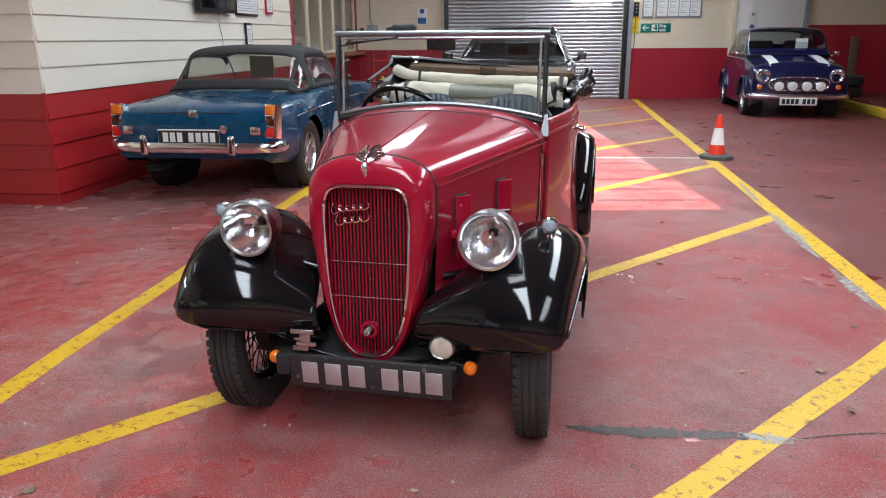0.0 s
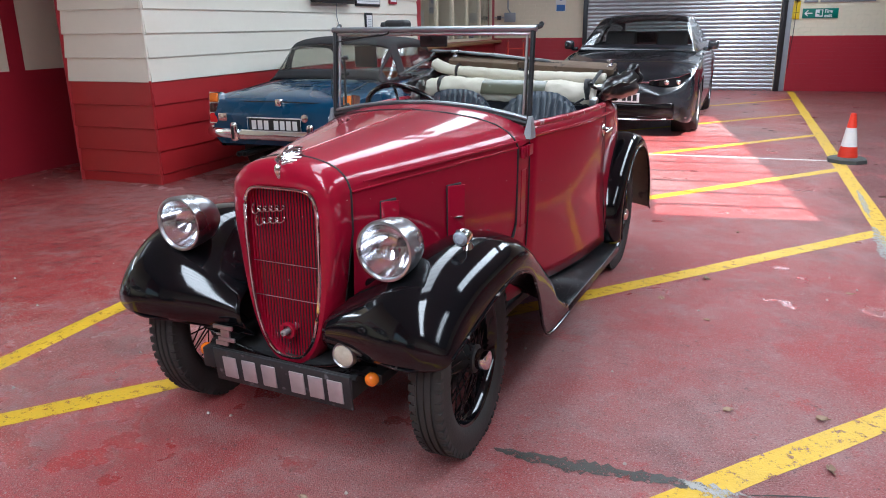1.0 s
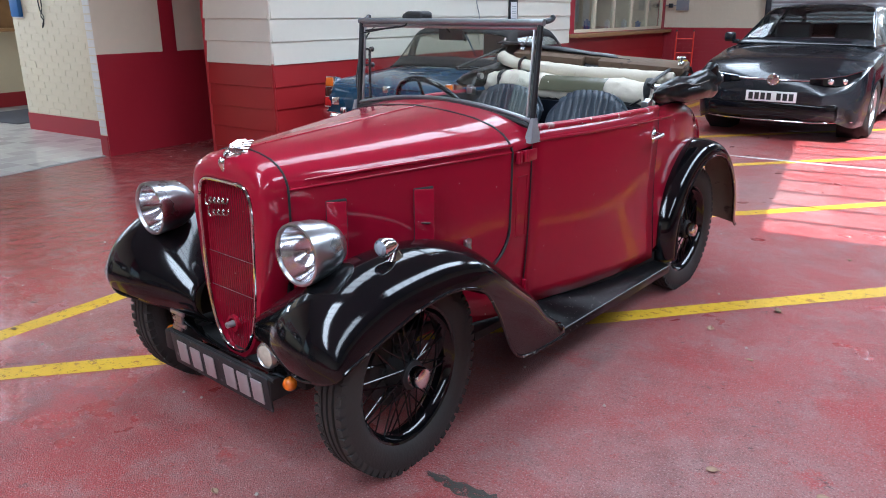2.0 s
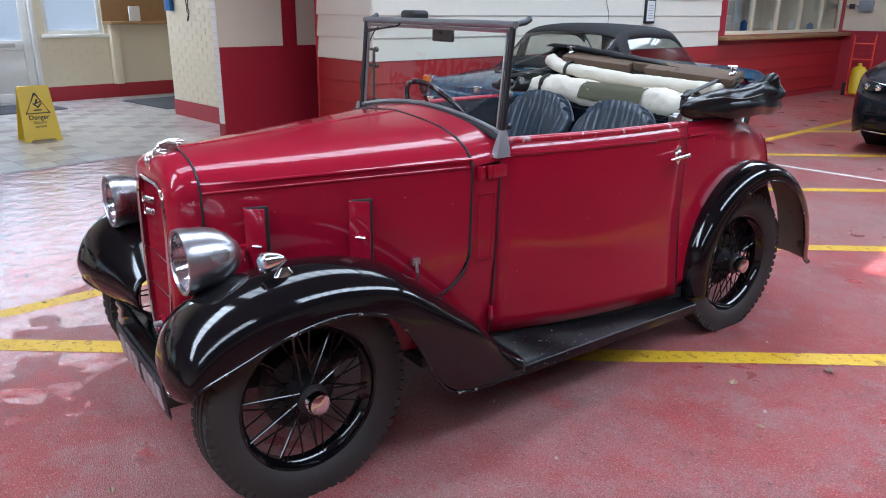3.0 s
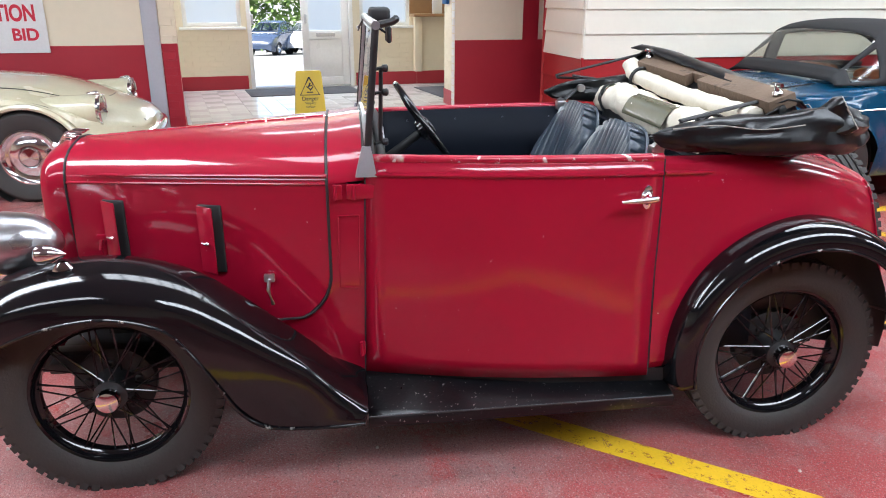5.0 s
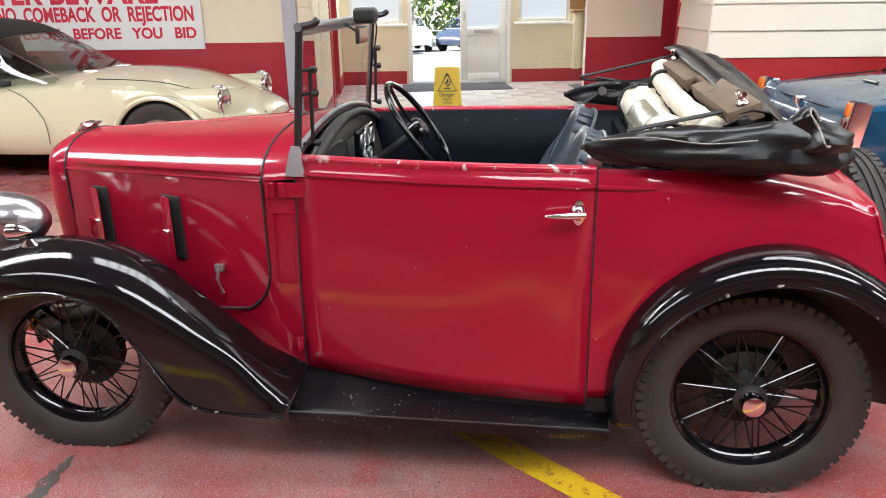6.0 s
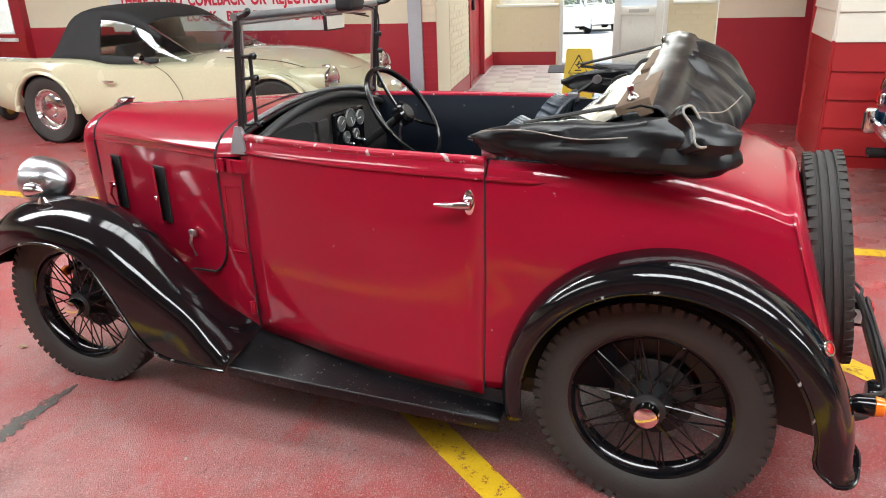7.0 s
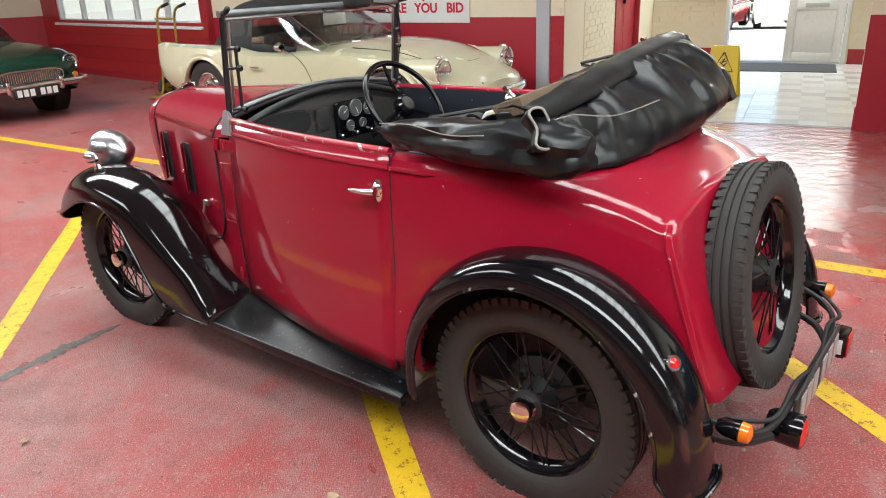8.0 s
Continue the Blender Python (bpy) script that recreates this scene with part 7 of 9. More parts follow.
def soft_class(front, rear, back=True, quarter=True, q=None, w=None):
    def f(u, j, ns, nt, side):
        if j >= ns + 1 and u < front:
            return ("screen", 0)
        if j < ns and j >= 1 and front * 0.75 < u < rear - 0.03 and j < ns - 1:
            return ("side", side)
        if quarter and 1 <= j <= ns - 2 and (q or (rear + 0.05, rear + 0.20))[0] < u < (q or (rear + 0.05, rear + 0.20))[1]:
            return ("quarter", side)
        if back and j >= ns and u > (w[0] if w else rear + 0.10) and 0.10 < (j - ns + 1) / nt and u < (w[1] if w else 0.93):
            return ("back", 0)
        if u < front * 0.75 and j < ns:
            return ("vent", side)
        if u < front and j == ns:
            return ("pillar", side)
        return ("cloth", 0)
    return f


# blue roadster with its black soft top up, seen from behind
SOFT = lambda glass: {"screen": ("windscreen", M_CARGLASS, ""), "side": ("side_window", glass, ""), "quarter": ("quarter_window", M_PLASTIC_WIN, ""), "back": ("rear_window", M_PLASTIC_WIN, "clear plastic rear window"),
                      "cloth": ("soft_top", M_CLOTH_BLACK, "black canvas soft top"), "vent": ("quarter_light_window", M_CARGLASS, ""), "pillar": ("screen_pillar", M_CHROME, "chrome screen pillar")}
M_SMOKE = mat("dark_red_lens", (0.05, 0.006, 0.005), 0.15, var=0.2, scale=60, coat=0.5)
mg = thing("roadster", "teal blue roadster with a black soft top by the wall", "car", pose(-1.54, 9.86, 0, 0, 0, 173.0), "parked cars")
T = [(0, 0.5, 0.35, 0.55, 0.60), (0.06, 0.66, 0.30, 0.66, 0.68), (0.3, 0.73, 0.26, 0.76, 0.77), (0.75, 0.755, 0.24, 0.80, 0.83), (1.3, 0.76, 0.22, 0.82, 0.87), (1.7, 0.76, 0.22, 0.83, 0.84), (2.6, 0.76, 0.22, 0.83, 0.84), (3.06, 0.75, 0.24, 0.80, 0.85),
     (3.45, 0.73, 0.27, 0.785, 0.815), (3.72, 0.71, 0.31, 0.765, 0.765), (3.83, 0.69, 0.33, 0.725, 0.70), (3.87, 0.65, 0.36, 0.63, 0.63)]
body = car_body(mg, T, ((0.75, 0.335), (3.06, 0.335)), M_BLUE_PAINT)
car_top(mg, [(1.46, 0.64, 0.60, 0.835, 0.86), (1.80, 0.66, 0.55, 0.83, 1.18), (2.14, 0.66, 0.56, 0.83, 1.235), (2.48, 0.66, 0.55, 0.83, 1.235), (2.68, 0.65, 0.535, 0.83, 1.19), (2.85, 0.63, 0.53, 0.83, 1.05), (3.03, 0.60, 0.53, 0.835, 0.865)], SOFT(M_CARGLASS), soft_class(0.20, 0.74, q=(0.79, 0.93), w=(0.795, 0.95)), 60)
wheels(mg, (0.75, 3.06), 0.655, 0.30, 0.15, "spoke")
seats_in(mg, 2.30, 0.50, M_TAN, h=0.42)
# near-black block for the shaded lower cabin
part("interior", boxed(-0.62, 1.5, 0.3, 0.62, 2.85, 0.70), M_DARK_IN_SHADE, mg)
bumper(mg, [(-0.72, 3.70, 0.455), (-0.70, 3.86, 0.455), (-0.45, 3.935, 0.455), (0, 3.955, 0.455), (0.45, 3.935, 0.455), (0.70, 3.86, 0.455), (0.72, 3.70, 0.455)], 0.026)
for x in (-0.37, 0.37):
    o = part("overrider", boxed(x - 0.03, 3.93, 0.40, x + 0.03, 4.0, 0.56, 0.022, None, 3), M_CHROME, mg, "chrome overrider")
    part("rubber_strip", boxed(x - 0.012, 3.996, 0.42, x + 0.012, 4.006, 0.53, 0.004), M_BLACK_DULL, o)
for s in (1, -1):
    m = Matrix.Translation((s * 0.658, 3.80, 0.655)) @ pose(0, 0, 0, 9, 0, s * 10)
    tlm = part("tail_lamp", patch(bmesh.new(), [[(x * k, y, z) for x, y, k in ((-0.052, -0.05, 1), (-0.052, 0.035, 1), (-0.034, 0.054, 1), (0.034, 0.054, 1), (0.052, 0.035, 1), (0.052, -0.05, 1))] for z in (-0.135, 0.0, 0.135)], 3, 4), M_CHROME, mg, "upright tail lamp, amber over red")
    tlm.data.transform(m)
    for z0, z1, mt in ((0.045, 0.128, M_AMBER), (-0.042, 0.042, M_SMOKE), (-0.128, -0.045, M_REDLENS)):
        part("lens", boxed(-0.042, 0.0, z0, 0.042, 0.064, z1, 0.016, m, 3), mt, tlm)
    part("reversing_lamp", boxed(s * 0.54 - 0.045, 3.85, 0.555, s * 0.54 + 0.045, 3.895, 0.625, 0.01), M_CHROME, mg, "small square reversing lamp")
    bm = bmesh.new()
    tube(bm, [(s * 0.757, 0.5, 0.66), (s * 0.772, 1.2, 0.70), (s * 0.772, 2.2, 0.70), (s * 0.765, 2.9, 0.69), (s * 0.745, 3.45, 0.665)], 0.006, 8)
    part("chrome_strip", bm, M_CHROME, mg)
    bm = bmesh.new()
    tube(bm, [(s * 0.775, 2.50, 0.74), (s * 0.79, 2.42, 0.742), (s * 0.775, 2.34, 0.74)], 0.010, 8)
    part("door_handle", bm, M_CHROME, mg, "chrome pull handle")
    bm = bmesh.new()
    tube(bm, [(s * 0.768, 2.60, 0.80), (s * 0.770, 2.62, 0.50), (s * 0.75, 2.60, 0.26)], 0.003, 6)
    part("door_shut_line", bm, M_DARK_IN_SHADE, mg)
reg_plate(mg, Matrix.Translation((0.015, 3.905, 0.535)) @ pose(0, 0, 0, 0, 0, 180), 0.50, 0.115, M_INK, M_WHITEPLATE, (3, 4), label="black number plate with pale bars")
card_ = part("windscreen_card", boxed(0.02, 1.80, 0.90, 0.28, 1.81, 1.12, 0.001), M_PAPER, mg, "white card behind the windscreen")
part("plate_border", tube(bmesh.new(), [(x, 3.912, z) for x, z in ((-0.245, 0.475), (0.275, 0.475), (0.275, 0.595), (-0.245, 0.595))], 0.005, 6, True), M_WHITEPLATE, mg)
bm = bmesh.new()
tube(bm, curve_through([(-0.50, 3.10, 0.842), (-0.53, 3.5, 0.80), (-0.52, 3.74, 0.745), (-0.42, 3.80, 0.72), (0, 3.835, 0.725), (0.42, 3.80, 0.72), (0.52, 3.74, 0.745), (0.53, 3.5, 0.80), (0.50, 3.10, 0.842)], 6), 0.005, 6)
part("boot_line", bm, M_DARK_IN_SHADE, mg)
bm = bmesh.new()
box(bm, -0.03, 3.80, 0.685, 0.03, 3.855, 0.745, 0.012, None, 3)
part("boot_badge", bm, M_CHROME, mg, "small chrome boot badge")
part("fuel_cap", lathe(bmesh.new(), [(0, 0.035), (0.02, 0.033), (0.024, 0.0005)], Matrix.Translation((-0.28, 3.885, 0.60)), 20, "y"), M_CHROME, mg, "chrome fuel cap")
bm = bmesh.new()
tube(bm, [(-0.08, 3.40, 0.828), (0.08, 3.40, 0.828)], 0.012, 8, flat=0.6)
part("boot_rack_foot", bm, M_CHROME, mg)
for x in (0.30, 0.36):
    part("exhaust", lathe(bmesh.new(), [(3.5, 0.022), (3.96, 0.024), (3.96, 0.018), (3.8, 0.017)], Matrix.Translation((x, 0, 0.285)), 16, "y"), M_STEEL_DARK, mg, "twin exhaust pipe")

# dark grey hatchback facing the tourer
vw = thing("hatchback", "dark grey modern hatchback parked facing the tourer", "car", pose(0.786, 9.44, 0, 0, 0, -9.2), "parked cars")
T = [(0, 0.50, 0.32, 0.52, 0.60), (0.05, 0.72, 0.22, 0.60, 0.70), (0.16, 0.82, 0.18, 0.70, 0.765), (0.4, 0.87, 0.17, 0.80, 0.85), (0.9, 0.89, 0.17, 0.89, 0.935), (1.25, 0.895, 0.17, 0.94, 0.98), (1.6, 0.895, 0.17, 0.96, 0.97), (2.5, 0.895, 0.17, 0.97, 0.98),
     (3.5, 0.895, 0.18, 0.98, 0.98), (4.0, 0.87, 0.2, 0.97, 0.97), (4.2, 0.82, 0.25, 0.92, 0.93), (4.28, 0.7, 0.35, 0.85, 0.86)]
car_body(vw, T, ((0.88, 0.355), (3.5, 0.355)), M_GREY_PAINT, tuck=0.96)


def hard_class(front, rear):
    def f(u, j, ns, nt, side):
        if u < front and j >= ns:
            return ("screen", 0) if u > 0.02 else ("roof", 0)
        if u > rear and j >= ns and u < 0.95:
            return ("back", 0)
        if front * 0.8 < u < rear + 0.03 and 0 < j < ns - 1:
            return ("side", side * 2 + (u > (front + rear) / 2)) if abs(u - (front + rear) / 2) > 0.03 else ("roof", 0)
        return ("roof", 0)
    return f


HARD = lambda paint: {"screen": ("windscreen", M_CARGLASS, ""), "side": ("side_window", M_CARGLASS, ""), "back": ("rear_window", M_CARGLASS, ""), "roof": ("roof", paint, "")}
car_top(vw, [(1.20, 0.76, 0.74, 0.955, 0.985), (1.60, 0.80, 0.66, 0.96, 1.25), (1.98, 0.81, 0.60, 0.965, 1.42), (2.5, 0.81, 0.60, 0.97, 1.455), (3.3, 0.81, 0.59, 0.98, 1.44), (3.9, 0.78, 0.56, 0.98, 1.34), (4.2, 0.74, 0.66, 0.95, 0.99)], HARD(M_GREY_PAINT), hard_class(0.265, 0.87), n=60)
wheels(vw, (0.88, 3.5), 0.785, 0.32, 0.205, "alloy")
seats_in(vw, 2.15, 0.62, M_DARK_IN_SHADE, (-0.36, 0.36), 0.62)
# solid near-black block, again for cabin shade
part("interior", boxed(-0.75, 1.4, 0.4, 0.75, 4.0, 0.90), M_DARK_IN_SHADE, vw)
for s in (1, -1):
    bm = bmesh.new()
    net = [[(s * 0.36, 0.095, 0.672), (s * 0.36, 0.09, 0.635)], [(s * 0.52, 0.105, 0.69), (s * 0.52, 0.10, 0.615)], [(s * 0.68, 0.17, 0.715), (s * 0.69, 0.15, 0.625)], [(s * 0.80, 0.32, 0.76), (s * 0.815, 0.29, 0.68)]]
    net = [[Vector(p) + Vector((0, -0.085, 0)) for p in r] for r in net]
    patch(bm, net, 5, 4)
    hl = part("headlamp", bm, M_BLACK, vw, "slim wedge headlamp")
    for x, y in ((0.56, 0.065), (0.68, 0.125)):
        part("lamp_lens", lathe(bmesh.new(), [(0.01, 0.032), (-0.006, 0.030), (-0.014, 0.0005)], Matrix.Translation((s * x, y - 0.055, 0.658)), 16, "y"), M_REFLECTOR, hl)
    bm = bmesh.new()
    tube(bm, [Vector(r[0]) + Vector((0, -0.004, 0.0)) for r in net], 0.006, 6)
    part("running_lamp", bm, M_CHROME, hl)
    bm = bmesh.new()
    box(bm, s * 0.90, 1.52, 0.98, s * 1.03, 1.64, 1.10, 0.035, None, 3)
    box(bm, s * 0.84, 1.56, 0.96, s * 0.93, 1.62, 1.01, 0.01)
    part("door_mirror", bm, M_GREY_PAINT, vw, "door mirror")
bm = bmesh.new()
tube(bm, curve_through([(-0.68, 0.10, 0.667), (-0.4, 0.045, 0.655), (0, 0.01, 0.65), (0.4, 0.045, 0.655), (0.68, 0.10, 0.667)], 6), 0.011, 8)
part("chrome_bar", bm, M_CHROME, vw, "thin chrome bar across the nose")
part("nose_badge", lathe(bmesh.new(), [(0.02, 0.062), (-0.012, 0.062), (-0.016, 0.054), (-0.010, 0.05), (-0.012, 0.0005)], Matrix.Translation((0, 0.0, 0.655)), 28, "y"), M_CHROME, vw, "plain round chrome badge")
part("lower_grille", boxed(-0.66, -0.005, 0.24, 0.66, 0.09, 0.42, 0.03, None, 3), M_BLACK, vw, "black lower grille")
for z in (0.27, 0.305, 0.34, 0.375):
    bm = bmesh.new()
    tube(bm, [(-0.62, 0.012, z), (0, -0.010, z), (0.62, 0.012, z)], 0.006, 6)
    part("grille_bar", bm, M_BLACK, vw)
bm = bmesh.new()
tube(bm, curve_through([(-0.80, 0.14, 0.245), (-0.5, 0.01, 0.225), (0, -0.015, 0.22), (0.5, 0.01, 0.225), (0.80, 0.14, 0.245)], 6), 0.008, 8)
part("lower_trim", bm, M_CHROME, vw, "thin bright lower trim")
reg_plate(vw, Matrix.Translation((0, -0.022, 0.475)), 0.52, 0.112, M_WHITEPLATE, M_INK, (4, 3), label="white number plate with dark bars")

# small blue saloon with white bonnet stripes
mini = thing("small_saloon", "indigo blue small saloon with white bonnet stripes and four spot lamps", "car", pose(5.72, 12.1, 0, 0, 0, -12) @ Matrix.Scale(1.07, 4), "parked cars")
T = [(0, 0.56, 0.26, 0.54, 0.56), (0.05, 0.63, 0.20, 0.67, 0.71), (0.14, 0.655, 0.17, 0.75, 0.81), (0.5, 0.68, 0.16, 0.80, 0.87), (0.85, 0.695, 0.16, 0.85, 0.905), (1.1, 0.70, 0.16, 0.87, 0.89), (2.2, 0.705, 0.16, 0.875, 0.875), (2.8, 0.67, 0.2, 0.86, 0.87), (3.0, 0.6, 0.28, 0.8, 0.82), (3.05, 0.5, 0.35, 0.7, 0.72)]
mb_ = car_body(mini, T, ((0.5, 0.29), (2.54, 0.29)), M_INDIGO, tuck=0.98)
car_top(mini, [(0.86, 0.61, 0.59, 0.885, 0.91), (1.05, 0.645, 0.585, 0.87, 1.14), (1.24, 0.655, 0.56, 0.87, 1.305), (1.7, 0.66, 0.57, 0.87, 1.345), (2.4, 0.65, 0.55, 0.87, 1.32), (2.75, 0.63, 0.53, 0.87, 1.15), (2.9, 0.60, 0.55, 0.87, 0.92)],
        {**HARD(M_INDIGO), "roof": ("roof", M_INDIGO, "")}, hard_class(0.19, 0.80), n=50)
wheels(mini, (0.5, 2.54), 0.615, 0.265, 0.165, "spoke")
for s in (1, -1):
    bm = bmesh.new()
    sheet(bm, [[Vector((s * x, y, along([(r[0], r[3], r[4]) for r in T], y)[1] - 0.006 + 0.012 * (1 - x))) for x in (0.28, 0.33, 0.38, 0.42)] for y in (0.10, 0.2, 0.4, 0.6, 0.8, 0.88)])
    part("bonnet_stripe", bm, M_WHITEPLATE, mini, "white bonnet stripe")
    lamp(mini, "headlamp", Matrix.Translation((s * 0.515, 0.005, 0.625)), 0.092, M_LENS, "round headlamp")
    lamp(mini, "side_lamp", Matrix.Translation((s * 0.55, 0.0, 0.46)), 0.035, M_AMBER, "small round side lamp")
    for ya in (0.5, 2.54):
        bm = bmesh.new()
        tube(bm, [(s * 0.715, ya + 0.315 * math.cos(a), 0.285 + 0.315 * math.sin(a)) for a in [math.pi * i / 16 for i in range(17)]], 0.035, 8, flat=0.6)
        part("arch_flare", bm, M_INDIGO, mini)
    bm = bmesh.new()
    box(bm, s * 0.70, 1.0, 0.90, s * 0.79, 1.06, 0.965, 0.018, None, 3)
    tube(bm, [(s * 0.66, 1.04, 0.89), (s * 0.72, 1.03, 0.91)], 0.01, 6)
    part("door_mirror", bm, M_CHROME, mini, "chrome door mirror")
for x in (-0.29, -0.10, 0.10, 0.29):
    lamp(mini, "spot_lamp", Matrix.Translation((x, -0.07, 0.475)), 0.066, M_PAPER, "round spot lamp with a pale cover")
bm = bmesh.new()
for z in (0.43, 0.46, 0.49, 0.52, 0.55, 0.58):
    tube(bm, [(-0.40, -0.005, z), (0.40, -0.005, z)], 0.006, 6)
tube(bm, [(0.42 * math.copysign(abs(math.cos(a)) ** 0.6, math.cos(a)), -0.008, 0.505 + 0.10 * math.copysign(abs(math.sin(a)) ** 0.7, math.sin(a))) for a in [2 * math.pi * i / 32 for i in range(32)]], 0.014, 8, True)
part("grille", bm, M_CHROME, mini, "chrome barred grille")
bumper(mini, [(-0.69, 0.10, 0.325), (-0.63, -0.03, 0.325), (0, -0.07, 0.325), (0.63, -0.03, 0.325), (0.69, 0.10, 0.325)], 0.024)
reg_plate(mini, Matrix.Translation((0, -0.10, 0.255)), 0.52, 0.112, M_WHITEPLATE, M_INK, (4, 3), label="white number plate with dark bars")
part("windscreen_paper", boxed(0.12, 1.02, 0.95, 0.30, 1.03, 1.16, 0, Matrix.Translation((0, 0, 0))), M_PAPER, mini, "white sale sheet behind the screen")
part("interior", boxed(-0.55, 1.0, 0.4, 0.55, 2.6, 0.86), M_DARK_IN_SHADE, mini)
seats_in(mini, 1.55, 0.60, M_DARK_IN_SHADE, (-0.3, 0.3), 0.55)

# cream sports car along the wall with the painted notice
sp = thing("sports_car", "cream sports car with a black soft top and chrome headlamps", "car", pose(-3.87, 2.50, 0, 0, 0, 171.0), "parked cars")
T = [(0, 0.30, 0.40, 0.46, 0.50), (0.07, 0.48, 0.34, 0.50, 0.56), (0.28, 0.64, 0.28, 0.555, 0.65), (0.5, 0.715, 0.26, 0.64, 0.725), (0.85, 0.745, 0.25, 0.735, 0.80), (1.35, 0.74, 0.22, 0.765, 0.835), (1.8, 0.755, 0.22, 0.745, 0.80), (2.45, 0.755, 0.22, 0.735, 0.76), (2.75, 0.765, 0.22, 0.775, 0.77), (3.2, 0.775, 0.24, 0.785, 0.775),
     (3.7, 0.74, 0.28, 0.79, 0.73), (4.0, 0.70, 0.34, 0.795, 0.67), (4.08, 0.67, 0.40, 0.79, 0.65)]
car_body(sp, T, ((0.74, 0.36), (3.19, 0.36)), M_CREAM_PAINT)
car_top(sp, [(1.58, 0.62, 0.56, 0.77, 0.81), (2.05, 0.65, 0.53, 0.75, 1.105), (2.3, 0.65, 0.53, 0.74, 1.215), (2.64, 0.64, 0.52, 0.745, 1.245), (2.93, 0.62, 0.50, 0.765, 1.19), (3.12, 0.61, 0.48, 0.775, 1.03), (3.23, 0.59, 0.48, 0.775, 0.82)], SOFT(M_CARGLASS), soft_class(0.285, 0.62, True, False, w=(0.80, 0.96)), 60)
wheels(sp, (0.74, 3.19), 0.665, 0.32, 0.155, "steel")
part("interior", boxed(-0.6, 1.5, 0.3, 0.6, 2.85, 0.70), M_DARK_IN_SHADE, sp)
seats_in(sp, 2.3, 0.5, M_DARK_IN_SHADE, h=0.42)
for s in (1, -1):
    m = Matrix.Translation((s * 0.555, 0.275, 0.612))
    hl = lamp(sp, "headlamp", m, 0.098, M_LENS, "round headlamp in a chrome peak")
    bm = bmesh.new()
    tube(bm, [m @ Vector((0.106 * math.cos(a), -0.01, 0.106 * math.sin(a))) for a in [2 * math.pi * i / 28 for i in range(28)]], 0.012, 8, True)
    part("peak", bm, M_CHROME, hl)
    part("marker_lamp", lathe(bmesh.new(), [(-0.03, 0.0005), (-0.025, 0.016), (0.0, 0.022), (0.05, 0.010), (0.06, 0.0005)], Matrix.Translation((s * 0.555, 0.30, 0.728)), 16, "y"), M_CHROME, sp, "chrome bullet lamp on the wing")
    bm = bmesh.new()
    sheet(bm, [[Vector((s * 0.555 + 0.11 * math.cos(a) * k, y, 0.612 + 0.11 * math.sin(a) * k)) for a in [2 * math.pi * i / 24 for i in range(24)]] for y, k in ((0.285, 0.93), (0.34, 1.02), (0.6, 0.95), (0.95, 0.5))], True)
    part("lamp_pod", bm, M_CREAM_PAINT, sp)
    for ya in (0.74, 3.19):
        bm = bmesh.new()
        tube(bm, [(s * (0.745 if ya < 1 else 0.765), ya + 0.37 * math.cos(a), 0.30 + 0.37 * math.sin(a)) for a in [math.pi * i / 20 for i in range(21)]], 0.028, 8, flat=0.8)
        part("arch_lip", bm, M_CREAM_PAINT, sp)
    bm = bmesh.new()
    tube(bm, [(s * 0.762, 2.47, 0.60), (s * 0.795, 2.42, 0.602), (s * 0.775, 2.34, 0.60)], 0.011, 8)
    part("door_handle", bm, M_CHROME, sp, "chrome door handle")
    bm = bmesh.new()
    tube(bm, curve_through([(s * 0.735, 1.90, 0.742), (s * 0.765, 1.74, 0.66), (s * 0.775, 1.63, 0.5), (s * 0.77, 1.62, 0.32)], 5), 0.003, 6)
    part("door_shut_line", bm, M_DARK_IN_SHADE, sp)
    bm = bmesh.new()
    tube(bm, [(s * 0.70, 1.97, 0.74), (s * 0.75, 2.01, 0.775)], 0.014, 8)
    lathe(bm, [(-0.02, 0.03), (0.0, 0.055), (0.02, 0.05), (0.03, 0.0005)], Matrix.Translation((s * 0.765, 2.02, 0.805)) @ Matrix.Diagonal((1.2, 1, 0.8, 1)), 20, "y")
    part("door_mirror", bm, M_CHROME, sp, "chrome door mirror")
bm = bmesh.new()
box(bm, -0.33, 0.02, 0.40, 0.33, 0.12, 0.52, 0.05, None, 4)
gr = part("grille", bm, M_DARK_IN_SHADE, sp)
bm = bmesh.new()
for i in range(23):
    x = -0.30 + 0.0273 * i
    tube(bm, [(x, 0.012 + 0.08 * (x / 0.33) ** 2, 0.41), (x, 0.012 + 0.08 * (x / 0.33) ** 2, 0.51)], 0.005, 5)
part("grille_bars", bm, M_CHROME, gr)
bumper(sp, [(-0.70, 0.35, 0.42), (-0.55, 0.10, 0.40), (-0.34, 0.0, 0.39), (0.34, 0.0, 0.39), (0.55, 0.10, 0.40), (0.70, 0.35, 0.42)], 0.026)
part("bonnet_catch", boxed(-0.335, 0.50, 0.665, -0.30, 0.58, 0.70, 0.008), M_BLACK_DULL, sp)
bm = bmesh.new()
tube(bm, curve_through([(-0.55, 1.28, 0.795), (-0.50, 0.8, 0.762), (-0.40, 0.42, 0.668), (0, 0.30, 0.655), (0.40, 0.42, 0.668), (0.50, 0.8, 0.762), (0.55, 1.28, 0.795)], 6), 0.004, 6)
part("bonnet_line", bm, M_DARK_IN_SHADE, sp)
for x in (-0.25, 0.2):
    bm = bmesh.new()
    tube(bm, [(x, 1.57, 0.83), (x + 0.36, 1.66, 0.86)], 0.006, 6)
    part("wiper", bm, M_BLACK_DULL, sp)
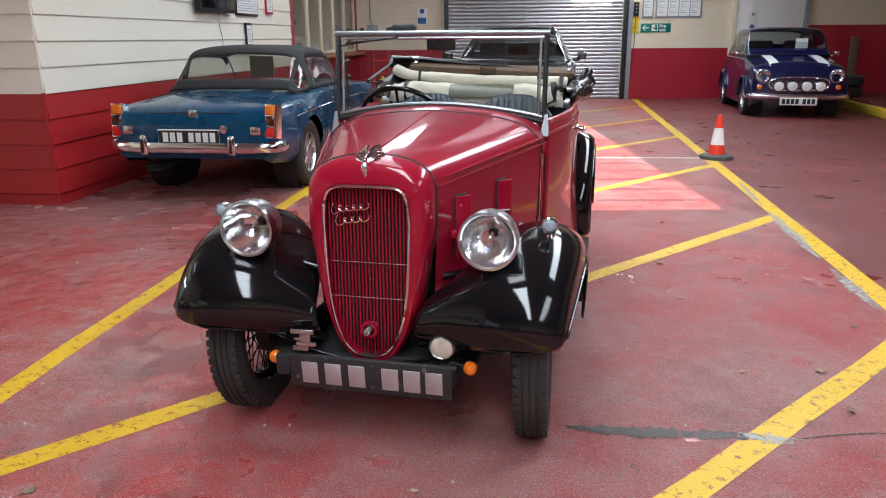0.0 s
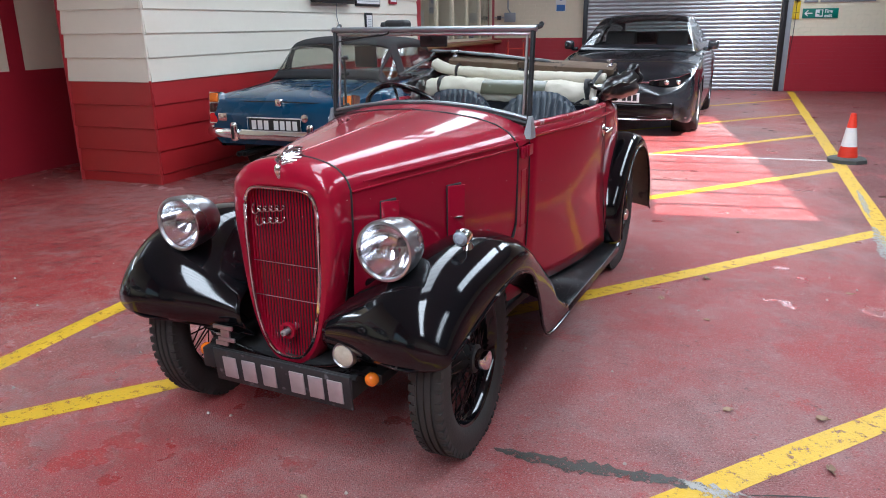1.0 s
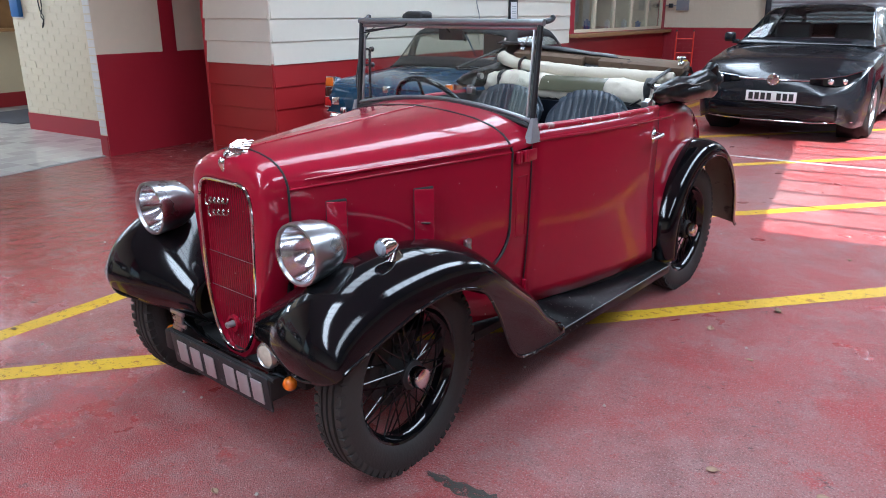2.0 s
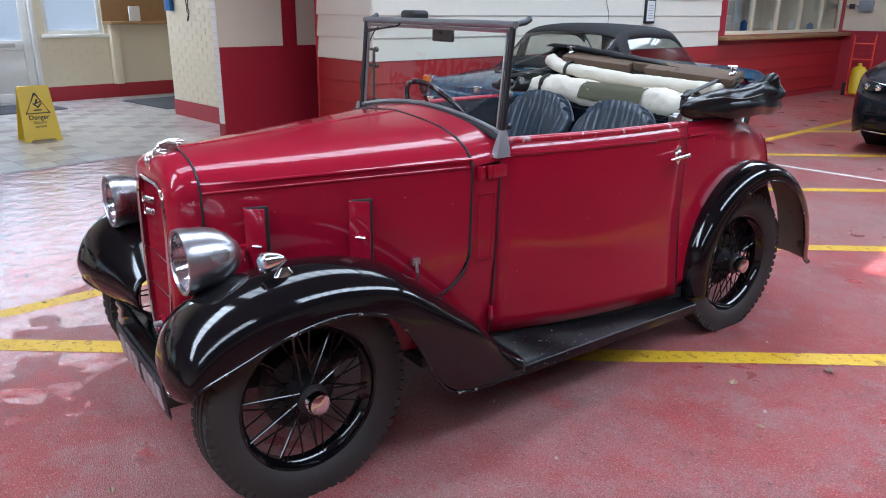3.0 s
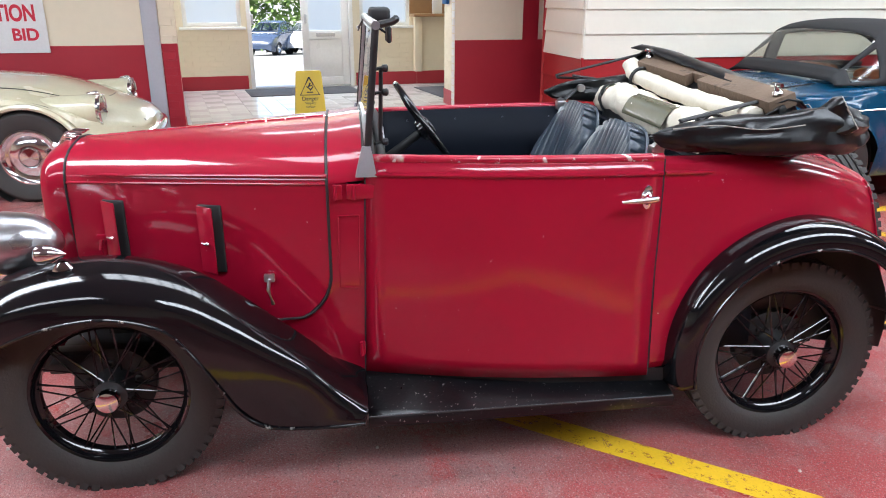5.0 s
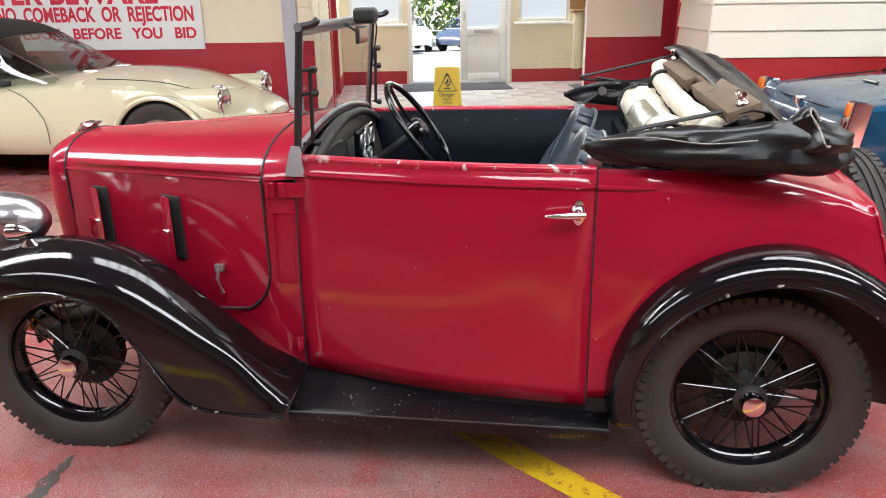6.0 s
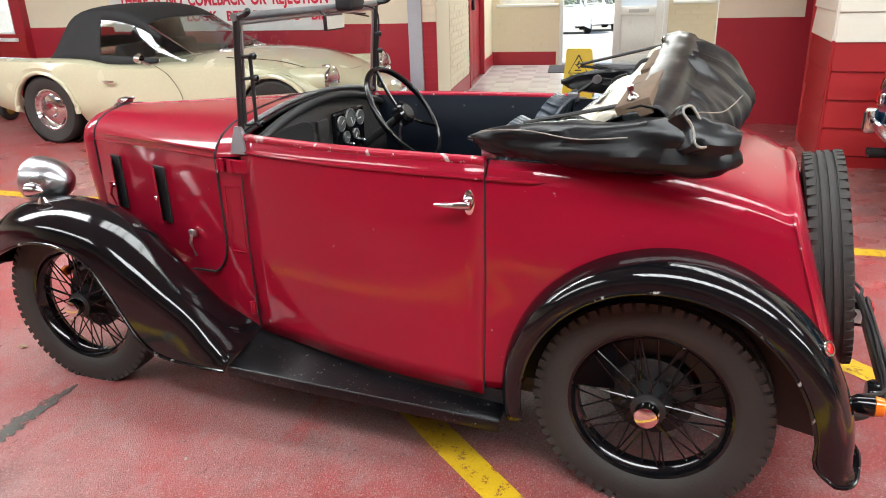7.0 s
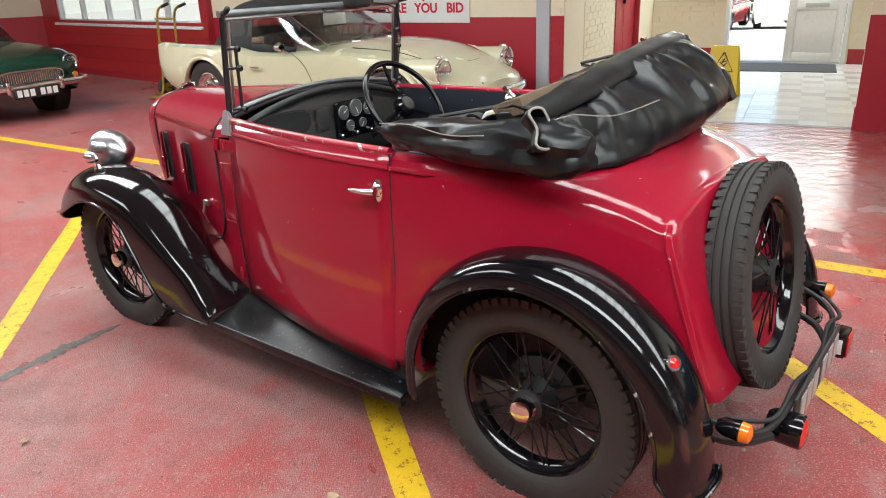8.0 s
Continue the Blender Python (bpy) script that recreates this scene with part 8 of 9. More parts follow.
for x in (-0.27, 0.27):
    part("washer_jet", boxed(x - 0.025, 1.40, 0.80, x + 0.025, 1.53, 0.838, 0.012, pose(0, 0, 0, 0, 0, 0), 3), M_CHROME, sp, "chrome bonnet vent")

# dark green roadster at the end of the row
gr_car = thing("green_roadster", "dark green small roadster with chrome grille, parked", "car", pose(-3.10, -2.84, 0, 0, 0, 171.0), "parked cars")
T = [(0, 0.45, 0.35, 0.55, 0.57), (0.06, 0.60, 0.30, 0.63, 0.65), (0.3, 0.66, 0.26, 0.72, 0.72), (0.75, 0.69, 0.24, 0.76, 0.79), (1.3, 0.695, 0.22, 0.79, 0.83), (2.4, 0.695, 0.22, 0.79, 0.80), (3.0, 0.67, 0.26, 0.76, 0.77), (3.4, 0.6, 0.32, 0.66, 0.68), (3.5, 0.5, 0.4, 0.6, 0.6)]
car_body(gr_car, T, ((0.7, 0.31), (2.73, 0.31)), M_GREEN_PAINT)
car_top(gr_car, [(1.3, 0.60, 0.56, 0.80, 0.82), (1.62, 0.62, 0.52, 0.79, 1.12), (2.0, 0.62, 0.53, 0.79, 1.19), (2.5, 0.60, 0.50, 0.79, 1.10), (2.8, 0.55, 0.45, 0.79, 0.82)], SOFT(M_CARGLASS), soft_class(0.22, 0.66))
wheels(gr_car, (0.7, 2.73), 0.60, 0.275, 0.14, "steel")
for s in (1, -1):
    lamp(gr_car, "headlamp", Matrix.Translation((s * 0.52, 0.06, 0.605)), 0.085, M_LENS, "round headlamp")
    lamp(gr_car, "side_lamp", Matrix.Translation((s * 0.53, 0.03, 0.455)), 0.035, M_AMBER, "small round side lamp")
    part("overrider", boxed(s * 0.30 - 0.025, -0.09, 0.33, s * 0.30 + 0.025, -0.02, 0.47, 0.02, None, 3), M_CHROME, gr_car, "chrome overrider")
part("grille", boxed(-0.36, -0.012, 0.42, 0.36, 0.06, 0.56, 0.03, None, 3), M_DARK_IN_SHADE, gr_car)
bm = bmesh.new()
for i in range(27):
    x = -0.33 + 0.0254 * i
    tube(bm, [(x, -0.016, 0.43), (x, -0.016, 0.55)], 0.005, 5)
tube(bm, [(0.37 * math.copysign(abs(math.cos(a)) ** 0.5, math.cos(a)), -0.016, 0.49 + 0.075 * math.copysign(abs(math.sin(a)) ** 0.6, math.sin(a))) for a in [2 * math.pi * i / 32 for i in range(32)]], 0.010, 8, True)
part("grille_bars", bm, M_CHROME, gr_car)
bumper(gr_car, [(-0.68, 0.20, 0.40), (-0.62, 0.0, 0.40), (0, -0.06, 0.40), (0.62, 0.0, 0.40), (0.68, 0.20, 0.40)], 0.024)
reg_plate(gr_car, Matrix.Translation((0, -0.085, 0.335)), 0.52, 0.115, M_INK, M_WHITEPLATE, (3, 3), label="black number plate with pale bars")
part("interior", boxed(-0.55, 1.4, 0.3, 0.55, 2.6, 0.70), M_DARK_IN_SHADE, gr_car)


# cars outside on the car park
def parked(name, label, paint, at, k=1.0):
    c = thing(name, label, "car", at, "cars on the car park")
    T = [(0, 0.5, 0.34, 0.55, 0.62), (0.06, 0.74, 0.24, 0.64, 0.72), (0.4, 0.86, 0.2, 0.80 * k, 0.86 * k), (1.1, 0.88, 0.2, 0.92 * k, 0.98 * k), (3.4, 0.88, 0.2, 0.96 * k, 0.96 * k), (3.9, 0.84, 0.24, 0.93 * k, 0.93 * k), (4.05, 0.7, 0.35, 0.8 * k, 0.8 * k)]
    car_body(c, T, ((0.8, 0.35), (3.3, 0.35)), paint, n=50, tuck=0.96)
    car_top(c, [(1.05, 0.76, 0.74, 0.92 * k, 0.98 * k), (1.8, 0.80, 0.60, 0.95 * k, 1.44 * k), (3.1, 0.80, 0.58, 0.96 * k, 1.44 * k), (3.9, 0.74, 0.62, 0.93 * k, 0.98 * k)], HARD(paint), hard_class(0.25, 0.78), n=28)
    wheels(c, (0.8, 3.3), 0.78, 0.31, 0.2, "steel")
    part("interior", boxed(-0.7, 1.3, 0.4, 0.7, 3.7, 0.88), M_DARK_IN_SHADE, c)
    return c


P_WHITE = mat("white_car_paint", (0.75, 0.76, 0.78), 0.25, var=0.03, coat=0.5)
P_LIME = mat("pale_yellow_car_paint", (0.62, 0.62, 0.40), 0.25, var=0.03, coat=0.5)
PAINT_RED = mat("red_car_paint", (0.45, 0.02, 0.02), 0.25, var=0.03, coat=0.5)
P_SLATE = mat("slate_car_paint", (0.035, 0.05, 0.085), 0.25, var=0.03, coat=0.5)
for name, label, paint, x, y, turn, k in (("estate_car", "tall white car on the car park", P_WHITE, -36.0, 5.4, 100, 1.15), ("parked_car", "white car on the car park", P_WHITE, -31.5, 3.9, 95, 1.05),
                                          ("parked_car", "slate grey car on the car park", P_SLATE, -36.5, 7.0, 60, 1.1), ("parked_car", "pale yellow car on the car park", P_LIME, -36.0, 11.2, 70, 1.1),
                                          ("parked_car", "silver car on the car park", M_SILVER_PAINT, -37.5, 9.2, 62, 1.1), ("parked_car", "red car on the car park", PAINT_RED, -30.0, 1.2, 80, 1.0),
                                          ("parked_car", "silver car on the car park", M_SILVER_PAINT, -33.5, -1.2, 85, 1.0)):
    parked(name, label, paint, pose(x, y, yard_z(x), 0, 0, turn), k)


# ---- things in the hall ----
# painted brickwork on the walls round the lobby and the shutter
brickwork(wall_brick, P_BRICK_END, P_BRICK, 0.21, 2.2, 0.0, M_CREAM, M_CREAM)
brickwork(wall_red, P_PIER, P_RED, 0.205, 2.3, 0.0, M_WHITE, M_WHITE)
brickwork(wall_entrance, ENT0, ENT1, 0.215, 2.0, 0.0, M_CREAM, M_CREAM, skip=((0.08, 1.05, 0.89, 2.5), (1.04, 2.74, 0, 2.5), (2.77, 3.72, 0.89, 2.5)))
brickwork(wall_lobby, (-5.72, 2.748), (-7.12, 2.761), 0.195, 2.0, 0.0, M_CREAM, M_CREAM)
for a, b in ((-2.3, 0.02), (4.02, 6.02)):
    brickwork(wall_shutter, (a, 16.2), (b, 16.2), 0, 2.4, 1.05, M_RED, M_CREAM, single=False)
clad(wall_show, (-6.95, -7.5), (-5.52, -2.36), 0.09, 0.80, 5.0)
msh, _ = frame_of((-6.95, -7.5), (-5.52, -2.36))
w3 = upvc_window("window_3", msh, 0.6, 5.15, 0.85, 2.1, "long white framed window in the boarded wall", M_GLASS, "")
for a in (1.5, 2.4, 3.3, 4.2):
    part("window_frame", boxed(a - 0.03, -0.11, 0.91, a + 0.03, -0.035, 2.04, 0.004, msh), M_UPVC, w3)


def flat_on(name, m, x0, x1, z0, z1, material, label, category, t=0.012, group="", off=0.009):
    """A flat board on a wall."""
    return tagged(part(name, boxed(x0, off, z0, x1, off + t, z1, 0.002, m), material), label, category, group)


def writing(text, size, material, parent, m, x, z, sx=1.0, bold=0.0, align="LEFT", off=0.024):
    return letters(text, size, material, parent, m @ pose(x, off, z, 90, 0, 0), align=align, sx=sx, bold=bold, depth=0.001)


# the big notice on the smooth wall
msg, _ = frame_of(P_SIGN_END, (-5.00, 2.45))
notice = flat_on("notice_board", msg, 1.24, 4.05, 0.905, 1.66, M_PAPER, "large white notice with bold red capitals on the wall", "notice", 0.012)
M_NOTICE_RED = mat("notice_red", (0.62, 0.02, 0.05), 0.5, var=0.05)
for text, size, x0, x1, z in (("BUYER BEWARE", 0.285, 1.66, 3.63, 1.345), ("THERE  IS  NO  COMEBACK  OR  REJECTION", 0.188, 1.38, 3.975, 1.178), ("LOOK   BEFORE   YOU   BID", 0.140, 2.24, 3.975, 1.014)):
    ob = writing(text, size, M_NOTICE_RED, notice, msg, x0, z, bold=0.032 * size)
    w = max(v.co.x for v in ob.data.vertices) - min(v.co.x for v in ob.data.vertices)
    for v in ob.data.vertices:
        v.co.x *= (x1 - x0) / w

# wall things by the shutter
mw, _ = frame_of((0, 16.2), (9.9, 16.2))
fire = flat_on("fire_exit_sign", mw, 4.17, 4.80, 1.375, 1.553, M_GREEN_SIGN, "green fire exit sign with white arrow and writing", "sign")
writing("Fire", 0.088, M_PAPER, fire, mw, 4.56, 1.472, bold=0.002)
writing("exit", 0.088, M_PAPER, fire, mw, 4.56, 1.392, bold=0.002)
bm = bmesh.new()
box(bm, 4.225, 0.021, 1.455, 4.345, 0.024, 1.475, 0, mw)
for s in (1, -1):
    box(bm, -0.005, 0.021, -0.010, 0.075, 0.024, 0.010, 0, mw @ Matrix.Translation((4.215, 0, 1.465)) @ pose(0, 0, 0, 0, -45 * s, 0))
part("arrow", bm, M_PAPER, fire, smooth=False)
bm = bmesh.new()
box(bm, 4.40, 0.021, 1.40, 4.53, 0.024, 1.53, 0, mw)
part("pictogram", bm, M_PAPER, fire, smooth=False)
bm = bmesh.new()
box(bm, 4.47, 0.024, 1.42, 4.515, 0.026, 1.52, 0, mw)
box(bm, 4.42, 0.024, 1.45, 4.47, 0.026, 1.47, 0, mw @ Matrix.Translation((4.44, 0, 1.46)) @ pose(0, 0, 0, 0, 20, 0) @ Matrix.Translation((-4.44, 0, -1.46)))
part("pictogram", bm, M_GREEN_SIGN, fire, smooth=False)
yel = flat_on("warning_notice", mw, 3.99, 4.12, 1.36, 1.69, M_YELLOW, "small yellow warning notice under the door control", "notice")
part("text_bar", bars(bmesh.new(), 0.09, 0.012, 5, mw @ Matrix.Translation((4.055, 0.026, 1.48))), M_INK, yel, smooth=False)
ctl = tagged(part("door_control", boxed(4.0, 0.0, 1.70, 4.10, 0.07, 1.98, 0.008, mw), M_BLACK_DULL), "black roller door control box on the wall", "switch box")
for z in (1.78, 1.85, 1.92):
    part("button", lathe(bmesh.new(), [(0.07, 0.014), (0.08, 0.012), (0.081, 0.0005)], mw @ Matrix.Translation((4.05, 0, z)), 12, "y"), M_NICKEL, ctl)
bm = bmesh.new()
tube(bm, curve_through([(4.05, 16.17, 1.70), (4.05, 16.18, 1.2), (4.03, 16.18, 0.8), (4.02, 16.18, 0.45)], 4), 0.006, 6)
part("cable", bm, M_BLACK_DULL, ctl)
for a, b, n in ((4.18, 4.42, 1), (4.46, 5.42, 4)):
    nb = flat_on("noticeboard", mw, a, b, 1.665, 2.35, M_GREY, "grey framed board with printed sheets on the wall", "noticeboard", 0.02, "noticeboards")
    for i in range(n):
        w = (b - a - 0.04) / n
        sh = part("printed_sheet", boxed(a + 0.02 + w * i + 0.01, 0.029, 1.70, a + 0.02 + w * (i + 1) - 0.01, 0.031, 2.3, 0, mw), M_PAPER, nb, smooth=False)
        bm = bmesh.new()
        for k in range(14):
            box(bm, a + 0.05 + w * i, 0.031, 1.76 + 0.037 * k, a + w * (i + 1) - 0.05 * (1 + k % 3), 0.0318, 1.770 + 0.037 * k, 0, mw)
        tagged(part("text_bars", bm, M_GREY, sh, smooth=False), kind="stuff")
bl = flat_on("safety_notice", frame_of((-6.3, 16.2), (9.9, 16.2))[0], 5.76, 5.97, 1.57, 1.885, M_PAPER, "white and blue printed safety notice", "notice", 0.006)
part("blue_panel", boxed(5.78, 0.015, 1.58, 5.95, 0.018, 1.70, 0, frame_of((-6.3, 16.2), (9.9, 16.2))[0]), M_BLUE_SIGN, bl, smooth=False)
part("blue_roundel", lathe(bmesh.new(), [(0.015, 0.05), (0.018, 0.05), (0.0185, 0.0005)], frame_of((-6.3, 16.2), (9.9, 16.2))[0] @ Matrix.Translation((5.865, 0, 1.83)), 20, "y"), M_BLUE_SIGN, bl)
jb = tagged(part("junction_box", boxed(-1.59, 16.10, 1.37, -1.36, 16.19, 1.56, 0.012), M_GREY), "grey electrical junction box with conduit on brick", "junction box")
bm = bmesh.new()
tube(bm, [(-1.47, 16.15, 1.56), (-1.52, 16.15, 1.64), (-1.52, 16.15, 2.4)], 0.014, 8)
tube(bm, [(-1.59, 16.15, 1.46), (-1.98, 16.15, 1.47)], 0.010, 8)
part("conduit", bm, M_GREY, jb)
part("switch_block", boxed(-1.74, 16.11, 1.42, -1.66, 16.19, 1.50, 0.008), M_STEEL_DARK, jb)
dn = flat_on("door_notice", mw, 6.38, 6.58, 1.36, 1.90, M_WHITE, "white printed notice on the white door", "notice", 0.004, off=0.082)
part("blue_roundel", lathe(bmesh.new(), [(0.086, 0.05), (0.089, 0.05), (0.0895, 0.0005)], mw @ Matrix.Translation((6.48, 0, 1.47)), 20, "y"), M_BLUE_SIGN, dn)
part("grey_triangle", lathe(bmesh.new(), [(0.086, 0.06), (0.089, 0.06), (0.0895, 0.0005)], mw @ Matrix.Translation((6.48, 0, 1.72)), 3, "y"), M_GREY, dn)
# leaning board and two stacked dark tyres by the raised walk
tagged(part("leaning_board", boxed(8.40, 15.70, 0.13, 8.56, 15.74, 1.26, 0.004, Matrix.Translation((8.5, 15.75, 0)) @ pose(0, 0, 0, -12, 6, 0) @ Matrix.Translation((-8.5, -15.75, 0.02))), M_WOOD), "weathered plank leaning on the red wall", "plank")
tagged(part("tyre_stack", lathe(bmesh.new(), [(0.13, 0.20), (0.13, 0.30), (0.16, 0.33), (0.28, 0.33), (0.31, 0.30), (0.31, 0.20), (0.34, 0.30), (0.37, 0.33), (0.50, 0.33), (0.53, 0.28), (0.53, 0.2), (0.13, 0.2)], Matrix.Translation((7.95, 14.9, 0.0)), 28, "z"), M_RUBBER), "two black tyres stacked beside the raised walk", "bin")

# traffic cones
cone = thing("traffic_cone", "red and white traffic cone beside a yellow line", "traffic cone", pose(3.01, 8.07, 0, 0, 0, 12), "traffic cones")
part("base", lathe(bmesh.new(), [(0, 0.0005), (0, 0.185), (0.035, 0.18), (0.05, 0.15), (0.052, 0.09)], None, 8, "z"), M_CONE_BASE, cone, "dark rubber base")
rad = lambda z: lerp(0.092, 0.024, (z - 0.03) / 0.44)
for name, z0, z1, mt in (("lower_band", 0.03, 0.155, M_ORANGE), ("white_sleeve", 0.155, 0.335, M_WHITE), ("upper_band", 0.335, 0.47, M_ORANGE)):
    prof = [(z0, rad(z0) + 0.0005), (z1, rad(z1) + 0.0005)]
    if z1 > 0.46:
        prof += [(0.474, 0.018), (0.470, 0.012)]
    part(name, lathe(bmesh.new(), prof, None, 36, "z"), mt, cone)
cone_b = copy_thing(cone, pose(-0.80, 8.40, 0, 0, 0, 33))
cone_b.scale = (0.9, 0.9, 0.9)
tagged(cone_b, "red and white traffic cone standing beside the teal roadster", "traffic cone", "traffic cones")

# slippery floor sign in the lobby
af = thing("floor_sign", "yellow folding warning sign standing on lobby tiles", "floor sign", pose(-6.34, 4.17, 0.008, 0, 0, 84) @ Matrix.Scale(1.05, 4))


def sign_leaf(back):
    rows = []
    for y, w in ((0.012, 0), (-0.012, 0)):
        rows.append([Vector((-0.17, y, 0.0)), Vector((-0.115, y, 0.0)), Vector((-0.10, y, 0.022)), Vector((0.10, y, 0.022)), Vector((0.115, y, 0.0)), Vector((0.17, y, 0.0)), Vector((0.140, y, 0.52)), Vector((0.125, y, 0.54)), Vector((-0.125, y, 0.54)), Vector((-0.140, y, 0.52))])
    bm = bmesh.new()
    vs = sheet(bm, rows, True)
    cap(bm, vs[0])
    cap(bm, vs[1])
    at = pose(0, -0.125 if not back else 0.125, 0, -13 if not back else 13, 0, 0)
    return part("leaf", bm, M_YELLOW, af, smooth=False, at=at)


fl = sign_leaf(False)
sign_leaf(True)
bm = bmesh.new()
tri = [Vector((0, 0, 0.47)), Vector((-0.105, 0, 0.275)), Vector((0.105, 0, 0.275))]
tube(bm, [v + Vector((0, -0.013, 0)) for v in tri + tri[:1]], 0.009, 6)
for v in bm.verts:
    v.co.y = max(-0.016, min(-0.0125, v.co.y))
part("triangle", bm, M_INK, fl, smooth=False)
bm = bmesh.new()
for x, z, w, h, r in ((0.0, 0.385, 0.016, 0.05, 25), (-0.012, 0.352, 0.012, 0.055, -50), (0.022, 0.345, 0.012, 0.06, 40), (0.020, 0.378, 0.010, 0.05, 70), (0.0, 0.305, 0.07, 0.012, 0)):
    box(bm, -w / 2, -0.016, -h / 2, w / 2, -0.0125, h / 2, 0, Matrix.Translation((x, 0, z)) @ pose(0, 0, 0, 0, r, 0))
part("pictogram", bm, M_INK, fl, smooth=False)
for text, size, z, b in (("Danger", 0.062, 0.215, 0.0005), ("Slippery", 0.036, 0.175, 0.0), ("surface", 0.036, 0.135, 0.0)):
    letters(text, size, M_INK, fl, pose(0, -0.0145, z, 90, 0, 0), bold=b, depth=0.001)

# monitor, cable and frames on the boarded wall
mcl, _ = frame_of(P_CLAD, P_KIOSK)
tv = tagged(part("monitor", boxed(2.70, 0.05, 1.60, 3.70, 0.12, 2.2, 0.012, mcl), M_BLACK_DULL), "dark flat monitor on the boarded wall", "monitor")
part("screen", boxed(2.74, 0.12, 1.64, 3.66, 0.123, 2.16, 0.001, mcl), M_BLACK, tv)
part("bracket", boxed(3.1, 0.0, 1.7, 3.3, 0.05, 2.0, 0.004, mcl), M_STEEL_DARK, tv)
bm = bmesh.new()
tube(bm, [mcl @ Vector(p) for p in curve_through([(3.34, 0.05, 1.62), (3.36, 0.03, 1.45), (3.42, 0.03, 1.30), (3.40, 0.03, 1.10), (3.44, 0.03, 0.95)], 5)], 0.005, 6)
part("cable", bm, M_GREY, tv)
for a, b, z0, z1, mt, lab in ((3.88, 4.62, 1.585, 2.1, M_STEEL_DARK, "dark framed notice on the boarded wall"), (4.95, 5.20, 1.63, 2.0, M_RED, "red framed notice on the boarded wall"), (4.15, 4.36, 1.20, 1.50, M_STEEL_DARK, "narrow dark framed notice on the boarded wall")):
    fr = tagged(part("framed_notice", boxed(a, 0.02, z0, b, 0.045, z1, 0.004, mcl), mt), lab, "notice", "framed notices")
    part("sheet", boxed(a + 0.025, 0.045, z0 + 0.03, b - 0.025, 0.047, z1 - 0.03, 0, mcl), M_PAPER, fr, smooth=False)
    bm = bmesh.new()
    for k in range(int((z1 - z0 - 0.1) / 0.03)):
        box(bm, a + 0.05, 0.047, z0 + 0.06 + 0.03 * k, b - 0.05, 0.0478, z0 + 0.068 + 0.03 * k, 0, mcl)
    tagged(part("text_bars", bm, M_GREY, fr, smooth=False), kind="stuff")


# sack trucks
def sack_truck(at, paint, label, load=None):
    st_ = thing("sack_truck", label, "sack truck", at)
    for s in (1, -1):
        bm = bmesh.new()
        tube(bm, curve_through([(s * 0.16, -0.16, 0.06), (s * 0.17, -0.02, 0.10), (s * 0.18, 0.04, 0.6), (s * 0.18, 0.08, 1.05), (s * 0.18, 0.17, 1.15)], 5), 0.016, 8)
        part("upright", bm, paint, st_)
        bm = bmesh.new()
        lathe(bm, [(-0.03, 0.06), (-0.03, 0.11), (-0.015, 0.125), (0.015, 0.125), (0.03, 0.11), (0.03, 0.06)], Matrix.Translation((s * 0.23, 0.08, 0.125)), 24)
        wl = part("wheel", bm, M_RUBBER, st_)
        part("hub", lathe(bmesh.new(), [(-0.032, 0.0005), (-0.032, 0.06), (0.032, 0.06), (0.032, 0.0005)], Matrix.Translation((s * 0.23, 0.08, 0.125)), 20), paint, wl)
        part("grip", tube(bmesh.new(), [(s * 0.18, 0.15, 1.135), (s * 0.18, 0.26, 1.17)], 0.02, 8), M_BLACK_DULL, st_)
    for z in (0.35, 0.7, 1.0):
        part("crossbar", tube(bmesh.new(), [(-0.18, 0.045, z), (0.18, 0.045, z)], 0.013, 8), paint, st_)
    part("axle", tube(bmesh.new(), [(-0.25, 0.08, 0.125), (0.25, 0.08, 0.125)], 0.012, 8), M_STEEL_DARK, st_)
    part("toe_plate", boxed(-0.19, -0.24, 0.03, 0.19, -0.01, 0.045, 0.004), paint, st_)
    if load:
        part("canister", lathe(bmesh.new(), [(0.05, 0.0005), (0.05, 0.12), (0.07, 0.14), (0.50, 0.14), (0.56, 0.10), (0.58, 0.04), (0.64, 0.035), (0.64, 0.0005)], Matrix.Translation((0, -0.14, 0)), 24, "z"), load, st_, "yellow canister on the truck")
    return st_


sack_truck(pose(-1.25, 15.45, 0, 0, 0, 10) @ Matrix.Scale(0.86, 4), M_ORANGE, "red sack truck with a yellow canister", M_YELLOW)
sack_truck(pose(-4.78, -2.46, 0, 0, 0, 80), mat("dull_yellow_paint", (0.30, 0.19, 0.02), 0.5, var=0.2, scale=8), "yellow sack truck with black grips by the window")

# mats in the lobby
tagged(part("door_mat", boxed(-9.42, 3.72, 0.008, -8.55, 5.38, 0.018, 0.003), M_MAT), "dark grey entrance mat on the lobby tiles", "mat")
tagged(part("door_mat", boxed(-8.9, 6.3, 0.008, -7.6, 7.3, 0.018, 0.003), M_MAT), "dark mat in front of the counter", "mat")
card = tagged(part("card_stand", boxed(-9.30, 6.75, 1.125, -9.28, 6.92, 1.34, 0.002), M_PAPER), "printed card standing on the wooden counter", "card")
mbk, _ = frame_of(P_BRICK_END, P_BRICK)
mpr, _ = frame_of(P_PIER, P_RED)
ext = tagged(part("door_latch", boxed(-0.060, -0.10, 0.36, -0.002, -0.055, 0.575, 0.010, mpr, 2), M_BLACK_DULL), "black steel door holder on the edge of the brick pier", "latch")
part("bolt", tube(bmesh.new(), [mpr @ Vector(p) for p in ((-0.052, -0.06, 0.55), (-0.058, -0.055, 0.60), (-0.045, -0.055, 0.605))], 0.007, 8), M_BLACK_DULL, ext)
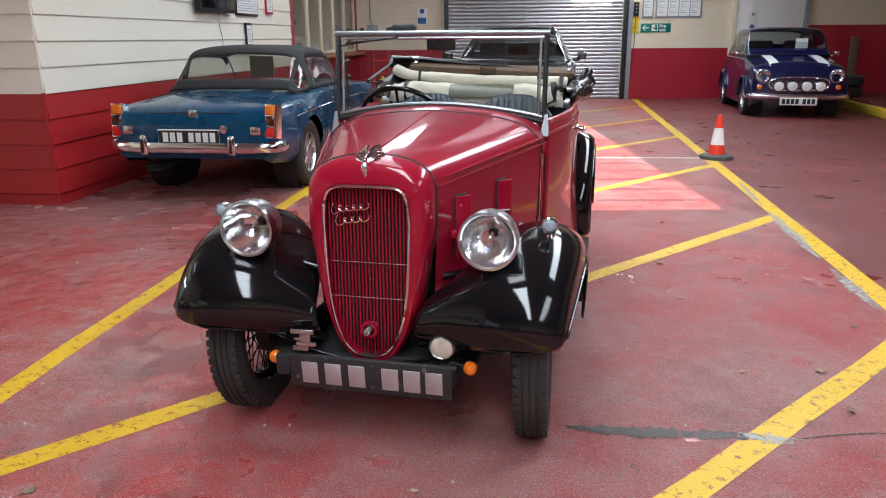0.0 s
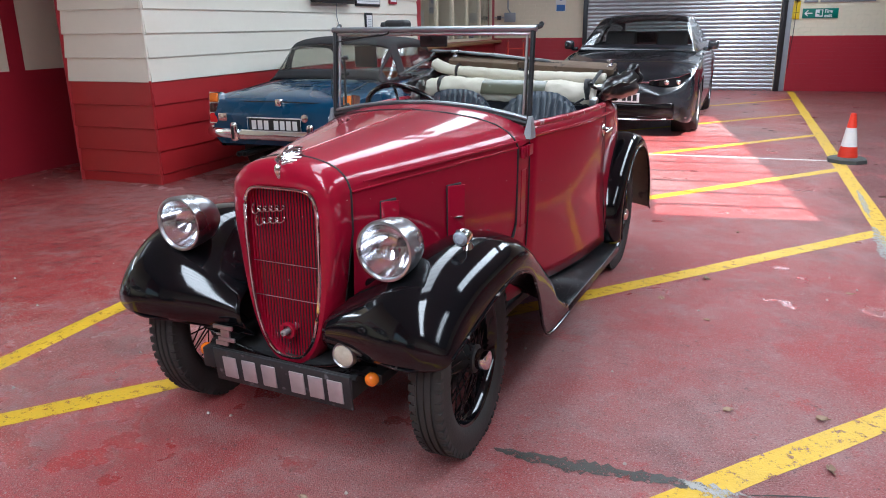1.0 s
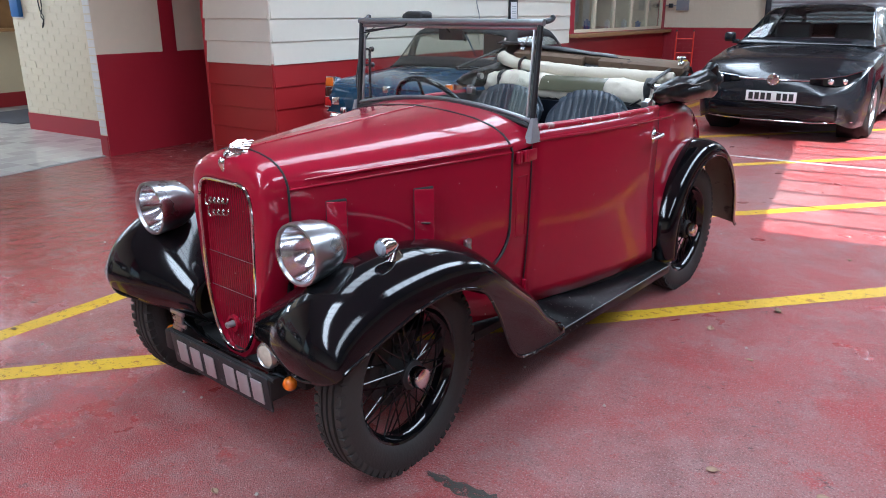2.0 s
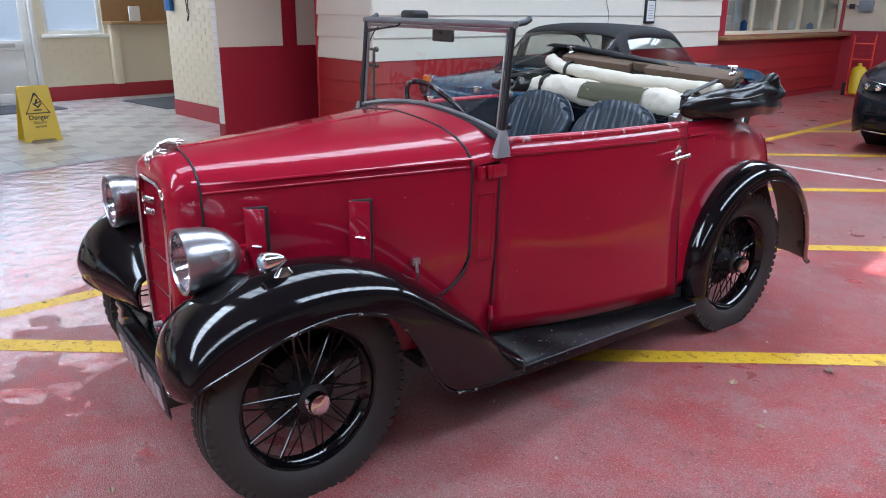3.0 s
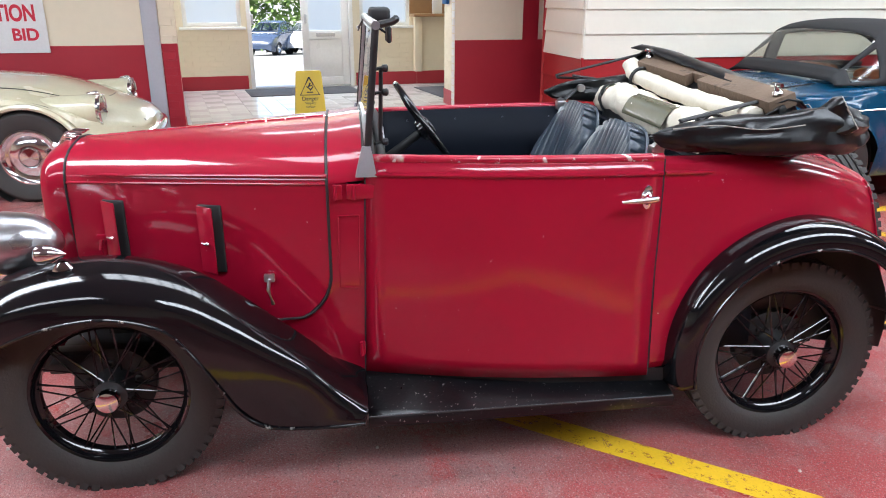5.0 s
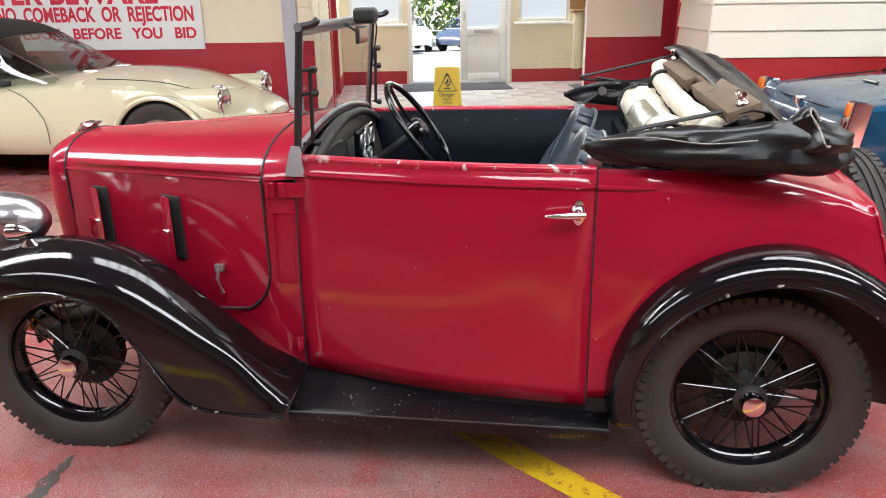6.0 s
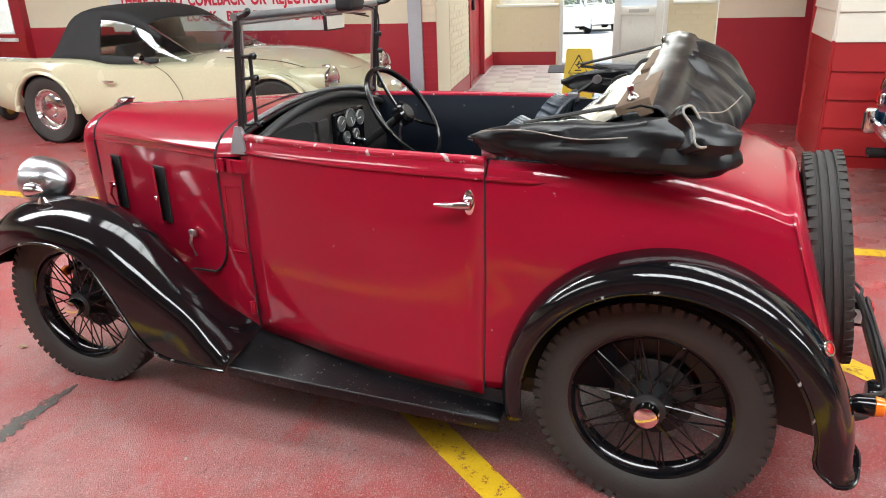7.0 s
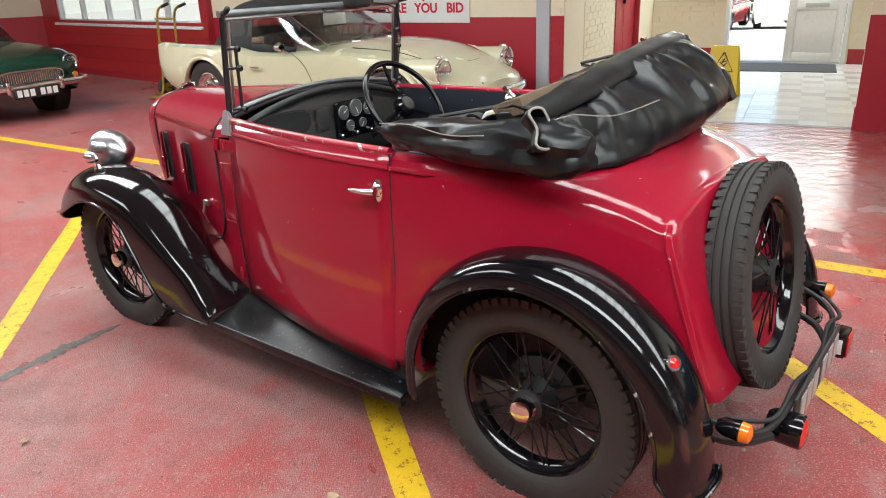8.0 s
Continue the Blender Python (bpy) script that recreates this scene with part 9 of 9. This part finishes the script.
part("catch", boxed(-0.070, -0.07, 0.45, -0.058, -0.048, 0.50, 0.003, mpr), M_NICKEL, ext, "bright metal catch")
cord = tagged(part("hanging_cord", tube(bmesh.new(), [mbk @ Vector(p) for p in curve_through([(0.68, 0.03, 1.50), (0.675, 0.03, 1.38), (0.645, 0.035, 1.31), (0.68, 0.03, 1.25), (0.635, 0.03, 1.18), (0.66, 0.035, 1.22), (0.69, 0.03, 1.29), (0.64, 0.03, 1.36), (0.615, 0.03, 1.50)], 5)], 0.006, 6), M_BLACK_DULL), "twisted black cord hanging on the brick", "cord")
bb = tagged(part("call_point", boxed(0.085, 0.008, 1.295, 0.25, 0.06, 1.56, 0.008, mbk), M_BLUE_SIGN), "blue box on the painted brick", "wall box")
part("rim", boxed(0.075, 0.006, 1.28, 0.26, 0.012, 1.295, 0.002, mbk), M_PAPER, bb)

# scarred floor: a filled crack, broken edges beside the yellow line
M_REPAIR = line_material("dark_floor_filler", (0.065, 0.060, 0.052), 0.43, 30)
M_BARE = line_material("bare_broken_concrete", (0.36, 0.34, 0.31), 0.45, 34)


def scar(name, pts, widths, material, label, seed, lift=0.003):
    """A ragged low strip along a line on the floor."""
    rnd = random.Random(seed)
    line_pts = curve_through([(x, y, 0) for x, y in pts], 10)
    k = len(line_pts) - 1
    rows = []
    for i, p in enumerate(line_pts):
        f = i / k * (len(widths) - 1)
        w = lerp(widths[int(f)], widths[min(int(f) + 1, len(widths) - 1)], f - int(f)) / 2
        d = (line_pts[min(i + 1, k)] - line_pts[max(i - 1, 0)]).normalized()
        o = Vector((-d.y, d.x, 0))
        a, b = w * rnd.uniform(0.55, 1.35), w * rnd.uniform(0.55, 1.35)
        rows.append([p - o * a + Vector((0, 0, 0.0022)), p - o * a * 0.55 + Vector((0, 0, lift + rnd.uniform(0, 0.002))), p + o * b * 0.55 + Vector((0, 0, lift + rnd.uniform(0, 0.002))), p + o * b + Vector((0, 0, 0.0022))])
    bm = bmesh.new()
    sheet(bm, rows)
    return tagged(part(name, bm, material), label, "floor marking", kind="structure")


scar("floor_repair", [(0.44, 2.33), (0.60, 2.30), (0.75, 2.28), (0.95, 2.265), (1.10, 2.25)], [0.015, 0.05, 0.075, 0.065, 0.05, 0.02], M_REPAIR, "dark filled crack in the red floor", 4)
scar("floor_repair", [(1.02, 2.27), (1.12, 2.235), (1.22, 2.225)], [0.02, 0.07, 0.015], M_BARE, "pale broken patch across the yellow line", 6, 0.0045)
scar("floor_repair", [(1.20, 2.235), (1.45, 2.27), (1.62, 2.25)], [0.006, 0.008, 0.003], M_REPAIR, "fine crack in the red floor", 8)
for i, (p, w) in enumerate((([(2.16, 3.45), (2.21, 3.8), (2.26, 4.11)], [0.02, 0.08, 0.05, 0.02]), ([(2.29, 4.3), (2.36, 4.7), (2.44, 5.15), (2.50, 5.5)], [0.02, 0.06, 0.09, 0.06, 0.02]), ([(2.55, 5.75), (2.64, 6.2), (2.73, 6.7)], [0.01, 0.035, 0.05, 0.01]))):
    scar("floor_repair", p, w, M_BARE, "broken concrete edge beside the yellow line", 11 + i, 0.0035)

# dry leaves and grit on the floor
rnd = random.Random(21)


def dry_leaf(x, y, k):
    bm = bmesh.new()
    rows = []
    curl = rnd.uniform(0.3, 1.2)
    for i in range(6):
        u = i / 5
        w = 0.42 * math.sin(math.pi * min(0.98, u * 0.9 + 0.08)) ** 0.8
        rows.append([Vector(((u - 0.5), v * w * rnd.uniform(0.8, 1.15), abs(v) * 0.25 * curl + 0.3 * curl * (u - 0.5) ** 2)) for v in (-1, -0.5, 0, 0.5, 1)])
    sheet(bm, rows)
    tube(bm, [(0.45, 0, 0.08), (0.62, 0.05, 0.12), (0.8, 0.04, 0.1)], 0.02, 5)
    for v in bm.verts:
        v.co *= k
    lo = min(v.co.z for v in bm.verts)
    o = part("dry_leaf", bm, M_LEAF, at=pose(x, y, 0.002 - lo, 0, 0, rnd.uniform(0, 360)))
    thicken(o, 0.0012, 1)
    tagged(o, "curled brown dry leaf on the floor", "leaf", "dry leaves")


for x, y in ((1.24, 3.60), (1.92, 3.21), (1.22, 2.74), (1.53, 2.74), (1.48, 2.42), (1.98, 4.1), (2.86, 5.89), (-1.79, 5.98), (-0.06, 1.95), (-1.21, 1.96), (2.35, 7.3), (0.62, 1.62), (0.2, 1.9), (1.3, 4.2), (-0.9, 1.6), (1.6, 5.2), (3.4, 9.2), (3.9, 10.4), (1.05, 3.85),
             (2.9, 5.6), (0.9, 1.2), (-1.7, 2.4), (-2.3, 1.2), (-1.5, 0.3)):
    dry_leaf(x, y, rnd.uniform(0.020, 0.042))
bm = bmesh.new()
for i in range(420):
    x, y = rnd.uniform(-2.6, 3.2), rnd.uniform(0.2, 9.0)
    r = rnd.choice((0.002, 0.003, 0.004, 0.007))
    bmesh.ops.create_cone(bm, cap_ends=True, segments=5, radius1=r, radius2=r * 0.4, depth=r, matrix=Matrix.Translation((x, y, 0.0015 + r / 2)) @ Matrix.Rotation(rnd.uniform(0, 6), 4, "Z"))
tagged(part("floor_grit", bm, mat("pale_grit", (0.42, 0.38, 0.34), 0.8, var=0.3, scale=40), smooth=False), "pale grit and crumbs on the floor", "grit", kind="stuff")

# outside: hedge, rail
rnd = random.Random(5)
verts, faces = [], []
for i in range(9000):
    y, z = rnd.uniform(-14, 24), rnd.random() ** 0.8
    top = 3.4 + 1.3 * noise.noise(Vector((0, y * 0.35, 0))) + 0.5 * noise.noise(Vector((0, y * 1.3, 4)))
    x = -45 + rnd.uniform(-1.6, 1.6) * math.sqrt(max(0.05, 1 - (z - 0.4) ** 2)) + 0.9 * noise.noise(Vector((0, y * 0.6, z * 3)))
    c = Vector((x, y, z * top * 1.3 - 1.7))
    r = rnd.uniform(0.14, 0.32)
    u = Vector((rnd.gauss(0, 1), rnd.gauss(0, 1), rnd.gauss(0, 1))).normalized()
    v = u.orthogonal().normalized()
    n = len(verts)
    verts += [c - u * r, c + v * r * 0.45, c + u * r, c - v * r * 0.45]
    faces.append((n, n + 1, n + 2, n + 3))
me = bpy.data.meshes.new("hedge")
me.from_pydata([tuple(v) for v in verts], [], faces)
me.materials.append(mat("hedge_leaves", (0.10, 0.17, 0.035), 0.6, var=0.4, scale=1.5, fine=0.2))
tagged(new("hedge", me), "tall green hedge behind the car park", "hedge", kind="stuff")
rail = thing("metal_railing", "pale metal railing along the car park edge", "railing")
for z in (0.55, 1.0):
    part("rail", tube(bmesh.new(), [(-41.0, -12, z - 1.65), (-41.0, 22, z - 1.65)], 0.035, 8), M_GREY, rail)
for i in range(18):
    part("post", tube(bmesh.new(), [(-41.0, -12 + 2 * i, -1.7), (-41.0, -12 + 2 * i, -0.65)], 0.035, 8), M_GREY, rail)
